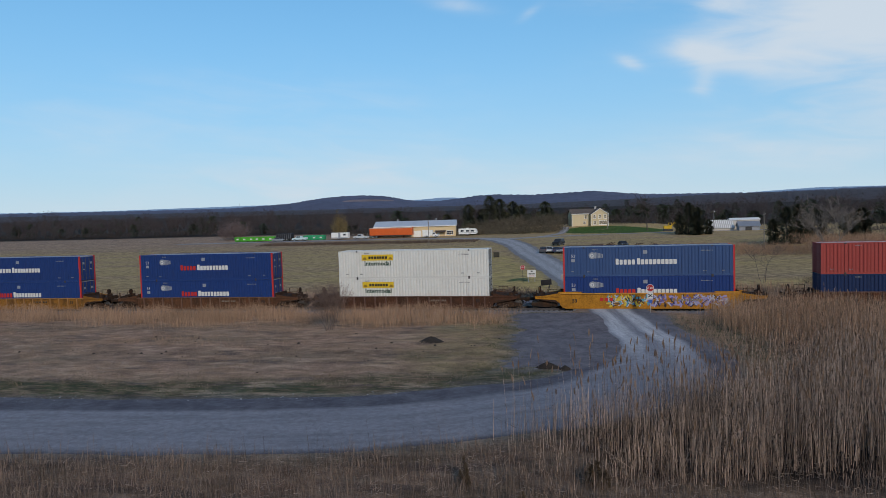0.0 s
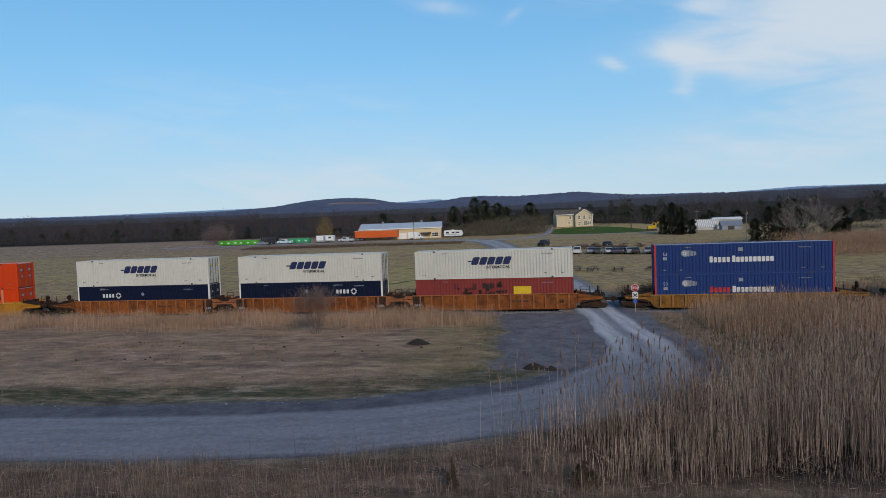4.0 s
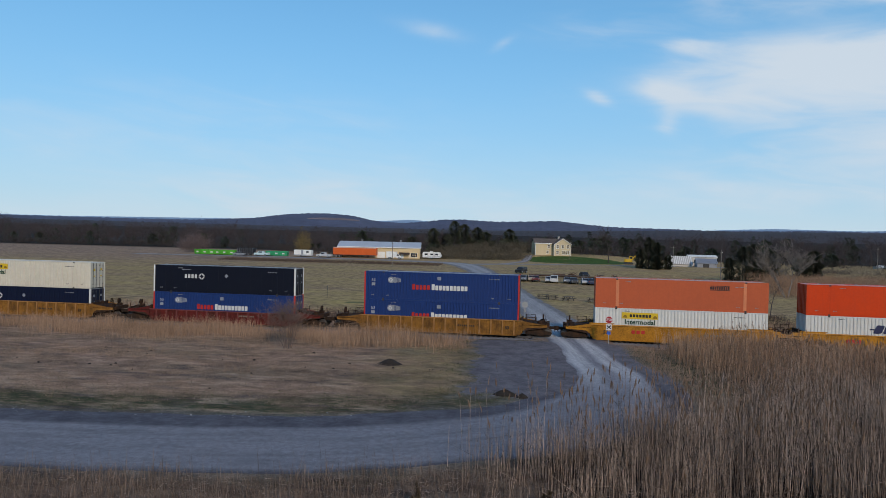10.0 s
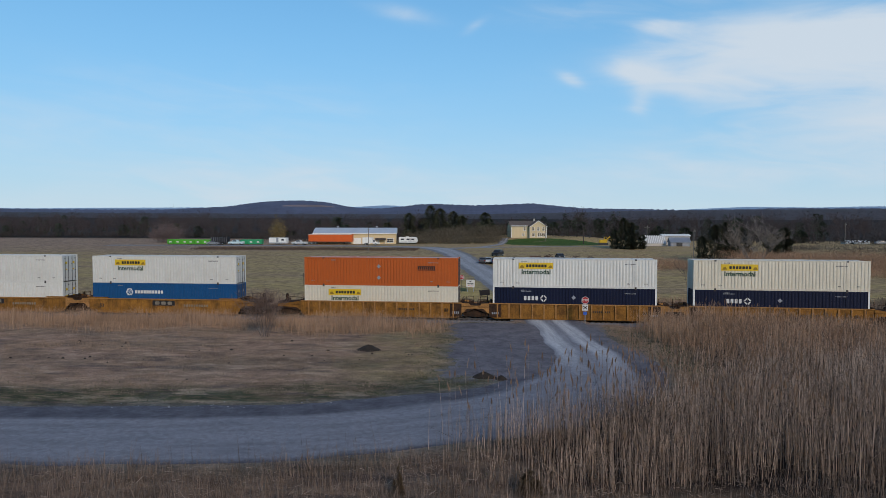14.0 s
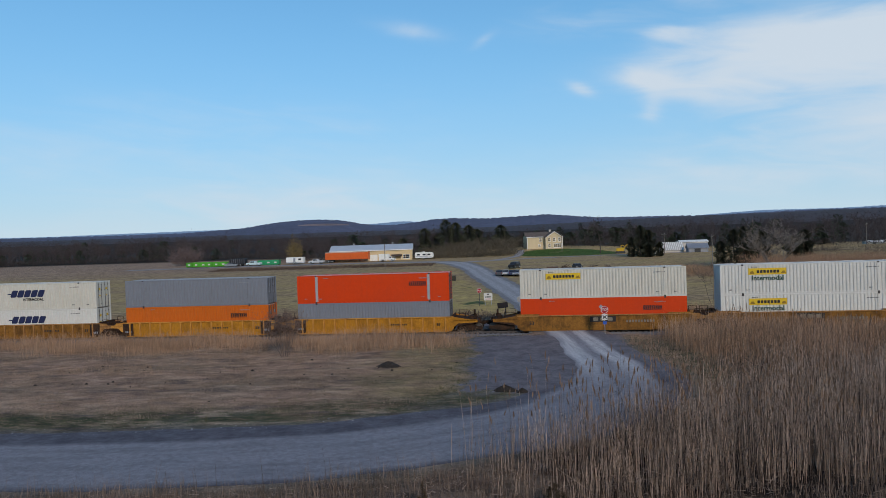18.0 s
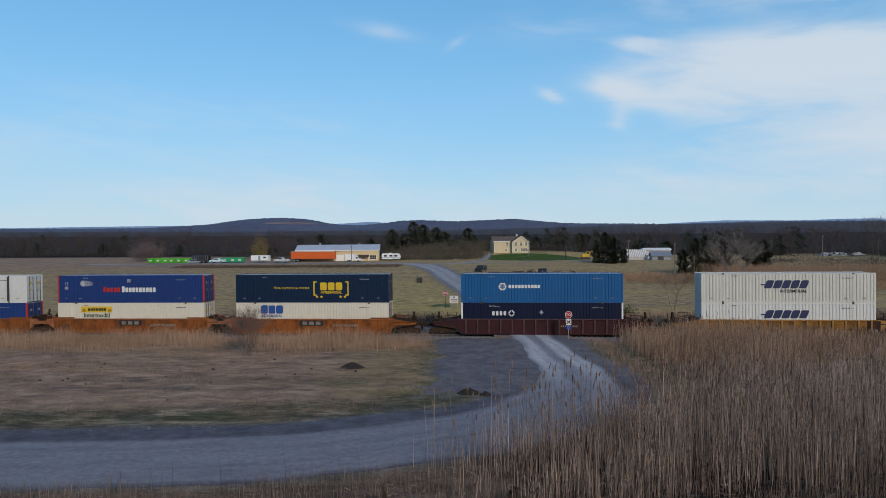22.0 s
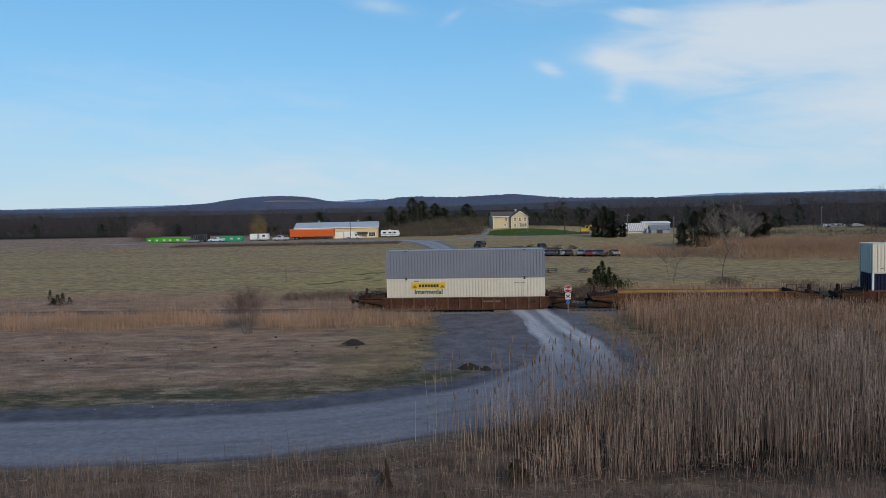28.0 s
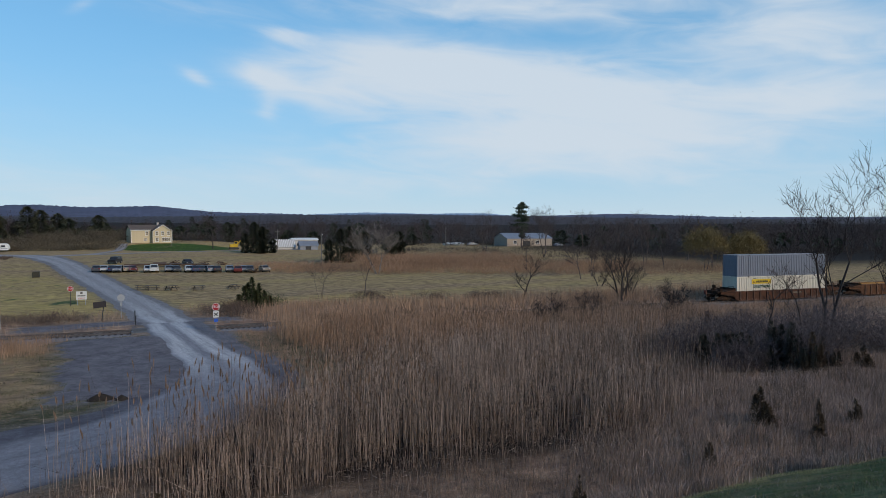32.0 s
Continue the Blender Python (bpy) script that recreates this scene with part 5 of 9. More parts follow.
def motions():
    fly = make_insect()
    flight = [(0.0, -3.0, -1.5, 10.4), (19.0, -3.4, 0.0, 10.4), (19.5, -2.131, 2.093, 10.046), (19.7, -1.609, 2.519, 10.024), (19.9, -0.949, 2.838, 9.976), (20.0, -0.738, 2.901, 9.963), (20.1, -0.506, 2.952, 9.928), (20.2, -0.276, 2.986, 9.862), (20.4, 0.186, 2.994, 9.701), (20.7, 0.838, 2.859, 9.407), (21.0, 1.517, 2.495, 9.076), (21.4, 3.2, 0.6, 10.2), (32.0, 3.0, -1.5, 10.4)]
    walk(fly, [(t, pose(x, y, z)) for t, x, y, z in flight])
    times = [0.0, 1.0, 2.0, 3.0, 4.0, 5.0, 6.0, 8.0, 10.0, 12.0, 14.0, 16.0, 18.0, 20.0, 22.0, 24.0, 26.0, 28.0, 29.0, 30.0, 31.0, 32.0]
    for thing, s, z in ROLLING:
        walk(thing, [(t, train_pose(s + train_run(t), z)) for t in times])


# ================= buildings and things round the field =================
GLASS = lambda: M("window_glass", (0.03, 0.035, 0.045), 0.08, grain=0.1, stain=0.1, bump=0)
WHITE = lambda: M("white_paint", (0.72, 0.72, 0.70), 0.55, grain=0.06, stain=0.12, stain_scale=1.2, bump=0.05)
RUBBER = lambda: M("tyre_rubber", (0.022, 0.022, 0.023), 0.85, grain=0.2, stain=0.2, bump=0.2)
DARKMETAL = lambda: M("dark_metal", (0.05, 0.05, 0.052), 0.6, 0.4, grain=0.2, stain=0.3, bump=0.1)
GALV = lambda: M("galvanised_steel", (0.36, 0.37, 0.38), 0.5, 0.5, grain=0.1, stain=0.2, bump=0.05)


def framed_window(parent, x0, x1, z0, z1, y, bars_=True, mat=None):
    """A window in a wall that faces -y at depth y: frame, sill, pane, glazing bar."""
    w = part("window", Mesh().box(x0, x1, y - 0.02, y + 0.02, z0, z1), GLASS(), parent)
    f = Mesh()
    t = 0.12
    f.box(x0 - t, x1 + t, y - 0.07, y - 0.021, z1, z1 + t).box(x0 - t, x1 + t, y - 0.07, y - 0.021, z0 - t, z0).box(x0 - t, x0, y - 0.07, y - 0.021, z0, z1).box(x1, x1 + t, y - 0.07, y - 0.021, z0, z1)
    part("window_frame", f, mat or WHITE(), w)
    part("window_sill", Mesh().box(x0 - 0.16, x1 + 0.16, y - 0.14, y - 0.072, z0 - t - 0.05, z0 - t), mat or WHITE(), w)
    if bars_:
        part("glazing_bar", Mesh().box(x0, x1, y - 0.05, y - 0.022, (z0 + z1) / 2 - 0.03, (z0 + z1) / 2 + 0.03), mat or WHITE(), w)
    return w


def make_barn():
    cream = M("barn_cream_siding", (0.60, 0.46, 0.27), 0.7, grain=0.08, scale=3, stain=0.12, stain_scale=0.2, bump=0.1)
    roofm = M("barn_pale_roof", (0.52, 0.54, 0.58), 0.45, 0.2, grain=0.05, stain=0.1, stain_scale=0.2, bump=0.05)
    x0, x1, y0, y1, z0, ze, zr = -78.3, -47.9, 250.0, 264.0, 1.2, 5.9, 7.75
    ym = (y0 + y1) / 2
    b = empty("barn", Matrix.Translation((x1, y0, 0)) @ pose(0, 0, 0, 0, 0, 9.5) @ Matrix.Translation((-x1, -y0, 0)), label="long cream metal-sided barn with a pale grey roof", category="barn")
    front = Mesh()
    # sheet siding with standing ribs
    x = x0
    while x < x1 - 0.05:
        front.box(x, min(x + 0.9, x1), y0, y0 + 0.12, z0, ze).box(x, x + 0.07, y0 - 0.04, y0, z0, ze)
        x += 0.9
    part("wall", front, cream, b)
    part("wall", Mesh().box(x0, x1, y1 - 0.12, y1, z0, ze), cream, b)
    for xa in (x0, x1 - 0.12):
        part("wall", Mesh().rings([[(xa, y0 + 0.12, z0), (xa, y1 - 0.12, z0), (xa, y1 - 0.12, ze), (xa, ym, zr - 0.08), (xa, y0 + 0.12, ze)], [(xa + 0.12, y0 + 0.12, z0), (xa + 0.12, y1 - 0.12, z0), (xa + 0.12, y1 - 0.12, ze), (xa + 0.12, ym, zr - 0.08), (xa + 0.12, y0 + 0.12, ze)]]), cream, b)
    for s in (-1, 1):
        ye = y0 - 0.45 if s < 0 else y1 + 0.45
        rf = part("roof", Mesh().rings([[(x0 - 0.4, ye, ze - 0.1), (x0 - 0.4, ym, zr), (x0 - 0.4, ym, zr + 0.1), (x0 - 0.4, ye, ze)], [(x1 + 0.4, ye, ze - 0.1), (x1 + 0.4, ym, zr), (x1 + 0.4, ym, zr + 0.1), (x1 + 0.4, ye, ze)]]), roofm, b)
        if s < 0:
            for k in range(33):
                xx = x0 - 0.35 + k * 0.96
                part("roof_rib", Mesh().rings([[(xx, ye, ze + 0.003), (xx, ym, zr + 0.103), (xx, ym, zr + 0.15), (xx, ye, ze + 0.05)], [(xx + 0.06, ye, ze + 0.003), (xx + 0.06, ym, zr + 0.103), (xx + 0.06, ym, zr + 0.15), (xx + 0.06, ye, ze + 0.05)]]), roofm, rf)
    part("trim", Mesh().box(x0 - 0.4, x1 + 0.4, y0 - 0.5, y0 - 0.44, ze - 0.28, ze), WHITE(), b)
    for xv in (-70.2, -55.4):
        part("roof_vent", Mesh().tube((xv, ym, zr), (xv, ym, zr + 0.45), 0.28, n=10).tube((xv, ym, zr + 0.45), (xv, ym, zr + 0.75), 0.42, 0.30, n=10), GALV(), b)
    for xd in (-63.7, -60.3):
        d = part("garage_door", Mesh().box(xd, xd + 2.9, y0 - 0.06, y0 - 0.005, z0, 4.15), WHITE(), b, "white panelled overhead door")
        for k in range(3):
            part("door_panel", Mesh().box(xd + 0.1, xd + 2.8, y0 - 0.09, y0 - 0.062, z0 + 0.55 + 0.78 * k, z0 + 1.2 + 0.78 * k), WHITE(), d)
    part("door", Mesh().box(-54.9, -53.9, y0 - 0.06, y0 - 0.005, z0, 3.4), WHITE(), b)
    part("awning", Mesh().rings([[(-55.6, y0 - 1.8, 3.35), (-55.6, y0, 3.9), (-55.6, y0, 4.05), (-55.6, y0 - 1.8, 3.5)], [(-51.6, y0 - 1.8, 3.35), (-51.6, y0, 3.9), (-51.6, y0, 4.05), (-51.6, y0 - 1.8, 3.5)]]), M("awning_brown", (0.06, 0.045, 0.04), 0.8), b, "dark brown sloped awning")
    for xp in (-55.5, -51.7):
        part("awning_post", Mesh().box(xp - 0.06, xp + 0.06, y0 - 1.7, y0 - 1.58, z0, 3.4), WHITE(), b)
    framed_window(b, -51.2, -48.9, 2.45, 3.85, y0)
    framed_window(b, -58.9, -57.6, 2.45, 3.75, y0)


def make_house():
    z = 3.3
    sid = M("yellow_clapboard", (0.53, 0.43, 0.275), 0.7, grain=0.05, scale=3, stain=0.08, bump=0.05)
    roofm = M("brown_shingle", (0.115, 0.092, 0.080), 0.9, grain=0.25, scale=8, stain=0.2, bump=0.3)
    h = empty("house", pose(0.6, 272.5, 0.15, 0, 0, 14) @ Matrix.Scale(0.95, 4), label="two-storey pale yellow clapboard house with a front gable", category="house")

    def clap(x0, x1, y, z0, z1, name="wall"):
        """Lapped boards on a wall that faces -y."""
        w = part(name, Mesh().box(x0, x1, y, y + 0.15, z0, z1), sid, h)
        n = int((z1 - z0) / 0.3)
        one = Mesh().rings([[(x0, y - 0.03, 0), (x0, y - 0.001, 0), (x0, y - 0.001, 0.3)], [(x1, y - 0.03, 0), (x1, y - 0.001, 0), (x1, y - 0.001, 0.3)]]).data("clapboard")
        for k in range(n):
            part("clapboard", one, sid, w, m=pose(0, 0, z0 + k * 0.3))
        return w
    clap(-7.2, 0.2, -2.0, z - 0.3, 9.0)
    clap(0.2, 7.2, -4.2, z - 0.3, 8.65)
    # gable triangle
    part("gable", Mesh().prism([(0.2, 8.65), (7.2, 8.65), (3.7, 11.0)], -4.2, -4.05), sid, h)
    # side and rear walls
    part("wall", Mesh().box(-7.2, -7.05, -1.85, 5.0, z - 0.3, 9.0), sid, h)
    part("wall", Mesh().box(7.05, 7.2, -4.05, 5.0, z - 0.3, 8.8), sid, h)
    part("wall", Mesh().box(-7.2, 7.2, 5.0, 5.15, z - 0.3, 8.8), sid, h)
    part("wall", Mesh().box(0.2, 0.35, -4.05, -2.0, z - 0.3, 8.65), sid, h)
    part("gable", Mesh().rings([[(-7.2, -1.85, 9.0), (-7.2, 5.0, 9.0), (-7.2, 1.55, 10.6)], [(-7.05, -1.85, 9.0), (-7.05, 5.0, 9.0), (-7.05, 1.55, 10.6)]]), sid, h)

    def slope(pts, lift=0.16):
        m = Mesh()
        m.rings([pts, [(a, b, c + lift) for a, b, c in pts]])
        return part("roof", m, roofm, h)
    slope([(-7.7, -2.5, 8.85), (4.0, -2.5, 8.85), (4.0, 1.55, 10.75), (-7.7, 1.55, 10.75)])
    slope([(-7.7, 1.55, 10.75), (7.4, 1.55, 10.75), (7.4, 5.5, 8.75), (-7.7, 5.5, 8.75)])
    slope([(-0.2, -4.65, 8.5), (3.7, -4.65, 11.0), (3.7, 4.0, 11.0), (-0.2, 4.0, 8.5)])
    slope([(3.7, -4.65, 11.0), (7.6, -4.65, 8.5), (7.6, 4.0, 8.5), (3.7, 4.0, 11.0)])
    part("bargeboard", Mesh().prism([(-0.2, 8.45), (0.05, 8.45), (3.7, 10.82), (7.35, 8.45), (7.6, 8.45), (3.7, 11.06)], -4.72, -4.655), WHITE(), h, "white bargeboard")
    part("fascia", Mesh().box(-7.7, -0.3, -2.58, -2.505, 8.75, 9.0), WHITE(), h, "white fascia board")
    for x, y in ((-7.2, -2.04), (0.06, -4.24), (7.06, -4.24)):
        part("corner_board", Mesh().box(x, x + 0.16, y - 0.012, y + 0.02, z - 0.3, 8.6), WHITE(), h)
    part("chimney", Mesh().box(3.0, 3.7, 1.0, 1.7, 10.2, 11.7).box(2.92, 3.78, 0.92, 1.78, 11.7, 11.85), M("chimney_brick", (0.42, 0.38, 0.34), 0.9, grain=0.3, scale=6, bump=0.3), h)
    for x in (1.1, 3.25, 5.4):
        framed_window(h, x, x + 0.9, 6.95, 8.35, -4.2)
    framed_window(h, 1.1, 2.1, 4.65, 5.85, -4.2)
    w = framed_window(h, 3.5, 6.5, 4.5, 5.95, -4.2, False)
    for k in range(1, 4):
        part("mullion", Mesh().box(3.5 + k * 0.75 - 0.04, 3.5 + k * 0.75 + 0.04, -4.26, -4.222, 4.5, 5.95), WHITE(), w)
    framed_window(h, -2.0, -1.1, 7.0, 8.35, -2.0)
    framed_window(h, -2.5, -1.6, 4.9, 5.8, -2.0)
    part("foundation", Mesh().box(-7.25, 7.25, -4.1, 5.1, z - 1.5, z - 0.3), M("foundation_block", (0.35, 0.34, 0.32), 0.9, grain=0.2, bump=0.3), h)
    st = part("porch_step", Mesh().box(-7.95, -7.25, -1.0, 1.0, z - 1.2, z + 0.1), M("porch_grey", (0.30, 0.30, 0.31), 0.8), h)
    for k in range(3):
        part("step", Mesh().box(-8.75 + 0.26 * k, -7.95, -0.8, 0.8, z - 1.2, z - 0.5 + 0.2 * k), M("porch_grey", (0.3, 0.3, 0.31)), st)


def wheel_part(parent, x, y, z, r, w, axis='y'):
    t = parent
    ax = Vector((0, 1, 0)) if axis == 'y' else Vector((1, 0, 0))
    c = Vector((x, y, z))
    wh = part("wheel", Mesh().tube(c - ax * w / 2, c + ax * w / 2, r * 0.6, n=12), GALV(), t)
    m = Mesh()
    n = 14
    u, v = (Vector((1, 0, 0)), Vector((0, 0, 1))) if axis == 'y' else (Vector((0, 1, 0)), Vector((0, 0, 1)))
    R = []
    for rr, d in ((r * 0.62, -0.45), (r * 0.93, -0.5), (r, -0.36), (r, 0.36), (r * 0.93, 0.5), (r * 0.62, 0.45)):
        R.append([tuple(c + ax * (d * w) + (u * math.cos(2 * math.pi * k / n) + v * math.sin(2 * math.pi * k / n)) * rr) for k in range(n)])
    m.rings(R, cap=False)
    part("tyre", m, RUBBER(), wh)


def make_trailer():
    orange = M("trailer_orange", (0.58, 0.105, 0.018), 0.5, grain=0.05, stain=0.1, bump=0.03)
    x0, x1, y0, y1 = -78.9, -62.7, 242.0, 244.6
    g = gz(-70, 243)
    t = empty("semi_trailer", label="long orange box trailer parked before the barn", category="trailer")
    body = part("body", Mesh().box(x0, x1, y0, y1, g + 1.0, g + 3.75), orange, t)
    for k in range(14):
        x = x0 + 0.3 + k * 1.2
        part("side_post", Mesh().box(x, x + 0.08, y0 - 0.03, y0, g + 1.12, g + 3.6), orange, body)
    part("top_rail", Mesh().box(x0, x1, y0 - 0.035, y0 - 0.002, g + 3.6, g + 3.78), M("rail_pale", (0.55, 0.5, 0.45), 0.5), t)
    part("bottom_rail", Mesh().box(x0, x1, y0 - 0.035, y0 - 0.002, g + 0.92, g + 1.1), DARKMETAL(), t)
    for x in (x0 + 1.2, x0 + 2.5):
        for y in (y0 + 0.3, y1 - 0.3):
            wheel_part(t, x, y, g + 0.5, 0.5, 0.3)
    for y in (y0 + 0.5, y1 - 0.5):
        part("landing_leg", Mesh().box(x1 - 3.4, x1 - 3.25, y - 0.06, y + 0.06, g, g + 1.0), DARKMETAL(), t)


def profile_vehicle(name, label, category, m, pts, half, paint_m, glass=(), wheels=(), r=0.33, lights=True, length=(-2.2, 2.2)):
    """A road vehicle from its side outline (x along it, z up), nose towards +x; the outline is drawn in at the top."""
    v = empty(name, m, label=label, category=category)

    def ring(y, inset):
        zc = max(p[1] for p in pts)
        return [(x, y * (1 - inset * max(0, (z - 0.75) / max(0.3, zc - 0.75))), z) for x, z in pts]
    mesh = Mesh()
    mesh.rings([ring(half, 0.16), ring(half * 0.97, 0.16), ring(-half * 0.97, 0.16), ring(-half, 0.16)])
    part("body", mesh, paint_m, v)
    for g in glass:
        zc = max(p[1] for p in pts)
        if len(g) == 4 and g[0] == "side":
            _, a, b, (z0, z1) = g
            for s in (-1, 1):
                f0, f1 = 1 - 0.16 * (z0 - 0.75) / (zc - 0.75), 1 - 0.16 * (z1 - 0.75) / (zc - 0.75)
                part("side_window", Mesh().rings([[(a, s * (half * f0 + 0.012), z0), (b, s * (half * f0 + 0.012), z0), (b - 0.2, s * (half * f1 + 0.012), z1), (a + 0.2, s * (half * f1 + 0.012), z1)], [(a, s * (half * f0 - 0.02), z0), (b, s * (half * f0 - 0.02), z0), (b - 0.2, s * (half * f1 - 0.02), z1), (a + 0.2, s * (half * f1 - 0.02), z1)]]), GLASS(), v)
        else:
            (xa, za), (xb, zb) = g
            w = half * 0.78
            sgn = 1 if xa > xb else -1
            o = 0.02
            part("windscreen" if sgn > 0 else "rear_window", Mesh().rings([[(xa + o * sgn, -w, za), (xa + o * sgn, w, za), (xb + o * sgn, w * 0.92, zb), (xb + o * sgn, -w * 0.92, zb)], [(xa - 0.02 * sgn, -w, za), (xa - 0.02 * sgn, w, za), (xb - 0.02 * sgn, w * 0.92, zb), (xb - 0.02 * sgn, -w * 0.92, zb)]]), GLASS(), v)
    for x in wheels:
        for s in (-1, 1):
            wheel_part(v, x, s * (half - 0.10), r, r, 0.22)
    if lights:
        for s in (-1, 1):
            part("headlight", Mesh().chamfer_box(length[1] - 0.06, length[1] + 0.015, s * half * 0.68 - 0.16, s * half * 0.68 + 0.16, 0.62, 0.78, 0.02), M("lamp_glass", (0.6, 0.62, 0.65), 0.15, bump=0), v)
            part("tail_light", Mesh().chamfer_box(length[0] - 0.015, length[0] + 0.06, s * half * 0.72 - 0.12, s * half * 0.72 + 0.12, 0.70, 0.92, 0.02), M("lamp_red", (0.25, 0.015, 0.012), 0.2, bump=0), v)
        part("bumper", Mesh().chamfer_box(length[1] - 0.05, length[1] + 0.06, -half * 0.9, half * 0.9, 0.34, 0.52, 0.03), DARKMETAL(), v)
    return v


SEDAN = [(-2.2, 0.35), (2.2, 0.35), (2.22, 0.7), (2.0, 0.86), (1.05, 0.98), (0.45, 1.42), (-0.95, 1.44), (-1.7, 1.02), (-2.15, 0.98), (-2.24, 0.7)]
SUV = [(-2.2, 0.4), (2.2, 0.4), (2.24, 0.85), (2.05, 1.02), (1.15, 1.14), (0.6, 1.72), (-1.95, 1.76), (-2.18, 1.1), (-2.24, 0.7)]
VAN = [(-2.5, 0.4), (2.5, 0.4), (2.55, 0.9), (2.3, 1.15), (1.75, 1.35), (1.2, 2.0), (-2.4, 2.05), (-2.52, 1.2)]
PICKUP = [(-2.8, 0.5), (2.7, 0.5), (2.72, 1.0), (2.5, 1.15), (1.4, 1.22), (0.85, 1.82), (-0.55, 1.84), (-0.75, 1.2), (-2.8, 1.2)]


def make_parked_cars():
    paints = {"white": (0.50, 0.51, 0.52), "silver": (0.22, 0.235, 0.26), "dark grey": (0.06, 0.062, 0.068), "dark blue": (0.025, 0.035, 0.075), "black": (0.018, 0.018, 0.02), "tan": (0.30, 0.25, 0.19), "dark red": (0.13, 0.025, 0.022)}
    row = [("dark grey", 0), ("white", 0), ("dark blue", 0), ("silver", 0), ("tan", 0), ("dark red", 0), None, ("white", 0), ("white", 1), None, ("silver", 0), ("dark grey", 0), None, ("white", 0), ("dark blue", 0), ("dark grey", 0), ("silver", 0), ("black", 0), None, ("silver", 0), ("dark red", 0), ("silver", 0), ("dark grey", 0), None, ("tan", 0)]
    built = {}
    rng = random.Random(4)
    for i, c in enumerate(row):
        if c is None:
            continue
        col, kind = c
        f = i / (len(row) - 1)
        x, y = -10.0 + f * 33.5 + rng.uniform(-0.25, 0.25), 164.6 - f * 11.0 + rng.uniform(-0.8, 0.8)
        m = pose(x, y, gz(x, y) - 0.02, 0, 0, -90 + rng.uniform(-9, 9) + (180 if rng.random() < 0.3 else 0))
        if c in built:
            copy_thing(built[c], m)
            continue
        mat = M("car_paint_" + col.replace(" ", "_"), paints[col], 0.5, 0.0, grain=0.08, stain=0.3, stain_scale=1.5, bump=0, coat=0.1)
        if kind == 0:
            built[c] = profile_vehicle("car", f"{col} saloon car parked in the dry grass", "car", m, SEDAN, 0.86, mat, [((1.05, 1.0), (0.48, 1.40)), ((-1.68, 1.04), (-0.98, 1.41)), ("side", -1.25, 0.75, (1.0, 1.34))], (-1.35, 1.38), 0.31)
        elif kind == 1:
            built[c] = profile_vehicle("car", f"{col} off-road car parked in the dry grass", "car", m, SUV, 0.92, mat, [((1.15, 1.16), (0.63, 1.69)), ((-2.17, 1.14), (-1.99, 1.7)), ("side", -1.8, 0.9, (1.12, 1.6))], (-1.38, 1.42), 0.37)
        else:
            built[c] = profile_vehicle("van", f"{col} van parked in the dry grass", "van", m, VAN, 0.98, mat, [((1.76, 1.37), (1.22, 1.96)), ((-2.51, 1.3), (-2.42, 1.9)), ("side", 0.2, 1.5, (1.3, 1.8))], (-1.6, 1.65), 0.36, length=(-2.5, 2.5))
        built[c]["group"] = "parked cars in the field"
    # the dark van standing alone by the lane
    mat = M("car_paint_black", paints["black"], 0.6, 0.0, grain=0.1, stain=0.3, bump=0)
    profile_vehicle("car", "dark off-road car parked alone by the lane", "car", pose(-7.6, 189, gz(-7.6, 189), 0, 0, -110), SUV, 0.95, mat, [((1.15, 1.16), (0.63, 1.69)), ("side", -1.8, 0.9, (1.12, 1.6))], (-1.38, 1.42), 0.37)
    # second row: flat trailers, a yellow box, two dark wrecks
    rust = M("trailer_rust", (0.10, 0.062, 0.042), 0.85, grain=0.3, stain=0.4, bump=0.3)
    for x, L, y in ((1.2, 12.5, 175.0), (10.2, 6.2, 172.2)):
        g = gz(x, y)
        t = empty("flat_trailer", pose(x, y, g, 0, 0, -9), label="low rusty flat trailer standing in the field", category="trailer", group="flat trailers in the field")
        part("deck", Mesh().chamfer_box(-L / 2, L / 2, -1.1, 1.1, 0.62, 0.80, 0.03), rust, t)
        for s in (-1, 1):
            part("side_beam", Mesh().box(-L / 2 + 0.2, L / 2 - 0.2, s * 0.8 - 0.06, s * 0.8 + 0.06, 0.42, 0.62), rust, t)
        for xx in (-0.6, 0.5):
            for s in (-1, 1):
                wheel_part(t, xx, s * 1.0, 0.36, 0.36, 0.22)
        part("drawbar", Mesh().tube((-L / 2, 0, 0.55), (-L / 2 - 1.4, 0, 0.45), 0.06, n=6), rust, t)
    y = empty("skip_box", pose(2.6, 180.5, gz(2.6, 180.5)), label="low rust-brown metal box in the field", category="box")
    part("box_shell", Mesh().chamfer_box(-1.5, 1.5, -0.9, 0.9, 0, 0.65, 0.06), M("dull_rust", (0.13, 0.080, 0.055), 0.8, stain=0.3), y)
    part("box_lid", Mesh().chamfer_box(-1.55, 1.55, -0.95, 0.95, 0.65, 0.74, 0.04), M("dull_rust", (0.13, 0.08, 0.055)), y)
    for x, yy, r, n in ((9.0, 180.0, -80, "black"),):
        mat = M("car_paint_" + n.replace(" ", "_"), paints[n], 0.6, 0.0, grain=0.1, stain=0.3, bump=0)
        profile_vehicle("car", f"old {n} car abandoned in the field", "car", pose(x, yy, gz(x, yy), 0, 0, r), SEDAN, 0.9, mat, [((1.05, 1.0), (0.48, 1.40)), ("side", -1.25, 0.75, (1.0, 1.34))], (-1.35, 1.38), 0.32)
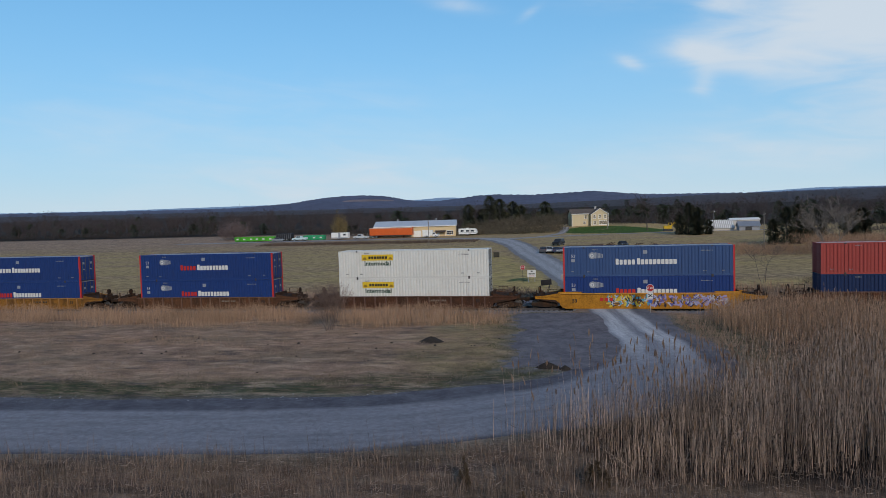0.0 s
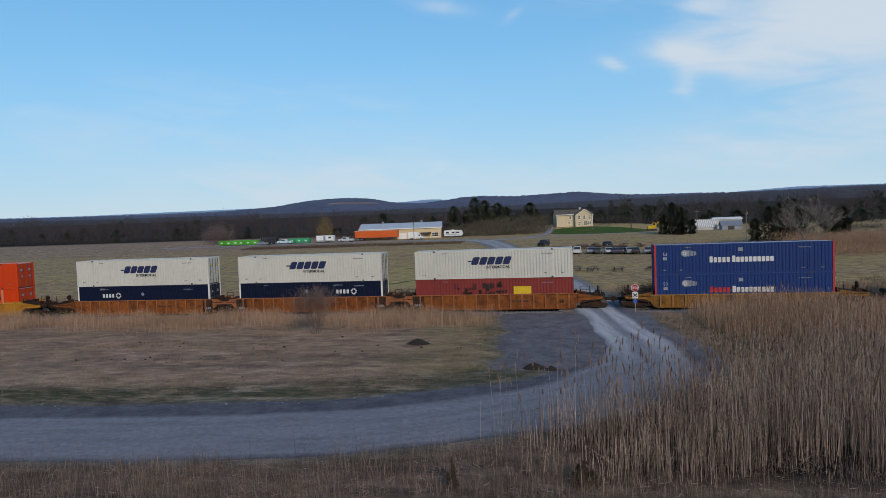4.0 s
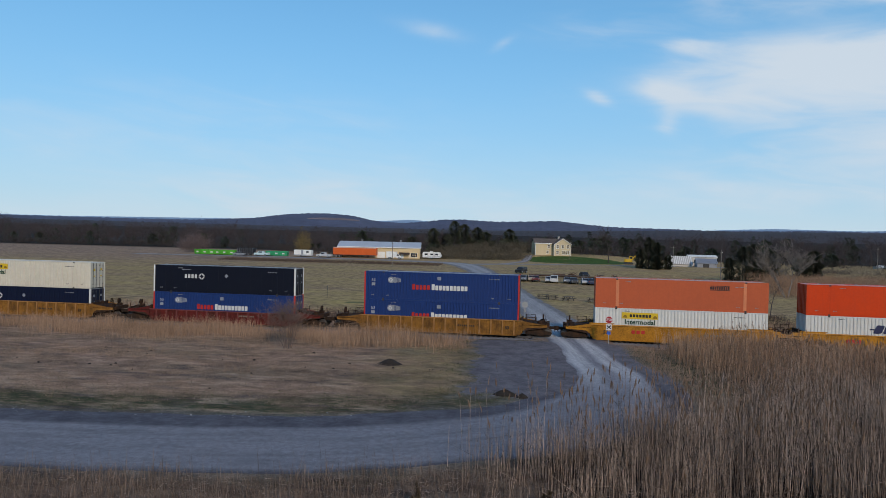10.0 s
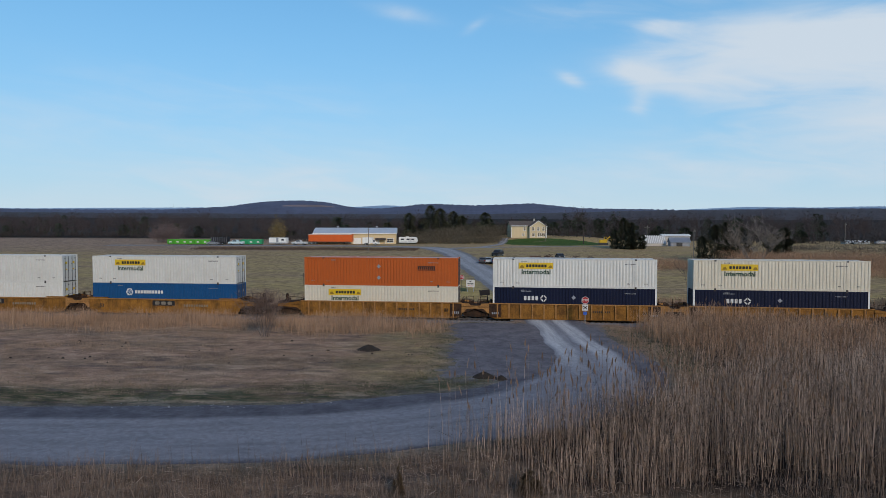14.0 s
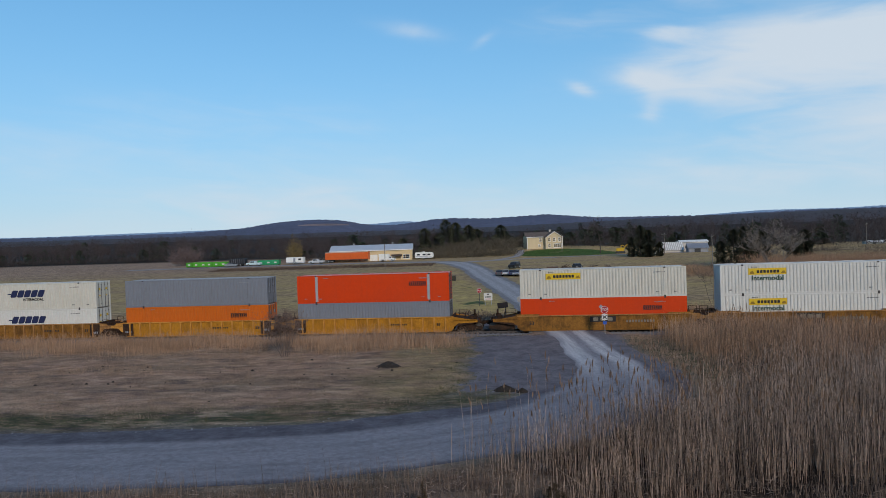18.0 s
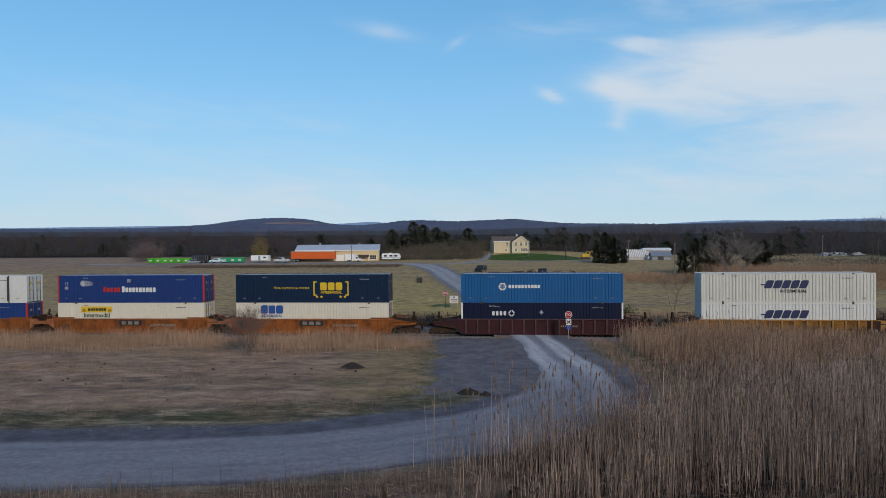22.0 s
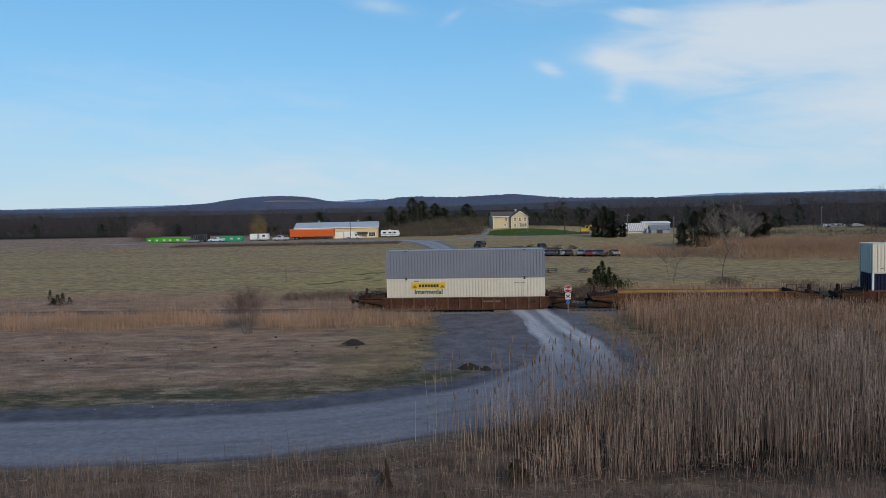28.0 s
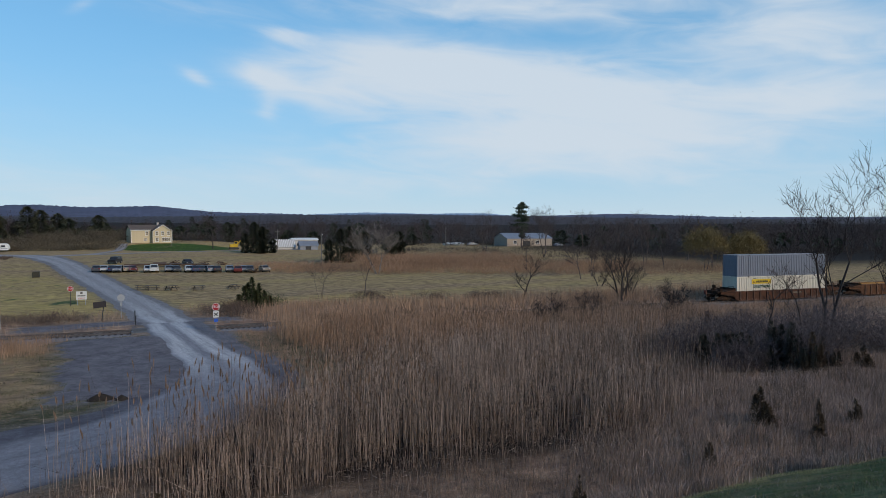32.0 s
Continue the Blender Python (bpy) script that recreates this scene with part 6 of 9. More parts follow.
    for x, yy in ((6.2, 181.0), (12.9, 179.2), (17.0, 177.6), (21.5, 152.2)):
        p = empty("scrap_pile", pose(x, yy, gz(x, yy)), label="dark heap of scrap timber and metal", category="scrap")
        rng2 = random.Random(int(x * 10))
        for k in range(9):
            a, b = rng2.uniform(-1.3, 1.3), rng2.uniform(-0.6, 0.6)
            part("beam", Mesh().box(-0.9, 0.9, -0.08, 0.08, -0.06, 0.06), rust, p, m=pose(a * 0.5, b, 0.12 + 0.09 * k, rng2.uniform(-12, 12), rng2.uniform(-22, 22), rng2.uniform(0, 180)))


def make_tables():
    wood = M("weathered_timber", (0.105, 0.085, 0.066), 0.9, grain=0.3, scale=10, stain=0.3, bump=0.4, each=0.2)
    built = None
    for x, y, r in ((0.6, 117.8, 5), (3.3, 116.2, 40), (7.3, 114.8, -12), (12.6, 114.6, 60), (-1.0, 119.0, 0)):
        m = pose(x, y, gz(x, y), 0, 0, r)
        if built:
            copy_thing(built, m)
            continue
        built = empty("picnic_table", m, label="weathered dark wooden picnic table in the field", category="table", group="picnic tables in the field")
        for k in range(4):
            part("top_board", Mesh().chamfer_box(-1.0, 1.0, -0.4 + 0.205 * k, -0.21 + 0.205 * k, 0.70, 0.75, 0.01), wood, built)
        for s in (-1, 1):
            part("bench_board", Mesh().chamfer_box(-1.0, 1.0, s * 0.72 - 0.14, s * 0.72 + 0.14, 0.41, 0.46, 0.01), wood, built)
            part("cross_beam", Mesh().box(s * 0.7 - 0.04, s * 0.7 + 0.04, -0.85, 0.85, 0.33, 0.41), wood, built)
            for q in (-1, 1):
                part("leg", Mesh().tube((s * 0.62, q * 0.72, 0.0), (s * 0.62, q * 0.22, 0.70), 0.06, n=4), wood, built)


def make_yard():
    # bright green open-top bins in a row, some teal ones further on
    green = M("bin_green", (0.075, 0.34, 0.03), 0.5, grain=0.08, stain=0.2, bump=0.05, each=0.12)
    teal = M("bin_teal", (0.03, 0.30, 0.13), 0.5, grain=0.08, stain=0.2, bump=0.05, each=0.12)

    def skip(mat, label):
        b = empty("roll_off_bin", label=label, category="bin", group="waste bins in the yard")
        part("shell", Mesh().rings([[(-1.3, -1.2, 0.15), (1.3, -1.2, 0.15), (1.3, 1.2, 0.15), (-1.3, 1.2, 0.15)], [(-1.42, -1.2, 1.75), (1.42, -1.2, 1.75), (1.42, 1.2, 1.75), (-1.42, 1.2, 1.75)]]), mat, b)
        part("rim", Mesh().box(-1.48, 1.48, -1.27, -1.2, 1.65, 1.8).box(-1.48, 1.48, 1.2, 1.27, 1.65, 1.8), mat, b)
        for k in range(4):
            x = -1.05 + 0.7 * k
            part("side_rib", Mesh().rings([[(x - 0.05, -1.28, 0.2), (x + 0.05, -1.28, 0.2), (x + 0.05, -1.2, 0.2), (x - 0.05, -1.2, 0.2)], [(x * 1.06 - 0.05, -1.28, 1.65), (x * 1.06 + 0.05, -1.28, 1.65), (x * 1.06 + 0.05, -1.2, 1.65), (x * 1.06 - 0.05, -1.2, 1.65)]]), mat, b)
        part("plate", Mesh().box(-0.45, 0.45, -1.30, -1.285, 0.7, 1.2), SIGN_WHITE(), b, "white plate")
        for x in (-1.0, 1.0):
            for y in (-0.9, 0.9):
                part("runner", Mesh().box(x - 0.1, x + 0.1, y - 0.1, y + 0.1, 0, 0.16), DARKMETAL(), b)
        return b
    a = skip(green, "bright green steel waste bin with a white plate")
    for k in range(6):
        x, y = -129.6 + 2.62 * k, 238.2 + 0.2 * (k % 3)
        m = pose(x, y, gz(x, y), 0, 0, -4 + 3 * (k % 3))
        if k == 0:
            a.matrix_basis = m
        else:
            copy_thing(a, m)
    b = skip(teal, "teal green steel waste bin with a white plate")
    for k, x in enumerate((-102.6, -99.8, -97.2)):
        m = pose(x, 240.5, gz(x, 240.5), 0, 0, 3 * k)
        if k == 0:
            b.matrix_basis = m
        else:
            copy_thing(b, m)
    g = gz(-111, 238)
    t = empty("dump_trailer", pose(-110.9, 238, g), label="black high-sided dump trailer in the yard", category="trailer")
    blk = M("trailer_black", (0.018, 0.018, 0.022), 0.5)
    part("body", Mesh().chamfer_box(-3.1, 3.1, -1.25, 1.25, 0.75, 2.75, 0.05), blk, t)
    for k in range(8):
        part("side_post", Mesh().box(-2.95 + 0.82 * k, -2.83 + 0.82 * k, -1.31, -1.25, 0.8, 2.7), M("post_grey", (0.16, 0.16, 0.17), 0.5), t)
    for x in (-0.9, 0.2, 1.3):
        for s in (-1, 1):
            wheel_part(t, x, s * 1.05, 0.45, 0.45, 0.28)
    profile_vehicle("pickup", "pale blue-white pickup truck in the yard", "pickup", pose(-104.2, 236.6, gz(-104, 236.6), 0, 0, 180), PICKUP, 0.98, M("pickup_pale", (0.48, 0.60, 0.62), 0.35), [((1.42, 1.25), (0.88, 1.78)), ("side", -0.5, 1.1, (1.24, 1.7))], (-1.7, 1.75), 0.40, length=(-2.75, 2.7))
    profile_vehicle("pickup", "white service pickup truck in the yard", "pickup", pose(-81.0, 238.2, gz(-81, 238), 0, 0, 176), PICKUP, 0.98, M("car_paint_white", (0.66, 0.67, 0.68)), [((1.42, 1.25), (0.88, 1.78)), ("side", -0.5, 1.1, (1.24, 1.7))], (-1.7, 1.75), 0.40, length=(-2.75, 2.7))
    profile_vehicle("car", "low dark car beside the black trailer", "car", pose(-112.2, 235.0, gz(-112, 235), 0, 0, 5), SEDAN, 0.86, M("car_paint_silver", (0.36, 0.38, 0.41)), [((1.05, 1.0), (0.48, 1.40)), ("side", -1.25, 0.75, (1.0, 1.34))], (-1.35, 1.38), 0.31)
    g = gz(-89.5, 240)
    c = empty("cargo_trailer", pose(-89.5, 240, g), label="white enclosed cargo trailer in the yard", category="trailer")
    part("body", Mesh().chamfer_box(-3.3, 3.3, -1.15, 1.15, 0.5, 2.55, 0.07), WHITE(), c)
    part("stripe", Mesh().box(-3.2, 3.2, -1.165, -1.152, 0.62, 0.8), SIGN_GREY(), c)
    part("window", Mesh().box(1.4, 2.4, -1.17, -1.152, 1.5, 2.1), GLASS(), c)
    part("side_door", Mesh().box(-0.5, 0.3, -1.168, -1.152, 0.85, 2.4), SIGN_GREY(), c)
    for x in (-0.5, 0.45):
        for s in (-1, 1):
            wheel_part(c, x, s * 1.05, 0.36, 0.36, 0.24)
    part("tow_bar", Mesh().tube((3.3, 0, 0.5), (4.6, 0, 0.42), 0.06, n=6), DARKMETAL(), c)
    # box truck before the doors
    g = gz(-55, 240)
    b = empty("box_truck", pose(-55.2, 240, g), label="small white box truck parked before the barn", category="truck")
    part("cargo_box", Mesh().chamfer_box(-2.8, 0.8, -1.1, 1.1, 0.75, 2.75, 0.04), WHITE(), b)
    part("cab", Mesh().rings([[(0.9, y, 0.45), (2.7, y, 0.45), (2.75, y, 1.05), (2.2, y * 0.96, 1.2), (1.7, y * 0.88, 1.95), (0.9, y * 0.88, 1.98)] for y in (1.0, -1.0)]), WHITE(), b)
    part("windscreen", Mesh().rings([[(2.22, -0.85, 1.24), (2.22, 0.85, 1.24), (1.76, 0.78, 1.9), (1.76, -0.78, 1.9)], [(2.16, -0.85, 1.24), (2.16, 0.85, 1.24), (1.70, 0.78, 1.9), (1.70, -0.78, 1.9)]]), GLASS(), b)
    part("side_window", Mesh().box(1.1, 1.75, -0.975, -0.92, 1.25, 1.8), GLASS(), b)
    for x in (-1.7, 1.95):
        for s in (-1, 1):
            wheel_part(b, x, s * 0.95, 0.4, 0.4, 0.25)
    # touring caravan
    g = gz(-43, 251)
    c = empty("caravan", pose(-43.1, 250, g), label="white touring caravan with dark windows", category="caravan")
    part("body", Mesh().prism([(-3.5, 0.55), (3.0, 0.55), (3.4, 1.1), (3.0, 2.35), (2.3, 2.6), (-3.3, 2.6), (-3.5, 2.2)], -1.15, 1.15), WHITE(), c)
    for x in (-2.7, -0.6, 1.2):
        part("window", Mesh().chamfer_box(x, x + 1.1, -1.175, -1.152, 1.45, 2.05, 0.03), GLASS(), c)
    part("door", Mesh().box(0.6, 1.15, -1.172, -1.152, 0.7, 2.2), M("caravan_grey", (0.5, 0.5, 0.5), 0.5), c)
    part("stripe", Mesh().box(-3.4, 3.0, -1.165, -1.152, 1.0, 1.15), SIGN_GREY(), c)
    for s in (-1, 1):
        wheel_part(c, -0.3, s * 1.0, 0.34, 0.34, 0.22)
    part("tow_bar", Mesh().tube((-3.5, 0, 0.5), (-4.7, 0, 0.45), 0.06, n=6), DARKMETAL(), c)
    part("roof_unit", Mesh().chamfer_box(-0.9, 0.1, -0.4, 0.4, 2.6, 2.85, 0.06), WHITE(), c)
    part("prop_leg", Mesh().box(-4.5, -4.4, -0.05, 0.05, 0, 0.46), DARKMETAL(), c)
    # earth mover by the far trees
    g = gz(28, 250)
    e = empty("excavator", pose(27.8, 250, g), label="yellow excavator standing under the trees", category="excavator")
    yel = M("machine_yellow", (0.52, 0.33, 0.02), 0.5, stain=0.25)
    for s in (-1, 1):
        part("crawler_track", Mesh().prism([(-1.6, 0.15), (-1.35, 0), (1.35, 0), (1.6, 0.15), (1.6, 0.55), (1.35, 0.75), (-1.35, 0.75), (-1.6, 0.55)], s * 1.05 - 0.25, s * 1.05 + 0.25), DARKMETAL(), e)
    part("house_body", Mesh().chamfer_box(-1.5, 1.2, -1.1, 1.1, 0.85, 1.9, 0.08), yel, e)
    part("cab", Mesh().chamfer_box(0.1, 1.25, -1.1, -0.1, 1.9, 2.9, 0.08), yel, e)
    part("cab_window", Mesh().box(0.3, 1.1, -1.12, -1.10, 2.05, 2.75), GLASS(), e)
    part("boom", Mesh().tube((1.1, 0.2, 1.5), (2.3, 0.2, 3.1), 0.24, 0.18, n=6), yel, e)
    part("stick", Mesh().tube((2.3, 0.2, 3.1), (3.0, 0.2, 1.4), 0.18, 0.12, n=6), yel, e)
    part("bucket", Mesh().chamfer_box(2.6, 3.3, -0.2, 0.6, 0.7, 1.4, 0.1), DARKMETAL(), e)
    part("turntable", Mesh().tube((0, 0, 0.5), (0, 0, 0.86), 0.7, n=12), DARKMETAL(), e)


def gable_shed(name, label, x0, x1, y0, y1, z0, ze, zr, wall, roof, along='x', ribs=False, door=None):
    s = empty(name, label=label, category="shed")
    if along == 'x':
        ym = (y0 + y1) / 2
        part("wall", Mesh().box(x0, x1, y0, y0 + 0.12, z0, ze), wall, s)
        part("wall", Mesh().box(x0, x1, y1 - 0.12, y1, z0, ze), wall, s)
        for xa in (x0, x1 - 0.12):
            part("gable_wall", Mesh().rings([[(xa, y0 + 0.12, z0), (xa, y1 - 0.12, z0), (xa, y1 - 0.12, ze), (xa, ym, zr - 0.05), (xa, y0 + 0.12, ze)], [(xa + 0.12, y0 + 0.12, z0), (xa + 0.12, y1 - 0.12, z0), (xa + 0.12, y1 - 0.12, ze), (xa + 0.12, ym, zr - 0.05), (xa + 0.12, y0 + 0.12, ze)]]), wall, s)
        for ye in (y0 - 0.3, y1 + 0.3):
            part("roof", Mesh().rings([[(x0 - 0.3, ye, ze - 0.08), (x0 - 0.3, ym, zr), (x0 - 0.3, ym, zr + 0.1), (x0 - 0.3, ye, ze + 0.02)], [(x1 + 0.3, ye, ze - 0.08), (x1 + 0.3, ym, zr), (x1 + 0.3, ym, zr + 0.1), (x1 + 0.3, ye, ze + 0.02)]]), roof, s)
        if ribs:
            n = int((x1 - x0) / 0.62)
            for k in range(n + 1):
                x = x0 + k * (x1 - x0 - 0.2) / n
                part("roof_rib", Mesh().rings([[(x, y0 - 0.32, ze + 0.03), (x, ym, zr + 0.11), (x, ym, zr + 0.2), (x, y0 - 0.32, ze + 0.12)], [(x + 0.2, y0 - 0.32, ze + 0.03), (x + 0.2, ym, zr + 0.11), (x + 0.2, ym, zr + 0.2), (x + 0.2, y0 - 0.32, ze + 0.12)]]), ribs, s)
    else:
        xm = (x0 + x1) / 2
        for xa in (x0, x1 - 0.12):
            part("wall", Mesh().box(xa, xa + 0.12, y0, y1, z0, ze), wall, s)
        for ya in (y0, y1 - 0.12):
            part("gable_wall", Mesh().prism([(x0 + 0.12, z0), (x1 - 0.12, z0), (x1 - 0.12, ze), (xm, zr - 0.05), (x0 + 0.12, ze)], ya, ya + 0.12), wall, s)
        for xe in (x0 - 0.3, x1 + 0.3):
            part("roof", Mesh().rings([[(xe, y0 - 0.3, ze - 0.08), (xm, y0 - 0.3, zr), (xm, y0 - 0.3, zr + 0.1), (xe, y0 - 0.3, ze + 0.02)], [(xe, y1 + 0.3, ze - 0.08), (xm, y1 + 0.3, zr), (xm, y1 + 0.3, zr + 0.1), (xe, y1 + 0.3, ze + 0.02)]]), roof, s)
    if door:
        part("door", Mesh().box(door[0], door[1], y0 - 0.06, y0 - 0.005, z0, door[2]), DARKMETAL(), s)
    return s


def make_far_sheds():
    pale = M("shed_pale", (0.50, 0.47, 0.44), 0.6, grain=0.08, stain=0.15)
    white = WHITE()
    grey = M("shed_grey", (0.24, 0.25, 0.28), 0.6, grain=0.08, stain=0.15)
    tin = M("tin_blue_grey", (0.25, 0.275, 0.32), 0.4, 0.3, grain=0.06, stain=0.15)
    gable_shed("greenhouse", "low white-ribbed plastic greenhouse beside the sheds", 41.0, 48.7, 246, 252, 1.5, 2.6, 5.2, pale, M("plastic_film", (0.46, 0.44, 0.42), 0.4), 'x', WHITE())
    gable_shed("shed", "white flat-roofed metal shed behind the greenhouse", 48.6, 57.8, 250, 256, 1.5, 5.2, 5.75, pale, white)
    gable_shed("garage", "small blue-grey gabled garage with a tin roof", 49.6, 56.0, 242, 246.5, 1.4, 3.2, 4.7, grey, tin, 'x', None, (51.5, 53.5, 3.0))
    gable_shed("shed", "long low white shed at the far wood's edge", 119.3, 127.8, 272, 276, 1.6, 2.6, 3.2, WHITE(), WHITE(), 'x', None, (121, 122.2, 2.4))
    b = gable_shed("barn", "wide tan far barn with a blue-grey tin roof", 138.5, 160.5, 252, 264, 1.6, 5.2, 7.4, M("tan_siding", (0.33, 0.27, 0.22), 0.7, grain=0.08), tin, 'x', None, (146, 149.5, 4.2))
    framed_window(b, 152.5, 154, 3.0, 4.2, 252)
    framed_window(b, 141.5, 143, 3.0, 4.2, 252)
    for x, y, r in ((161.8, 249, 20), (130.0, 268, 0)):
        profile_vehicle("car", "pale car beside a far building", "car", pose(x, y, gz(x, y), 0, 0, r), SEDAN, 0.86, M("car_paint_silver", (0.36, 0.38, 0.41)), [((1.05, 1.0), (0.48, 1.40)), ("side", -1.25, 0.75, (1.0, 1.34))], (-1.35, 1.38), 0.31)


def post_sign(name, label, m, height, post, r=0.03, two=None):
    s = empty(name, m, label=label, category="sign")
    for x in (two or (0,)):
        part("post", Mesh().tube((x, 0, -0.3), (x, 0, height), r, n=8), post, s)
    return s


def octagon(r, y0, y1, z):
    return Mesh().prism([(r * math.cos(math.pi / 8 + k * math.pi / 4), z + r * math.sin(math.pi / 8 + k * math.pi / 4)) for k in range(8)], y0, y1)


def make_signs():
    red = M("stop_red", (0.33, 0.020, 0.026), 0.45, grain=0.05, stain=0.1, bump=0)
    x, y = 5.75, 66.6
    s = post_sign("stop_sign", "red octagonal stop sign over a crossing plate", pose(x, y, gz(x, y)), 2.7, GALV(), 0.035)
    fc = part("sign_plate", octagon(0.37, -0.052, -0.045, 2.36), SIGN_WHITE(), s)
    part("sign_face", octagon(0.335, -0.058, -0.053, 2.36), red, fc)
    words("lettering", "STOP", 0.29, 0, 2.36, SIGN_WHITE(), fc, -0.062)
    pl = part("crossing_plate", Mesh().box(-0.26, 0.26, -0.05, -0.043, 1.36, 1.95), SIGN_WHITE(), s, "white plate with a black cross")
    for a in (40, -40):
        part("cross_stroke", Mesh().box(-0.24, 0.24, -0.056, -0.051, -0.045, 0.045), SIGN_BLACK(), pl, m=pose(0, 0, 1.655, 0, a, 0))
    part("blue_plate", Mesh().box(-0.18, 0.18, -0.05, -0.043, 0.95, 1.25), M("plate_blue", (0.03, 0.10, 0.42), 0.45, bump=0), s, "small blue notice plate")
    x, y = -9.1, 97.9
    s = post_sign("stop_sign", "red octagonal stop sign on a dark post", pose(x, y, gz(x, y)), 2.6, DARKMETAL(), 0.04)
    fc = part("sign_plate", octagon(0.37, -0.06, -0.05, 2.2), SIGN_WHITE(), s)
    part("sign_face", octagon(0.335, -0.066, -0.061, 2.2), red, fc)
    words("lettering", "STOP", 0.285, 0, 2.2, SIGN_WHITE(), fc, -0.07)
    x, y = -7.9, 98.6
    s = post_sign("notice_board", "white notice board on two posts", pose(x, y, gz(x, y)), 1.75, GALV(), 0.04, (-0.45, 0.45))
    bd = part("board", Mesh().box(-0.62, 0.62, -0.08, -0.045, 0.72, 1.78), SIGN_WHITE(), s)
    part("text_bar", bars(-0.45, 0.45, 1.12, 1.3, (1,) * 8, y=-0.088), SIGN_BLACK(), bd)
    part("text_bar", bars(-0.4, 0.4, 0.86, 0.96, (1,) * 9, y=-0.088), SIGN_RED(), bd)
    part("emblem", Mesh().box(-0.14, 0.14, -0.088, -0.08, 1.48, 1.66), SIGN_BLACK(), bd)
    x, y = -4.6, 80.9
    s = empty("leaning_sign", pose(x, y, gz(x, y), 0, 7, 0), label="leaning dark sign seen from the back", category="sign")
    part("post", Mesh().box(-0.05, 0.05, -0.04, 0.04, -0.3, 1.75), DARKMETAL(), s)
    part("board", Mesh().box(-0.62, 0.62, -0.075, -0.042, 1.45, 2.1), M("board_dark", (0.035, 0.03, 0.03), 0.7), s, m=pose(0, 0, 0, 0, -13, 0))
    x, y = -2.75, 81.8
    s = post_sign("round_sign", "round grey sign seen from the back on a thin post", pose(x, y, gz(x, y)), 2.6, GALV(), 0.03)
    part("disc", Mesh().tube((0, -0.055, 2.35), (0, -0.042, 2.35), 0.38, n=20), GALV(), s)
    part("name_strip", Mesh().box(-0.12, 0.12, -0.05, -0.042, 1.5, 1.85), GALV(), s)
    x, y = -13.3, 77.7
    s = post_sign("marker_post", "thin white marker post with an orange top", pose(x, y, gz(x, y)), 1.5, SIGN_WHITE(), 0.045)
    part("cap", Mesh().tube((0, 0, 1.5), (0, 0, 1.95), 0.05, n=8), M("marker_orange", (0.5, 0.10, 0.02), 0.5), s)
    for x, y, h in ((-1.3, 76.6, 1.2), (-35.4, 106.0, 1.9), (-1.2, 74.2, 0.9)):
        s = empty("fence_post", pose(x, y, gz(x, y)), label="thin dark iron post standing alone", category="post", group="lone posts")
        part("shaft", Mesh().tube((0, 0, -0.3), (0, 0, h), 0.045, n=6), DARKMETAL(), s)
        part("post_cap", Mesh().tube((0, 0, h), (0, 0, h + 0.06), 0.06, 0.03, n=6), DARKMETAL(), s)
    for x, y, h, arm in ((-47.8, 205.0, 7.4, False), (41.3, 240.0, 7.2, True), (111.6, 255.0, 8.0, False), (40.7, 172.0, 8.2, False), (7.6, 262.0, 6.5, False)):
        s = empty("utility_pole", pose(x, y, gz(x, y)), label="tall thin grey wooden utility pole", category="pole", group="utility poles")
        part("shaft", Mesh().tube((0, 0, -0.5), (0, 0, h), 0.13, 0.09, n=8), M("pole_grey", (0.17, 0.155, 0.14), 0.9, grain=0.2, stain=0.2, bump=0.3), s)
        part("cross_arm", Mesh().box(-0.9 if arm else -0.3, 0.9 if arm else 0.3, -0.16, -0.08, h - 0.75, h - 0.62), M("pole_grey", (0.17, 0.155, 0.14)), s)
        part("insulator", Mesh().tube((0.24, -0.12, h - 0.62), (0.24, -0.12, h - 0.42), 0.05, n=6), WHITE(), s)
    x, y = -20.1, 153.3
    b = empty("waste_drum", pose(x, y, gz(x, y)), label="dark square waste bin in the field", category="bin")
    part("shell", Mesh().chamfer_box(-0.6, 0.6, -0.55, 0.55, 0, 1.05, 0.05), M("drum_dark", (0.045, 0.042, 0.032), 0.8, stain=0.3), b)
    part("lid", Mesh().chamfer_box(-0.64, 0.64, -0.6, 0.6, 1.05, 1.15, 0.04), M("drum_lid", (0.075, 0.062, 0.04), 0.8), b)


def heap(name, label, category, x, y, rx, ry, h, mat, seed, n=26):
    """A low heap with an uneven skin."""
    R = []
    for k in range(9):
        f = k / 8
        R.append([(x + rx * (1 - f) ** 0.75 * math.cos(a) * (1 + 0.16 * float(wob(math.cos(a) * 3, math.sin(a) * 3 + f * 4, 1.0, seed))), y + ry * (1 - f) ** 0.75 * math.sin(a) * (1 + 0.16 * float(wob(math.sin(a) * 3, math.cos(a) * 3 - f * 4, 1.0, seed + 1))), gz(x, y) - 0.1 + (h + 0.1) * f ** 0.9 * (1 + 0.12 * float(wob(math.cos(a) * 2 + f, math.sin(a) * 2, 2.0, seed)))) for a in [2 * math.pi * j / n for j in range(n)]])
    ob = part(name, Mesh().rings(R), mat)
    for p in ob.data.polygons:
        p.use_smooth = True
    return tagged(ob, label, category)


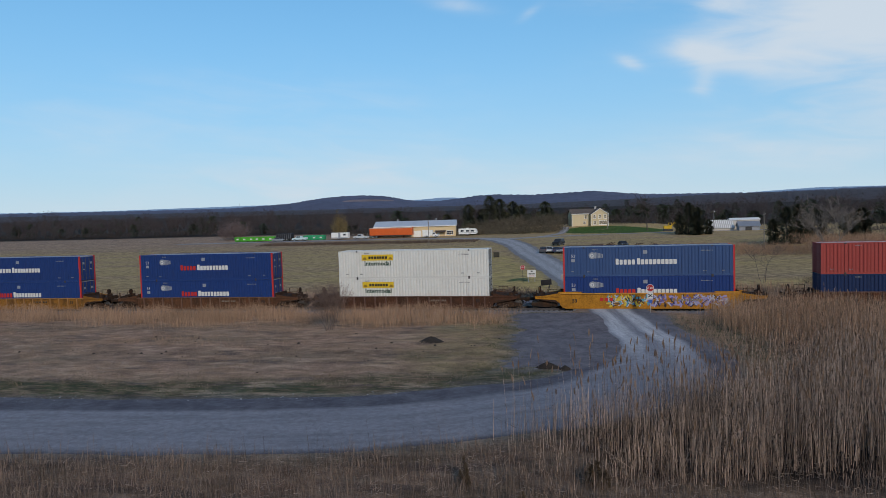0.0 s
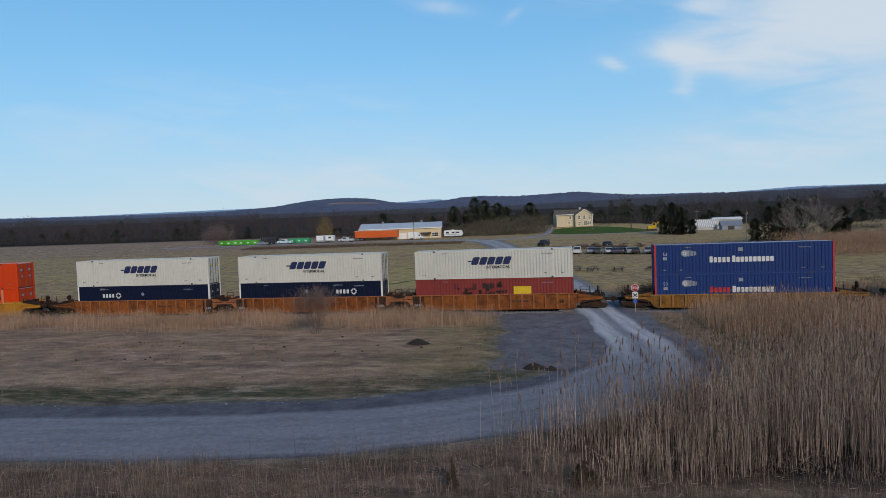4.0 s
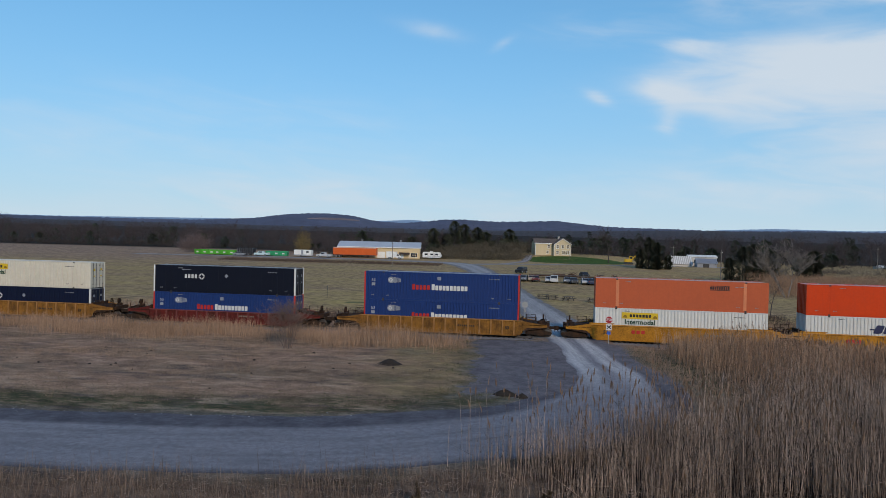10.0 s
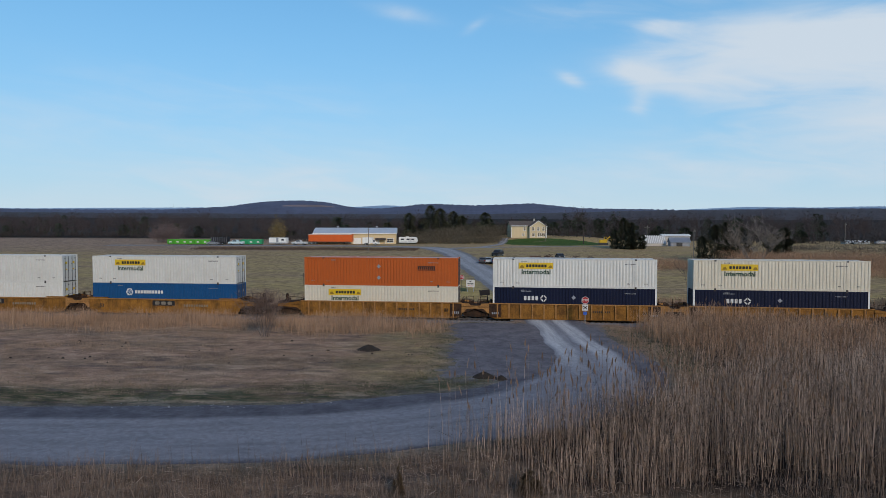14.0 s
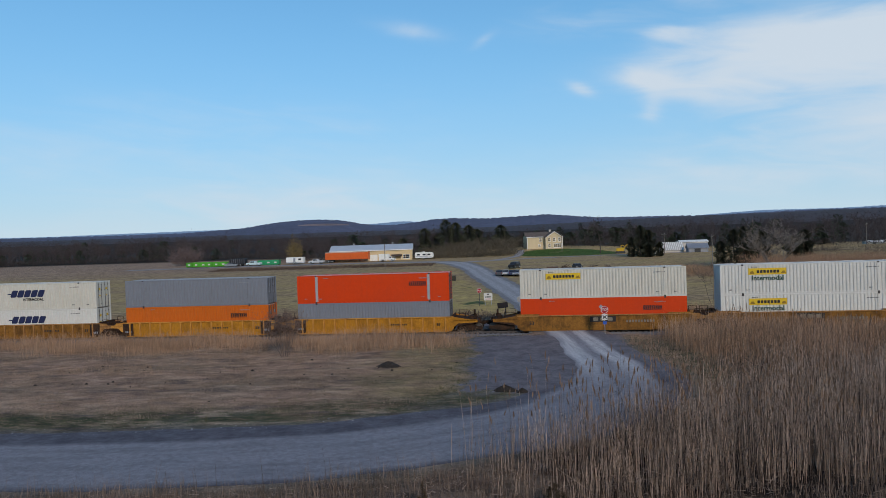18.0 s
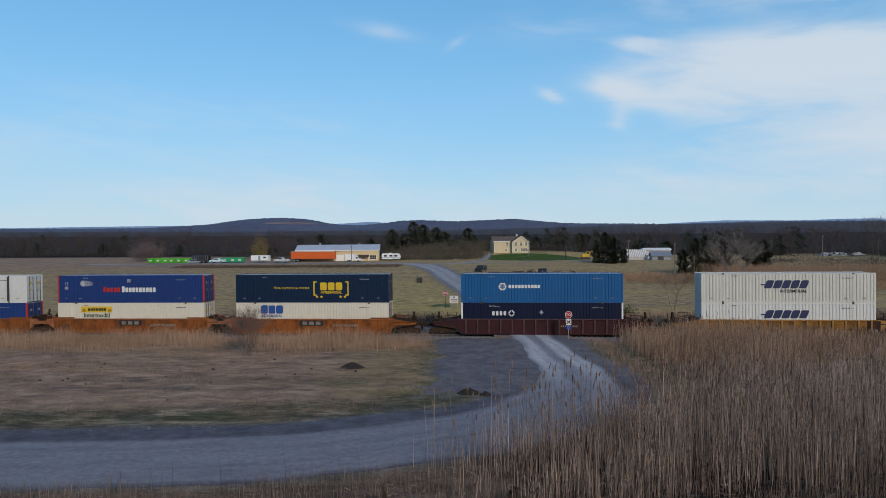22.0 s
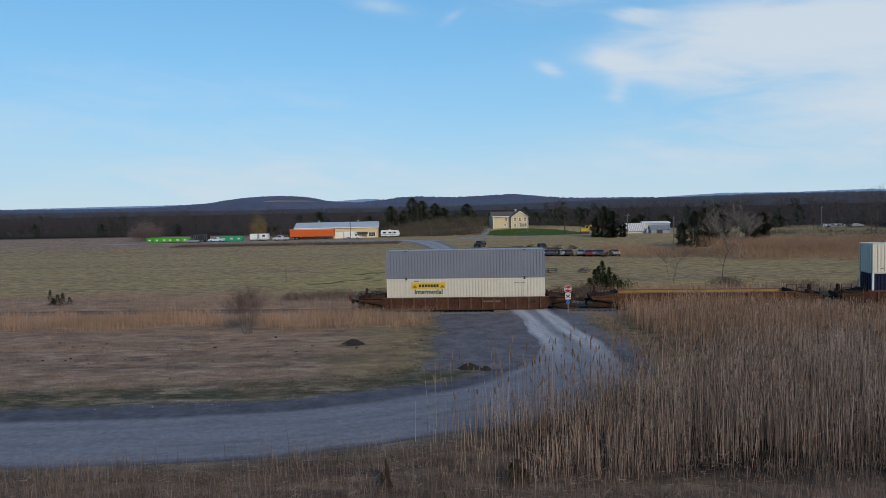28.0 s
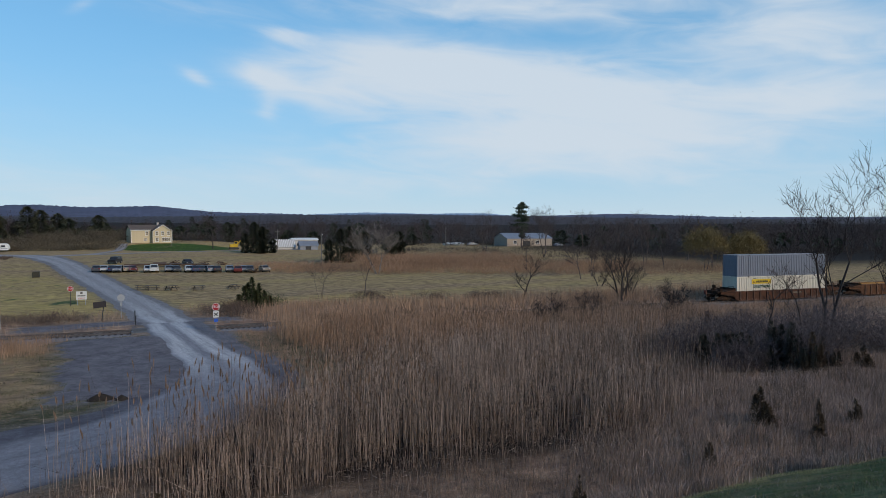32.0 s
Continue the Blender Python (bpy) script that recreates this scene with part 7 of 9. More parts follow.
make_barn()
make_house()
make_trailer()
make_parked_cars()
make_tables()
make_yard()
make_far_sheds()
make_signs()
EARTH = M("dark_earth", (0.030, 0.024, 0.020), 0.95, grain=0.4, scale=9, stain=0.3, bump=0.9)
heap("earth_mound", "low dark mound of bare earth in the grass", "mound", -12.3, 52.6, 1.15, 0.8, 0.42, EARTH, 2.0)
heap("earth_mound", "dark clump of earth and roots beside the gravel", "mound", -2.6, 44.0, 0.95, 0.5, 0.38, EARTH, 5.0)
heap("earth_mound", "small dark heap of earth beside the gravel", "mound", -1.5, 43.6, 0.5, 0.4, 0.28, EARTH, 7.0)


# ================= hills and woods in the distance =================
def make_hills():
    rng = np.random.default_rng(8)

    def ridge(name, label, dist, el, mat, rough, depth, step=0.12):
        az = np.arange(-75, 96, step)
        top = EYE + dist * np.tan(np.radians(el(az)))
        # tree tops give an uneven edge
        top = top + rough * (wob(az, az * 0, 9.0, 1.0) + 0.8 * wob(az, az * 0, 31.0, 2.0) + rng.uniform(-0.6, 0.6, len(az)))
        rows = []
        n = 14
        for k in range(n):
            f = k / (n - 1)
            d = dist - depth * (1 - f)
            z = -8 + (top + 8) * sstep(0, 1, f) ** 0.8
            if 0 < k < n - 1:
                z = z + rough * 1.3 * rng.uniform(-1, 1, len(az)) * (top > 0)
            rows.append(np.stack([d * np.sin(np.radians(az)), d * np.cos(np.radians(az)), z], -1))
        V = np.concatenate(rows)
        idx = np.arange(n * len(az)).reshape(n, len(az))
        F = np.stack([idx[:-1, :-1], idx[:-1, 1:], idx[1:, 1:], idx[1:, :-1]], -1).reshape(-1, 4)
        tagged(sheet(name, V, F, mat, False), label, "hills", kind="structure")
    # aerial haze is mixed into the colours of the two farther ridges
    woods = M("hill_woods_hazed", (0.088, 0.096, 0.150), 1.0, grain=0.25, scale=0.03, stain=0.3, stain_scale=0.004, bump=0, other=(0.058, 0.062, 0.096))
    far = M("hill_far_hazed", (0.27, 0.37, 0.50), 1.0, grain=0.08, scale=0.02, stain=0.15, stain_scale=0.002, bump=0, other=(0.21, 0.29, 0.41))
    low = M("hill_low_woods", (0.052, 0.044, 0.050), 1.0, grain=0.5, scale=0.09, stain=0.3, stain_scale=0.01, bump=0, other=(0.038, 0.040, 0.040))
    far_line = ((-75, 0.95), (-38, 1.0), (-33, 1.10), (-28, 1.17), (-25, 1.20), (-20, 1.1), (-14, 1.32), (-11.6, 1.47), (-10, 1.36), (-6, 1.1), (5, 0.95), (12, 1.03), (14, 1.13), (17, 1.25), (20, 1.19), (22, 1.15), (24.5, 1.20), (27, 1.20), (30, 0.95), (55, 0.8), (96, 0.8))
    hill_line = ((-75, 0.85), (-40, 0.95), (-33, 0.96), (-28.4, 1.02), (-26.3, 1.16), (-24.2, 1.29), (-22.95, 1.50), (-21.6, 1.68), (-19, 1.82), (-16.7, 1.70), (-15.4, 1.44), (-14.4, 1.25), (-12.5, 1.18), (-10.5, 1.30), (-9.3, 1.50), (-7.4, 1.58), (-4.6, 1.44), (-1.7, 1.52), (0.5, 1.62), (2.7, 1.38), (4.8, 1.20), (7.5, 1.14), (10, 1.10), (13, 1.02), (16, 1.06), (20, 1.12), (25, 1.06), (31.7, 0.98), (38, 1.16), (42, 1.02), (46.5, 0.85), (56, 0.83), (96, 0.8))
    rise_line = ((-75, 0.75), (-30, 0.72), (-5, 0.72), (3, 0.85), (10, 1.00), (16, 1.00), (22, 1.04), (28, 1.00), (34, 0.9), (44, 0.72), (96, 0.7))

    def line(pts):
        xs, es = zip(*pts)
        return lambda a: np.convolve(np.pad(np.interp(a, xs, es), 4, "edge"), np.ones(9) / 9, "valid")
    ridge("far_hills", "far hills on the horizon, tinted pale blue with haze", 4300, line(far_line), far, 1.0, 600)
    ridge("wooded_hills", "wooded hills behind the fields, tinted dark blue-grey with haze", 2600, line(hill_line), woods, 0.9, 900)
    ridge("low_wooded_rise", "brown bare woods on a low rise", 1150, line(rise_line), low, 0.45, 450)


make_hills()


def cleared_field():
    """A pale clearing lying on the flank of the wooded hill."""
    az, f = np.linspace(-20.2, -15.9, 30), np.linspace(0, 1, 6)
    V = []
    for b in f:
        for a in az:
            u = (a + 18.05) / 2.2
            el = 1.30 + 0.17 * b * math.sqrt(max(0.0, 1 - u * u)) - 0.03 * u
            V.append((1690 * math.sin(radians(a)), 1690 * math.cos(radians(a)), EYE + 1690 * math.tan(radians(el))))
    idx = np.arange(180).reshape(6, 30)
    F = np.stack([idx[:-1, :-1], idx[:-1, 1:], idx[1:, 1:], idx[1:, :-1]], -1).reshape(-1, 4)
    m = M("hill_clearing", (0.135, 0.122, 0.150), 1.0, grain=0.2, scale=0.03, stain=0.4, stain_scale=0.012, bump=0, other=(0.11, 0.105, 0.13))
    tagged(sheet("hill_clearing", V, F, m), "pale cleared slope on the wooded hill", "hills", kind="structure")


cleared_field()


class Tris:
    """Collects triangles in numpy blocks for one large mesh."""

    def __init__(self):
        self.v, self.f, self.n = [], [], 0

    def add(self, V, F):
        self.v.append(np.asarray(V, np.float32))
        self.f.append(np.asarray(F, np.int32) + self.n)
        self.n += len(V)

    def make(self, name, mat):
        return sheet(name, np.concatenate(self.v), np.concatenate(self.f), mat)


def twig_block(rng, c, size, n, length, width, up=0.6):
    """n thin triangles round the points c (k, 3): start, direction mostly upward and outward."""
    k = len(c)
    i = rng.integers(0, k, n)
    p = c[i] + rng.normal(0, 1, (n, 3)) * np.asarray(size)
    d = rng.normal(0, 1, (n, 3))
    d[:, 2] = np.abs(d[:, 2]) * up + 0.15
    d /= np.linalg.norm(d, axis=1)[:, None]
    L = length * rng.uniform(0.5, 1.4, (n, 1))
    s = np.cross(d, rng.normal(0, 1, (n, 3)))
    s /= np.linalg.norm(s, axis=1)[:, None] + 1e-6
    w = width * rng.uniform(0.6, 1.4, (n, 1))
    V = np.stack([p - s * w / 2, p + s * w / 2, p + d * L], 1).reshape(-1, 3)
    return V, np.arange(3 * n).reshape(-1, 3)


def limb_block(a, b, r0, r1):
    """Three-sided tapered limbs from points a to b."""
    n = len(a)
    d = b - a
    d = d / (np.linalg.norm(d, axis=1)[:, None] + 1e-9)
    ref = np.where(np.abs(d[:, 2:3]) > 0.9, np.array([[1.0, 0, 0]]), np.array([[0, 0, 1.0]]))
    u = np.cross(d, ref)
    u /= np.linalg.norm(u, axis=1)[:, None]
    w = np.cross(d, u)
    V = []
    for c, r in ((a, r0), (b, r1)):
        for k in range(3):
            q = 2 * math.pi * k / 3
            V.append(c + (u * math.cos(q) + w * math.sin(q)) * np.asarray(r).reshape(-1, 1))
    V = np.stack(V, 1).reshape(-1, 3)
    base = (np.arange(n) * 6)[:, None]
    F = np.concatenate([base + np.array(t) for t in ((0, 1, 4), (0, 4, 3), (1, 2, 5), (1, 5, 4), (2, 0, 3), (2, 3, 5))], 0)
    return V, F


def wood_tree(T, rng, x, y, h, spread, twigs=170, width=0.11):
    """A bare far tree: trunk, limbs and a haze of twigs."""
    z = gz(x, y)
    base = np.array([x, y, z - 0.3])
    topp = base + np.array([rng.normal(0, 0.4), rng.normal(0, 0.4), h * 0.62])
    T.add(*limb_block(base[None], topp[None], [h * 0.016], [h * 0.009]))
    n = 11
    f = rng.uniform(0.35, 1.0, n)[:, None]
    a = base + (topp - base) * f
    ang = rng.uniform(0, 2 * math.pi, n)
    out = np.stack([np.cos(ang), np.sin(ang), rng.uniform(0.8, 2.2, n)], 1)
    b = a + out * spread * rng.uniform(0.45, 0.85, (n, 1))
    b[:, 2] = np.minimum(b[:, 2], z + h * rng.uniform(0.70, 0.90, n))
    T.add(*limb_block(a, b, np.full(n, h * 0.005), np.full(n, h * 0.002)))
    c = np.concatenate([a + (b - a) * q for q in (0.4, 0.6, 0.8, 1.0)])
    T.add(*twig_block(rng, c, (spread * 0.26, spread * 0.26, h * 0.07), int(twigs * 2.1), h * 0.06, width * 0.95, 1.1))


def conifer_block(T, rng, x, y, h, r, n=260, z=None, bare=0.12, droop=0.25, width=0.30, round_=False):
    """Needle sprays round an unseen trunk; round_: a full, uneven crown in place of a spire."""
    z = gz(x, y) if z is None else z
    if round_:
        t = rng.uniform(bare, 1.0, n)
        u = (t - bare) / (1 - bare)
        prof = np.sqrt(np.maximum(0, 1 - (2 * u ** 0.85 - 0.9) ** 2 * 0.82)) * (u < 0.985)
    else:
        t = rng.uniform(bare, 1.0, n) ** 0.85
        prof = (1 - t) ** 0.75
    ang = rng.uniform(0, 2 * math.pi, n)
    rad = r * prof * np.sqrt(rng.uniform(0.10, 1.0, n)) * (0.78 + 0.22 * np.sin(t * 17 + x) + 0.20 * np.sin(ang * 3 + t * 9 + x))
    p = np.stack([x + rad * np.cos(ang), y + rad * np.sin(ang), z + t * h], 1)
    d = np.stack([np.cos(ang), np.sin(ang), rng.uniform(-droop, 0.5, n)], 1)
    s = np.stack([-np.sin(ang), np.cos(ang), rng.uniform(-0.6, 0.6, n)], 1)
    L = (r * 0.26) * rng.uniform(0.5, 1.3, (n, 1))
    w = width * r * 0.5 * rng.uniform(0.5, 1.2, (n, 1))
    V = np.stack([p - s * w, p + s * w, p + d * L + np.array([0, 0, 0.05]), p - d * L * 0.5 + np.array([0, 0, 1]) * w], 1).reshape(-1, 3)
    base = (np.arange(n) * 4)[:, None]
    T.add(V, np.concatenate([base + np.array(q) for q in ((0, 1, 2), (0, 3, 1), (0, 2, 3))], 0))


BARK = lambda: M("bare_bark", (0.064, 0.051, 0.052), 0.95, grain=0.15, scale=3, stain=0.2, bump=0.0, island=0.08)
NEEDLE = lambda: M("dark_needles", (0.046, 0.062, 0.038), 0.9, grain=0.15, scale=3, stain=0.2, bump=0, island=0.15)


def make_woods():
    rng = np.random.default_rng(21)
    T, G, B, Bt = Tris(), Tris(), Tris(), Tris()
    n = 0

    def edge(x):
        """Where the woods begin behind the field."""
        return 338 - 60 * float(sstep(-150, -90, x)) + 8 * float(sstep(-60, -30, x)) + 14 * float(sstep(10, 40, x)) - 25 * float(sstep(60, 95, x)) - 95 * float(sstep(150, 190, x))
    for row, (dy, dens) in enumerate(((0, 1.0), (9, 0.9), (20, 0.85), (34, 0.8), (54, 0.7), (80, 0.6), (115, 0.6))):
        x = -420.0
        while x < 520:
            x += rng.uniform(4.0, 8.5) * (1 + 0.04 * row)
            y = edge(x) + dy + rng.uniform(-4, 4)
            if abs(x - 0) < 16 and y < 296:
                continue
            h = rng.uniform(7.2, 12.4) * (0.72 if row == 0 else 1.0) * (1 + 0.05 * row) + 1.5 * float(wob(x, 0, 0.03, 2))
            h *= 1 + 0.12 * float(sstep(-110, -210, x))
            if -35 < x < 20:
                h *= 0.82
            T_ = T
            if rng.random() < (0.48 if -60 < x < 70 else 0.16):
                conifer_block(G, rng, x, y, h * rng.uniform(0.6, 0.9), rng.uniform(2.4, 4.2), 330, None, 0.05, 0.2, 0.17, True)
                a = np.array([[x, y, gz(x, y) - 0.3]])
                G.add(*limb_block(a, a + [0, 0, h * 0.6], [0.2], [0.08]))
            else:
                wood_tree(T_, rng, x, y, h, h * rng.uniform(0.28, 0.40), 150 if row < 4 else 110, 0.16 + 0.02 * row)
            n += 1
    # brush along the foot of the woods and on the rough slope between barn and house
    c = []
    for k in range(1500):
        x = rng.uniform(-420, 420)
        y = edge(x) - rng.uniform(0, 9)
        c.append((x, y, gz(x, y) + rng.uniform(0.2, 2.2)))
    c = np.array(c)
    B.add(*twig_block(rng, c, (2.4, 1.6, 0.7), 40000, 1.3, 0.17, 1.2))
    # olive-brown brush over the knoll between barn and house
    c = []
    for k in range(520):
        x, y = rng.uniform(-47, -9), rng.uniform(252, 288)
        c.append((x, y, gz(x, y) + rng.uniform(0.1, 1.0) * (1.0 + 2.6 * float(sstep(254, 276, y)))))
    K = Tris()
    K.add(*twig_block(rng, np.array(c), (1.3, 1.2, 0.6), 34000, 1.0, 0.085, 1.2))
    tagged(K.make("knoll_brush", M("brush_olive", (0.098, 0.080, 0.056), 0.95, grain=0.2, scale=1, stain=0.35, stain_scale=0.12, bump=0, island=0.35, other=(0.060, 0.055, 0.034))), "tangled olive-brown brush over the knoll", "brush", kind="stuff")
    # russet scrub strips at the field's right edge
    c = []
    for k in range(420):
        f = rng.random()
        x = 21 + 110 * f
        y = 158 - 46 * f ** 0.8 + rng.uniform(-5, 26) * (0.5 + f)
        c.append((x, y, gz(x, y) + rng.uniform(0.0, 0.9)))
    for k in range(260):
        x, y = rng.uniform(48, 92), rng.uniform(150, 172)
        c.append((x, y, gz(x, y) + rng.uniform(0.2, 2.4)))
    d = []
    for k in range(420):
        x, y = rng.uniform(55, 200), rng.uniform(150, 235)
        if y > 130 + 0.25 * x:
            d.append((x, y, gz(x, y) + rng.uniform(0.0, 1.1)))
    B.add(*twig_block(rng, np.array(d), (2.4, 2.0, 0.4), 24000, 0.9, 0.06, 1.8))
    Bt.add(*twig_block(rng, np.array(c), (2.4, 2.0, 0.4), 66000, 1.0, 0.05, 2.4))
    tagged(T.make("bare_woods", BARK()), "leafless grey-brown woods behind the fields", "woods", kind="stuff")
    tagged(G.make("evergreen_woods", NEEDLE()), "dark green pines among the bare woods", "woods", kind="stuff")
    tagged(B.make("brushwood", M("brush_brown", (0.052, 0.043, 0.040), 0.95, grain=0.15, scale=2, stain=0.2, bump=0, island=0.12)), "grey-brown brush along the foot of the woods", "brush", kind="stuff")
    tagged(Bt.make("russet_scrub", M("scrub_russet", (0.300, 0.185, 0.118), 0.95, grain=0.25, scale=0.5, stain=0.3, stain_scale=0.05, bump=0, island=0.22, other=(0.240, 0.150, 0.100))), "russet dry scrub along the field's edge", "scrub", kind="stuff")


make_woods()


# ================= single trees and bushes =================
def bare_tree(name, label, x, y, h, seed, stems=1, spread=0.32, mat=None, twig=1.0, levels=4, lean=0.1, thick=0.016, rmin=0.011, low=0.46, fan=0.55):
    """A leafless tree grown limb by limb: trunk, limbs and twigs."""
    rng = np.random.default_rng(seed)
    z = gz(x, y)
    root = empty(name, pose(x, y, z), label=label, category="tree")
    T = [Tris(), Tris(), Tris()]

    def grow(p, d, L, r, lev):
        nseg = 3 if lev < 2 else 2
        q = p
        for s in range(nseg):
            d2 = d + rng.normal(0, 0.12 + 0.04 * lev, 3)
            d2[2] += 0.10
            d2 /= np.linalg.norm(d2)
            e = q + d2 * L / nseg
            r2 = r * (1 - 0.22)
            if lev == levels:
                o = np.cross(d2, rng.normal(0, 1, 3))
                o *= max(r, rmin) * 0.85 / (np.linalg.norm(o) + 1e-9)
                T[2].add(np.stack([q - o, q + o, e + d2 * L * 0.3]), np.array([[0, 1, 2]]))
            else:
                T[0 if lev == 0 else (1 if lev < 3 else 2)].add(*limb_block(q[None], e[None], [max(r, rmin)], [max(r2, rmin * 0.8)]))
            q, d, r = e, d2, r2
            if lev < levels and (lev > 0 or s > 0 or low < 0.4):
                for k in range(1 if lev == 0 else int(rng.integers(1, 3))):
                    a = rng.uniform(0, 2 * math.pi)
                    side = np.array([math.cos(a), math.sin(a), rng.uniform(0.1, 0.5)])
                    grow(q, d * 0.55 + side * (fan + spread), L * rng.uniform(0.42, 0.62), r * 0.58, lev + 1)
        if lev < levels:
            for k in range(2 if lev == 0 else int(rng.integers(1, 3))):
                a = rng.uniform(0, 2 * math.pi)
                side = np.array([math.cos(a), math.sin(a), 0.4])
                grow(q, d * 0.8 + side * (0.35 + spread * 0.5), L * rng.uniform(0.5, 0.72), r * 0.72, lev + 1)
    for k in range(stems):
        a = 2 * math.pi * k / max(1, stems) + seed
        o = np.array([math.cos(a), math.sin(a), 0]) * (0.25 if stems > 1 else 0.0)
        d = np.array([math.cos(a) * lean * (2 if stems > 1 else 1), math.sin(a) * lean, 1.0])
        grow(np.array([0, 0, -0.25]) + o, d / np.linalg.norm(d), h * low, h * thick / math.sqrt(stems), 0)
    for t, nm in zip(T, ("trunk", "limb_work", "crown")):
        if t.v:
            V = np.concatenate(t.v)
            ob = sheet(nm, V, np.concatenate(t.f), mat or BARK())
            ob.parent = root
            if nm != 'trunk':
                tagged(ob, kind='stuff')
    return root


def evergreen(name, label, x, y, h, r, seed, n=900, mat=None, bare=0.02, width=0.22, category="tree"):
    rng = np.random.default_rng(seed)
    root = empty(name, pose(x, y, gz(x, y)), label=label, category=category)
    T = Tris()
    if category == "sapling":
        for q in range(6):
            a, d = rng.uniform(0, 2 * math.pi), r * 0.55 * (q > 0) * rng.uniform(0.4, 1.0)
            conifer_block(T, rng, d * math.cos(a), d * math.sin(a), h * (1.0 if q == 0 else rng.uniform(0.35, 0.8)), r * (0.55 if q == 0 else 0.5), n // 3, 0.0, 0.04, -0.3, width * 2.2)
    else:
        conifer_block(T, rng, 0, 0, h, r, int(n * 1.7), 0.0, bare, 0.15, width * 0.75, h > 3)
    ob = T.make("crown", mat or NEEDLE())
    ob.parent = root
    t = Tris()
    t.add(*limb_block(np.array([[0, 0, -0.3]]), np.array([[0, 0, h * 0.85]]), [h * 0.02], [0.02]))
    ob = t.make("trunk", BARK())
    ob.parent = root
    return root


def thicket(name, label, x, y, rx, ry, h, n, seed, mat, w=0.03, length=0.9):
    rng = np.random.default_rng(seed)
    root = empty(name, pose(x, y, gz(x, y)), label=label, category="bush")
    T = Tris()
    k = max(12, n // 40)
    a, q = rng.uniform(0, 2 * math.pi, k), np.sqrt(rng.uniform(0, 1, k))
    base = np.stack([rx * 0.55 * q * np.cos(a), ry * 0.55 * q * np.sin(a), np.full(k, -0.1)], 1)
    top = base * [1.8, 1.8, 1] + np.stack([rng.normal(0, 0.2 * rx, k), rng.normal(0, 0.2 * ry, k), h * rng.uniform(0.5, 0.9, k) * (1.15 - 0.6 * q ** 2)], 1)
    T.add(*limb_block(base, top, np.full(k, 0.022), np.full(k, 0.008)))
    ob = tagged(T.make("brushwood", mat), kind="stuff")
    ob.parent = root
    T2 = Tris()
    c = np.concatenate([base + (top - base) * f for f in (0.35, 0.55, 0.75, 0.95)])
    T2.add(*twig_block(rng, c, (rx * 0.12, ry * 0.12, h * 0.08), n, length, w, 1.0))
    ob = tagged(T2.make("crown", mat), kind="stuff")
    ob.parent = root
    return root


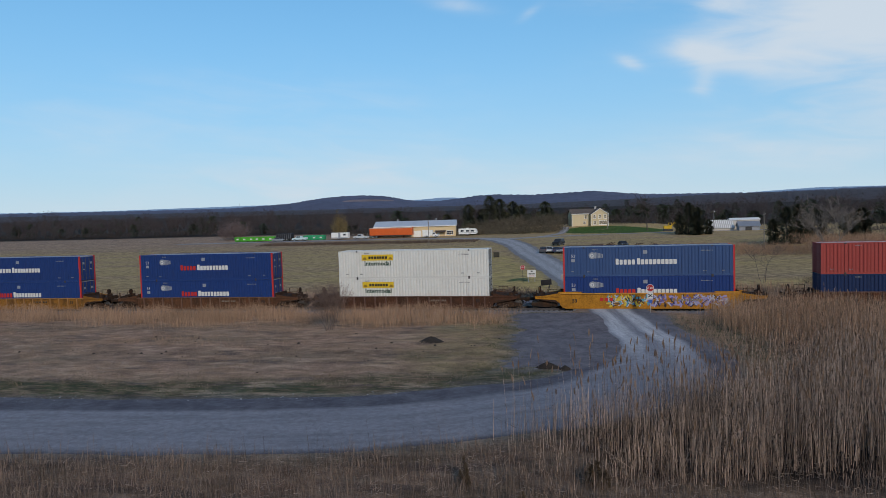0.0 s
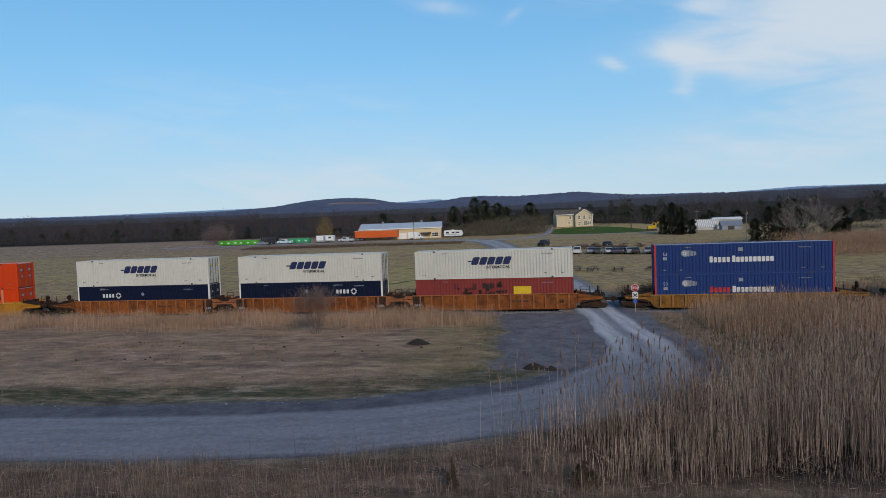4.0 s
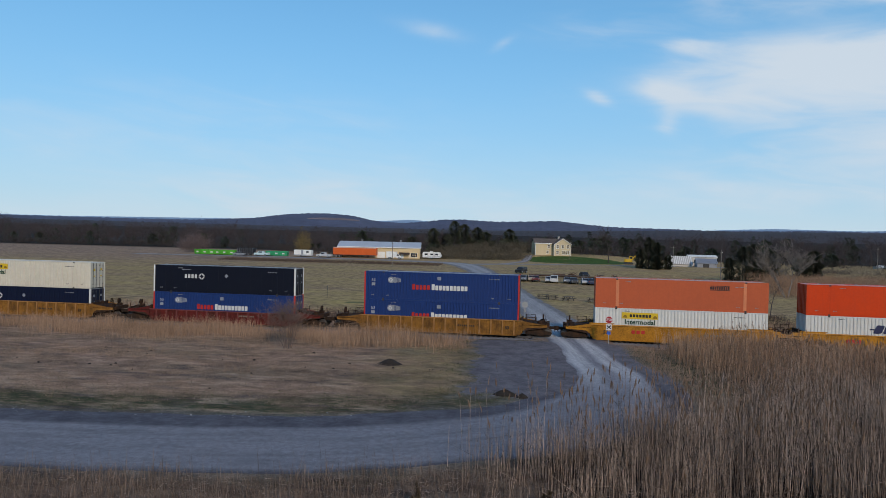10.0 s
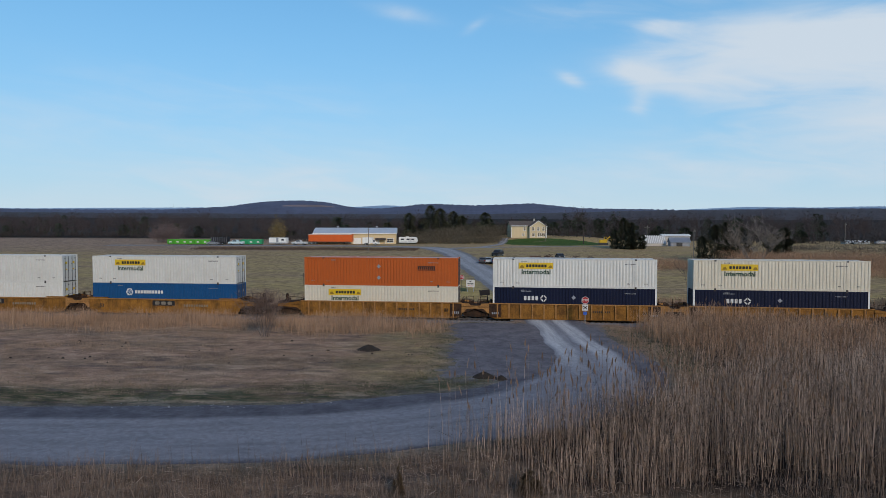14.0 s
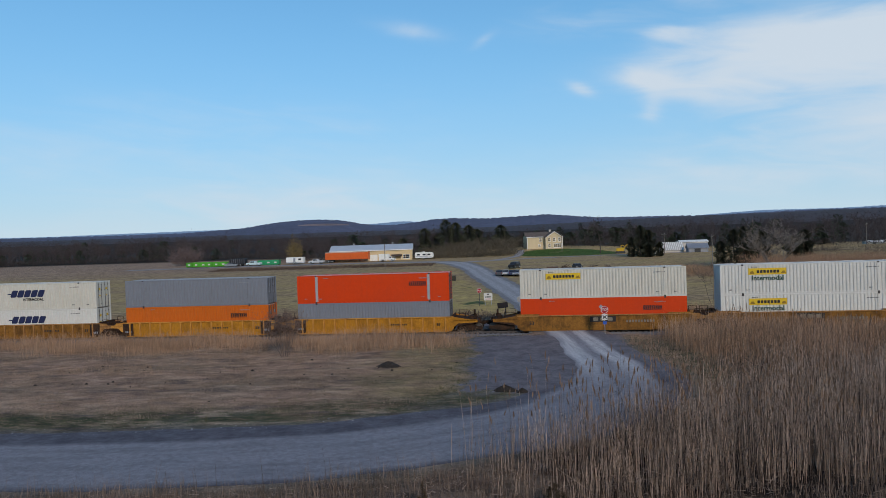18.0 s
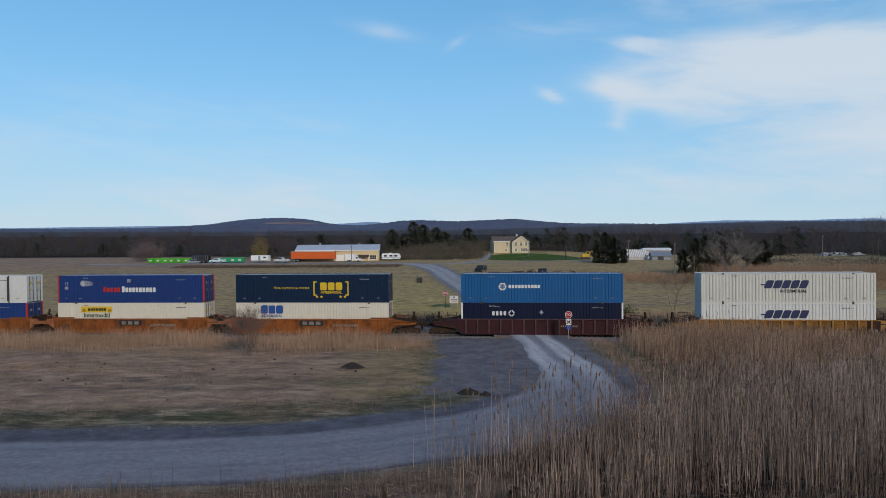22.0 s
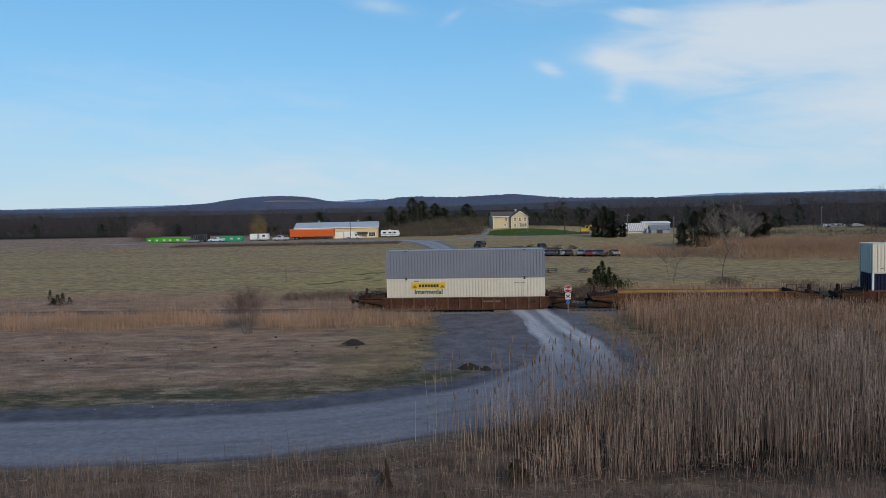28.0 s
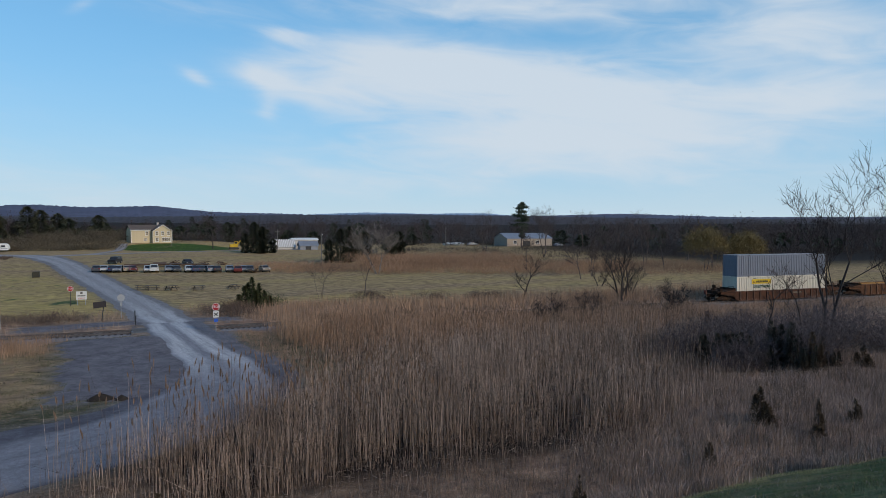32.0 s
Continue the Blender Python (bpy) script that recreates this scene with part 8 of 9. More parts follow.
def make_trees():
    grey = M("twig_grey", (0.135, 0.112, 0.100), 0.95, grain=0.25, scale=3, stain=0.2, bump=0, island=0.3)
    dark = M("twig_dark", (0.080, 0.064, 0.062), 0.95, grain=0.25, scale=3, stain=0.2, bump=0, island=0.35)
    black = M("bark_blackish", (0.042, 0.034, 0.032), 0.95, grain=0.3, scale=3, stain=0.25, bump=0, island=0.3)
    brown = M("twig_brown", (0.150, 0.105, 0.075), 0.95, grain=0.25, scale=3, stain=0.2, bump=0, island=0.3)
    cedar = M("cedar_green", (0.066, 0.078, 0.032), 0.9, grain=0.25, scale=3, stain=0.2, bump=0, island=0.4)
    olive = M("cedar_dull", (0.105, 0.080, 0.056), 0.9, grain=0.25, scale=3, stain=0.2, bump=0, island=0.4)
    # near the track
    twr = M("twig_russet", (0.165, 0.118, 0.100), 0.95, grain=0.2, bump=0, island=0.3)
    bare_tree("bare_bush", "leafless grey-brown bush in the tall dry grass", -22.7, 57.4, 5.0, 3, 11, 0.22, twr, levels=4, lean=0.15, thick=0.024, rmin=0.006, low=0.42)
    d = empty("dark_bush", pose(-54.6, 78.0, gz(-54.6, 78.0)), label="small ragged dark cedar bush beyond the track", category="bush")
    T = Tris()
    rng = np.random.default_rng(4)
    for dx, dy, h, r in ((-1.1, 0, 1.9, 0.55), (-0.3, 0.2, 1.3, 0.6), (0.5, 0, 1.5, 0.6), (1.3, 0.1, 1.0, 0.5), (-0.6, -0.2, 0.9, 0.7)):
        conifer_block(T, rng, dx, dy, h, r, 170, -0.05, 0.0, -0.2, 0.16)
    ob = tagged(T.make("crown", M("cedar_dark", (0.050, 0.042, 0.030), 0.9, grain=0.2, bump=0, island=0.4)), kind="stuff")
    ob.parent = d
    for dx, h in ((-1.1, 1.4), (0.5, 1.1)):
        part("trunk", Mesh().tube((dx * 0.5, 0, -0.2), (dx, 0, h), 0.06, 0.02, n=5), BARK(), d)
    c = empty("cedar", pose(11.7, 86.2, gz(11.7, 86.2)), label="ragged green cedar with several pointed leaders beyond the track", category="tree")
    rng = np.random.default_rng(5)
    T = Tris()
    for dx, dy, h, r in ((0, 0, 4.0, 1.0), (-0.9, 0.2, 2.9, 0.9), (0.8, -0.1, 3.2, 0.9), (1.5, 0.3, 2.3, 0.8), (-1.6, -0.2, 1.9, 0.8), (0.3, -0.6, 2.4, 1.1), (2.2, 0.0, 1.6, 0.7), (-0.4, 0.5, 3.3, 0.8)):
        conifer_block(T, rng, dx, dy, h, r, 620, -0.1, 0.0, -0.2, 0.13)
    ob = tagged(T.make("crown", cedar), kind="stuff")
    ob.parent = c
    for dx, h in ((0, 3.4), (-0.9, 2.3), (0.8, 2.6), (1.5, 1.8)):
        part("trunk", Mesh().tube((dx * 0.4, 0, -0.3), (dx, 0, h), 0.09, 0.02, n=5), BARK(), c)
    thicket("green_bush", "spreading green bush beside the cedar", 13.9, 86.6, 1.9, 1.2, 2.3, 1600, 6, cedar, 0.06, 0.3)
    thicket("bare_bush", "low grey bramble before the cedar", 9.2, 84.2, 2.0, 1.2, 1.7, 1500, 7, brown, 0.03, 0.5)
    for i, (x, y, h, st) in enumerate(((48.8, 84.0, 9.6, 1), (59.2, 75.4, 13.0, 4), (35.8, 56.0, 5.0, 3), (41.0, 57.5, 5.4, 2), (52.5, 58.0, 5.8, 3), (67.0, 83.0, 6.5, 2), (47.5, 47.5, 3.4, 2), (71.5, 97.0, 6.0, 2))):
        bare_tree("bare_tree", "small leafless tree in the dry scrub", x, y, h, 30 + i, st, 0.45, black, levels=4, lean=0.2, thick=0.030 if st > 1 else 0.02, rmin=0.012, low=0.36)
    bare_tree("bare_tree", "slim leafless tree with an ivy-clad trunk in the field", 30.2, 99.7, 7.0, 81, 1, 0.22, BARK(), levels=3, lean=0.05, thick=0.014, rmin=0.010)
    bare_tree("bare_tree", "pair of slim leafless stems in the field", 22.6, 96.0, 6.6, 84, 3, 0.20, dark, levels=3, lean=0.08, thick=0.010, rmin=0.008)
    bare_tree("bare_tree", "wide leafless grey tree at the field's edge", 45.6, 141, 11.5, 51, 4, 0.5, M("twig_pale", (0.190, 0.165, 0.150), 0.95, grain=0.2, bump=0, island=0.25), levels=4, lean=0.20, thick=0.022, rmin=0.030)
    bare_tree("bare_tree", "tall leafless tree rising over the thicket", 61.2, 46.2, 23.0, 62, 2, 0.12, black, levels=4, lean=0.05, thick=0.0125, rmin=0.018, low=0.32, fan=0.26)
    bare_tree("bare_tree", "crooked leafless tree leaning out of the thicket", 55.6, 44.6, 12.0, 67, 1, 0.15, black, levels=3, lean=0.10, thick=0.0115, rmin=0.018, low=0.32, fan=0.35)
    bare_tree("bare_tree", "low spreading leafless tree at the thicket's edge", 53.3, 46.5, 10.0, 68, 1, 0.30, black, levels=3, lean=0.12, thick=0.014, rmin=0.016, low=0.36, fan=0.5)
    bare_tree("bare_tree", "tall leafless tree beside the thicket", 63.6, 40.6, 27.0, 65, 2, 0.12, black, levels=4, lean=0.04, thick=0.0115, rmin=0.018, low=0.30, fan=0.34)
    bare_tree("bare_tree", "slim leafless tree behind the lawn", 21.3, 256, 15.2, 71, 1, 0.20, M("bark_far", (0.060, 0.048, 0.045), 0.95, grain=0.15, bump=0), levels=4, rmin=0.030, lean=0.04, fan=0.4)
    for i, (x, y, h) in enumerate(((96, 128, 9), (104, 136, 10.5), (113, 128, 9.5), (122, 146, 11), (88, 150, 9), (131, 131, 10), (150, 160, 12), (142, 138, 9), (165, 150, 11), (118, 190, 13), (128, 205, 14), (147, 210, 14), (160, 200, 13), (109, 215, 12), (172, 180, 12), (185, 165, 11), (78, 112, 6.5), (85, 118, 7.0))):
        bare_tree("bare_tree", "leafless grey tree among the scrub at the wood's edge", x, y, h * 1.22, 100 + i, 1 + i % 2, 0.34, dark, levels=4, thick=0.018, rmin=0.026)["group"] = "bare trees at the wood's edge"
    # evergreens round the sheds
    for i, (x, y, h, r) in enumerate(((28.6, 226, 6.2, 1.7), (31.2, 225, 10.0, 2.0), (34.0, 226, 8.4, 1.9), (37.0, 224, 4.6, 1.5), (33.2, 222, 4.2, 2.2), (43.6, 176, 6.2, 1.6), (46.4, 175, 9.0, 1.9), (49.6, 178, 9.6, 2.0), (52.6, 184, 7.4, 2.0), (60.0, 198, 7.5, 2.2), (67.0, 196, 6.0, 2.2), (73, 204, 7.5, 2.4))):
        evergreen("evergreen_tree", "dense dark evergreen tree near the sheds", x, y, h, r, 200 + i, 1500, M("yew_needles", (0.058, 0.064, 0.044), 0.9, grain=0.15, bump=0, island=0.2), 0.0, 0.15)["group"] = "evergreens near the sheds"
    # taller pines on the knoll between barn and house
    for i, (x, h) in enumerate(((-58.8, 8.0), (-50.1, 11.6), (-44.5, 9.0), (-40.2, 14.0), (-36.5, 12.4), (-31.2, 10.8), (-27.0, 8.6), (-17.2, 9.8))):
        evergreen("pine_tree", "tall dark pine on the knoll behind the barn", x, 288 + 3 * (i % 3), h, 2.4 + 0.09 * h, 240 + i, 800, M("pine_needles", (0.085, 0.092, 0.058), 0.9, grain=0.15, bump=0, island=0.2), 0.0, 0.15)["group"] = "pines on the knoll"
    # the lone tall pine with layered boughs
    x, y, h = 138.3, 240.0, 17.8
    p = empty("pine_tree", pose(x, y, gz(x, y)), label="tall lone pine with layered dark boughs", category="tree")
    t = Tris()
    t.add(*limb_block(np.array([[0, 0, -0.3]]), np.array([[0.3, 0, h]]), [0.34], [0.05]))
    ob = t.make("trunk", BARK())
    ob.parent = p
    rng = np.random.default_rng(77)
    for k, (zz, rr) in enumerate(((4.5, 1.6), (6.8, 2.6), (9.0, 3.6), (10.6, 2.6), (12.4, 3.1), (14.0, 2.2), (15.6, 2.5), (17.2, 1.5))):
        t = Tris()
        for q in range(4):
            a, d = rng.uniform(0, 2 * math.pi), rr * rng.uniform(0.25, 0.7)
            c = np.array([[d * math.cos(a), d * math.sin(a), zz + rng.normal(0, 0.35) + 0.15 * d]])
            t.add(*twig_block(rng, c, (rr * 0.30, rr * 0.30, 0.26), 190, 0.7, 0.24, 0.8))
            t.add(*limb_block(np.array([[0.0, 0.0, zz - 0.3]]), c, [0.08], [0.03]))
        ob = t.make("bough", NEEDLE())
        ob.parent = p
    # willows with yellow young shoots
    yel = M("willow_shoots", (0.185, 0.138, 0.056), 0.9, grain=0.2, scale=2, stain=0.2, bump=0, island=0.3)
    for i, (x, y, h, r) in enumerate(((120.0, 122, 9.6, 4.8), (129.5, 119, 8.4, 4.0))):
        w = bare_tree("willow", "leafless willow with yellow-green drooping shoots", x, y, h * 0.92, 300 + i, 2, 0.5, BARK(), levels=3, lean=0.2)
        rng = np.random.default_rng(310 + i)
        n = 260
        a, q = rng.uniform(0, 2 * math.pi, n), np.sqrt(rng.uniform(0, 1, n)) * r
        zt = h * (0.50 + 0.46 * np.sqrt(np.maximum(0, 1 - (q / r) ** 2)) * (0.8 + 0.25 * np.sin(a * 3)))
        c = np.stack([q * np.cos(a), q * np.sin(a), zt], 1)
        t = Tris()
        V, F = twig_block(rng, c, (0.5, 0.5, 0.9), 4200, 1.5, 0.09, 1.0)
        V = V.reshape(-1, 3, 3)
        V[:, 2, 2] -= 2 * (V[:, 2, 2] - V[:, 0, 2]) * (rng.random(len(V)) < 0.7)
        t.add(V.reshape(-1, 3), F)
        ob = tagged(t.make("hanging_crown", yel), kind="stuff")
        ob.parent = w
    # golden tree in the left woods
    thicket("golden_tree", "small tree with golden young leaves in the woods", -98, 262, 3.4, 3.0, 11.0, 1700, 330, M("gold_leaf", (0.19, 0.140, 0.060), 0.9, grain=0.2, bump=0, island=0.3), 0.20, 0.6)
    thicket("bare_bush", "wide rounded thicket of pinkish-brown bare bushes before the woods", -140, 254, 7.5, 4.0, 9.0, 4200, 331, M("twig_pink", (0.150, 0.112, 0.108), 0.95, grain=0.2, bump=0, island=0.15), 0.12, 0.9)
    # low dark junipers within the thicket
    for i, (x, y, h, r) in enumerate(((38.0, 38.0, 2.5, 1.6), (39.6, 36.6, 3.3, 1.5), (40.4, 35.0, 2.2, 1.6), (41.8, 34.4, 3.0, 1.4), (41.0, 32.6, 2.3, 0.8), (44.2, 37.6, 3.3, 1.9), (44.6, 33.6, 1.5, 0.9))):
        T = Tris()
        rng = np.random.default_rng(520 + i)
        j = empty("juniper", pose(x, y, gz(x, y)), label="low dense blackish-green juniper within the bramble thicket", category="bush", group="junipers in the thicket")
        for q in range(9):
            a, d = rng.uniform(0, 2 * math.pi), r * rng.uniform(0.1, 0.95)
            conifer_block(T, rng, d * math.cos(a), d * math.sin(a), h * rng.uniform(0.45, 1.0), r * 0.46, 300, -0.05, 0.0, -0.2, 0.12)
        ob = tagged(T.make("crown", M("juniper_dark", (0.050, 0.050, 0.042), 0.9, grain=0.2, bump=0, island=0.4)), kind="stuff")
        ob.parent = j
        part("trunk", Mesh().tube((0, 0, -0.2), (0.1, 0, h * 0.6), 0.08, 0.03, n=5), BARK(), j)
    # the dark thicket and little cedars in the rough grass on the right
    for i, (x, y, rx, ry, h) in enumerate(((40.2, 35.8, 3.6, 1.8, 2.5), (38.5, 36.0, 2.4, 1.4, 1.8), (43.5, 34.6, 2.6, 1.5, 2.2), (43, 40.5, 4.5, 2.6, 2.8), (48.5, 38, 5.0, 3.0, 3.2), (54, 41, 5.0, 3.2, 3.0), (37.5, 40.5, 3.5, 2.2, 2.4), (60, 45, 6.0, 3.5, 2.6), (50, 46, 5.5, 3.2, 2.6), (44, 43, 4.5, 3.0, 2.4), (66, 41, 6, 4, 2.4), (58, 36, 5, 3, 1.8))):
        thicket("bramble_thicket", "dark leafless bramble thicket in the rough grass", x, y, rx, ry, h * (1.0 + 0.6 * ((i * 7) % 5) / 4), 3600, 400 + i, M("bramble_grey", (0.092, 0.078, 0.082), 0.95, grain=0.2, bump=0, island=0.4), 0.024, 0.7)["group"] = "bramble thickets"
    for i, (x, y, h, r) in enumerate(((28.2, 24.9, 1.9, 0.75), (29.2, 22.4, 1.75, 0.55), (33.2, 23.4, 1.2, 0.42), (42.5, 33.2, 2.6, 0.9), (44.8, 34.2, 2.0, 0.8), (47.5, 33.0, 1.4, 0.8), (12.0, 17.2, 1.2, 0.32), (21.5, 21.5, 1.0, 0.35), (-4.6, 24.4, 1.05, 0.30), (0.2, 25.2, 0.8, 0.55), (-2.2, 21.8, 0.9, 0.35))):
        evergreen("cedar_sapling", "small dark brown-green cedar in the dry grass", x, y, h * 1.08, r * 1.25, 500 + i, 900 if h > 1.6 else 500, olive, 0.0, 0.065, "sapling")["group"] = "cedar saplings"


make_trees()


# ================= reeds and grasses =================
def stalks(rng, x, y, h, r, lean=0.10, taper=0.45):
    """Three-sided bending stems with two spans each."""
    n = len(x)
    z = ground_z(x, y) - 0.05
    p0 = np.stack([x, y, z], 1)
    a = rng.uniform(0, 2 * math.pi, n)
    k = np.abs(rng.normal(0, lean, n)) * h
    mid = p0 + np.stack([np.cos(a) * k * 0.35, np.sin(a) * k * 0.35, h * 0.55], 1)
    top = p0 + np.stack([np.cos(a) * k, np.sin(a) * k, h], 1)
    V = []
    for c, q in ((p0, 1.0), (mid, 0.8), (top, taper)):
        for j in range(3):
            g = 2 * math.pi * j / 3
            V.append(c + np.array([math.cos(g), math.sin(g), 0.0]) * np.asarray(r).reshape(-1, 1) * q)
    V = np.stack(V, 1).reshape(-1, 3)
    base = (np.arange(n) * 9)[:, None]
    F = np.concatenate([base + b + np.array(t) for b in (0, 3) for t in ((0, 1, 4), (0, 4, 3), (1, 2, 5), (1, 5, 4), (2, 0, 3), (2, 3, 5))], 0)
    return V, F, mid, top


def blades(rng, x, y, h, w, lean=0.3, flat=False):
    """Flat bent grass blades of three triangles, or of one where they are short or far."""
    n = len(x)
    z = ground_z(x, y) - 0.03
    p = np.stack([x, y, z], 1)
    a = rng.uniform(0, 2 * math.pi, n)
    b = rng.uniform(0, 2 * math.pi, n)
    s = np.stack([np.cos(a), np.sin(a), np.zeros(n)], 1) * (np.asarray(w) / 2).reshape(-1, 1)
    k = np.abs(rng.normal(0, lean, n)) * h
    mid = p + np.stack([np.cos(b) * k * 0.35, np.sin(b) * k * 0.35, h * 0.6], 1)
    top = p + np.stack([np.cos(b) * k, np.sin(b) * k, h], 1)
    if flat:
        return np.stack([p - s, p + s, top], 1).reshape(-1, 3), np.arange(n * 3).reshape(n, 3)
    V = np.stack([p - s, p + s, mid + s * 0.8, mid - s * 0.8, top], 1).reshape(-1, 3)
    base = (np.arange(n) * 5)[:, None]
    F = np.concatenate([base + np.array(q) for q in ((0, 1, 2), (0, 2, 3), (3, 2, 4))], 0)
    return V, F


def scatter(rng, n, x0, x1, y0, y1, keep):
    x, y = rng.uniform(x0, x1, n), rng.uniform(y0, y1, n)
    k = rng.random(n) < keep(x, y)
    return x[k], y[k]


def road_side(x, y):
    """Positive on the reed side (to the right of the road as it runs to the crossing)."""
    yy = np.clip(y, 29, 72)
    xr = np.interp(yy, [29.0, 31.0, 34.7, 39.2, 45.5, 52, 58, 64, 72], [-5.0, -3.2, 0.8, 5.4, 9.8, 10.6, 9.6, 9.2, 9.0])
    return x - xr


def make_reeds():
    rng = np.random.default_rng(40)
    T, P, Lf = Tris(), Tris(), Tris()

    def zone(x, y):
        left = sstep(0.0, 7.0, road_side(x, y) + 1.2 * wob(x, y, 0.4, 7)) * (y >= 33.5) + sstep(-4.0, 2.0, x + 1.2 * wob(x, y, 0.5, 3)) * (y < 33.5) * sstep(-0.4, 0.6, road_distance(x, y))
        front = sstep(24.0, 27.2, y + 1.2 * wob(x, y, 0.5, 1) - 2.4 * sstep(2, 10, x))
        right = 1 - sstep(-6, 6, x - (26 + (y - 28) * 0.95) + 3.5 * wob(x, y, 0.25, 2))
        back = 1 - sstep(63.5, 66.5, y)
        patch = 0.50 + 0.50 * sstep(-0.45, 0.1, wob(x, y, 0.55, 5) + 0.5 * wob(x, y, 1.7, 2))
        return np.clip(left * front * right * back * patch, 0, 1)
    x, y = scatter(rng, 108000, -6, 62, 23, 67, zone)
    n = len(x)
    h = (1.25 + 1.85 * rng.beta(1.7, 1.3, n)) * (0.86 + 0.14 * sstep(0, 9, x - 0.25 * (y - 28))) * (1 + 0.10 * sstep(50, 60, y) * sstep(24, 16, x)) * (1 - 0.30 * sstep(52, 62, y) * sstep(20, 32, x)) * (0.86 + 0.16 * wob(x, y, 0.3, 9)) * (0.72 + 0.28 * sstep(25, 29, y)) * (1 - 0.25 * sstep(18, 30, x) * sstep(44, 34, y))
    r = rng.uniform(0.0045, 0.0100, n) * (1 + 0.45 * sstep(35, 60, y)) * (1 + 0.35 * sstep(33, 28, y))
    h = h * np.where(y > 38, 0.42 + 0.58 * sstep(0.5, 8.0, road_side(x, y)), 1.0)
    # a few tall plumed stems before the yard
    xt, yt = rng.uniform(-3.4, 13, 680), rng.uniform(26.6, 37.0, 680)
    keep = (rng.random(680) < 0.35 + 0.65 * sstep(-3, 4, xt)) & (road_distance(xt, yt) > -0.2)
    xt, yt = xt[keep], yt[keep]
    x, y = np.concatenate([x, xt]), np.concatenate([y, yt])
    h = np.concatenate([h, rng.uniform(2.3, 4.3, len(xt))])
    r = np.concatenate([r, rng.uniform(0.006, 0.009, len(xt))])
    n0, n = n, len(x)
    V, F, mid, top = stalks(rng, x, y, h, r, 0.10)
    rear = rng.random(n) < sstep(43, 56, y)
    V9 = V.reshape(n, 9, 3)
    F1 = np.array([b + q for b in (0, 3) for t in ((0, 1, 4), (0, 4, 3), (1, 2, 5), (1, 5, 4), (2, 0, 3), (2, 3, 5)) for q in t]).reshape(-1, 3)
    R = Tris()
    for keep, where in ((~rear, T), (rear, R)):
        k = int(keep.sum())
        where.add(V9[keep].reshape(-1, 3), ((np.arange(k) * 9)[:, None, None] + F1[None]).reshape(-1, 3))
    # snapped stems leaning through the stand
    i = rng.integers(0, n, 2600)
    a, L = rng.uniform(0, 2 * math.pi, 2600), rng.uniform(0.5, 1.5, 2600)
    p = np.stack([x[i], y[i], ground_z(x[i], y[i]) + rng.uniform(0.05, 1.3, 2600)], 1)
    T.add(*limb_block(p, p + np.stack([np.cos(a) * L * 0.8, np.sin(a) * L * 0.8, L * rng.uniform(-0.3, 0.7, 2600)], 1), np.full(2600, 0.007), np.full(2600, 0.004)))
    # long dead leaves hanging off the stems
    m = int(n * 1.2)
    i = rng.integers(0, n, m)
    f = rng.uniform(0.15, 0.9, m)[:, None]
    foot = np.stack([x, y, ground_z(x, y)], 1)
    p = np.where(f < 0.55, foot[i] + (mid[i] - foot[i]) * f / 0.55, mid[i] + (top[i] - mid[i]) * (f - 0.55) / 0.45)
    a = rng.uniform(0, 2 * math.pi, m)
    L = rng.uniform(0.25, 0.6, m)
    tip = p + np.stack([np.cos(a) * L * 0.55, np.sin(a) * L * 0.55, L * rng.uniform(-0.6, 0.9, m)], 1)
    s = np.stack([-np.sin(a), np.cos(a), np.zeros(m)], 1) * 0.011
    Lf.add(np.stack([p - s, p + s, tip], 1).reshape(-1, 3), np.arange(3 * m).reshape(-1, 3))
    # feathery seed heads, more of them far back and on the tall stems
    k = np.where((rng.random(n) < 0.015 + 0.10 * sstep(42, 60, y)) | (np.arange(n) >= n0))[0]
    c = top[k]
    m = len(k)
    nod = rng.uniform(0, 2 * math.pi, m)
    L = rng.uniform(0.22, 0.50, m)
    bend = np.stack([np.cos(nod), np.sin(nod), np.zeros(m)], 1) * (L * rng.uniform(0.05, 0.35, m))[:, None]
    w = rng.uniform(0.018, 0.042, m)[:, None]
    for q in range(3):
        a = q * math.pi / 3 + rng.uniform(0, 0.6, m)
        s = np.stack([np.cos(a), np.sin(a), rng.uniform(-0.2, 0.2, m)], 1) * w
        lo = c + bend * 0.15 + np.stack([0 * L, 0 * L, L * 0.28], 1)
        hi = c + bend * 0.55 + np.stack([0 * L, 0 * L, L * 0.65], 1)
        tip = c + bend + np.stack([0 * L, 0 * L, L], 1)
        V = np.stack([c - [0, 0, 0.05], lo + s, hi + s * 0.75, tip, hi - s * 0.75, lo - s], 1).reshape(-1, 3)
        base = (np.arange(m) * 6)[:, None]
        P.add(V, np.concatenate([base + np.array(t) for t in ((0, 1, 5), (1, 2, 4), (1, 4, 5), (2, 3, 4))], 0))
    straw = M("reed_straw", (0.335, 0.256, 0.208), 0.85, grain=0.25, scale=2, stain=0.45, stain_scale=0.45, bump=0, island=0.9, other=(0.110, 0.083, 0.068))
    plume = M("reed_plume", (0.260, 0.182, 0.132), 0.95, grain=0.25, scale=3, stain=0.2, bump=0, island=0.5)
    # leaf colour darkened to stand in for the shade between the stems
    leafm = M("reed_leaf_shaded", (0.058, 0.043, 0.037), 0.85, grain=0.2, scale=2, stain=0.2, bump=0, island=0.5)
    reeds = tagged(T.make("reeds", straw), "dense stand of tall dry tan reeds", "reeds", kind="stuff")
    back = M("reed_russet", (0.375, 0.252, 0.176), 0.85, grain=0.25, scale=2, stain=0.35, stain_scale=0.3, bump=0, island=0.6, other=(0.20, 0.115, 0.070))
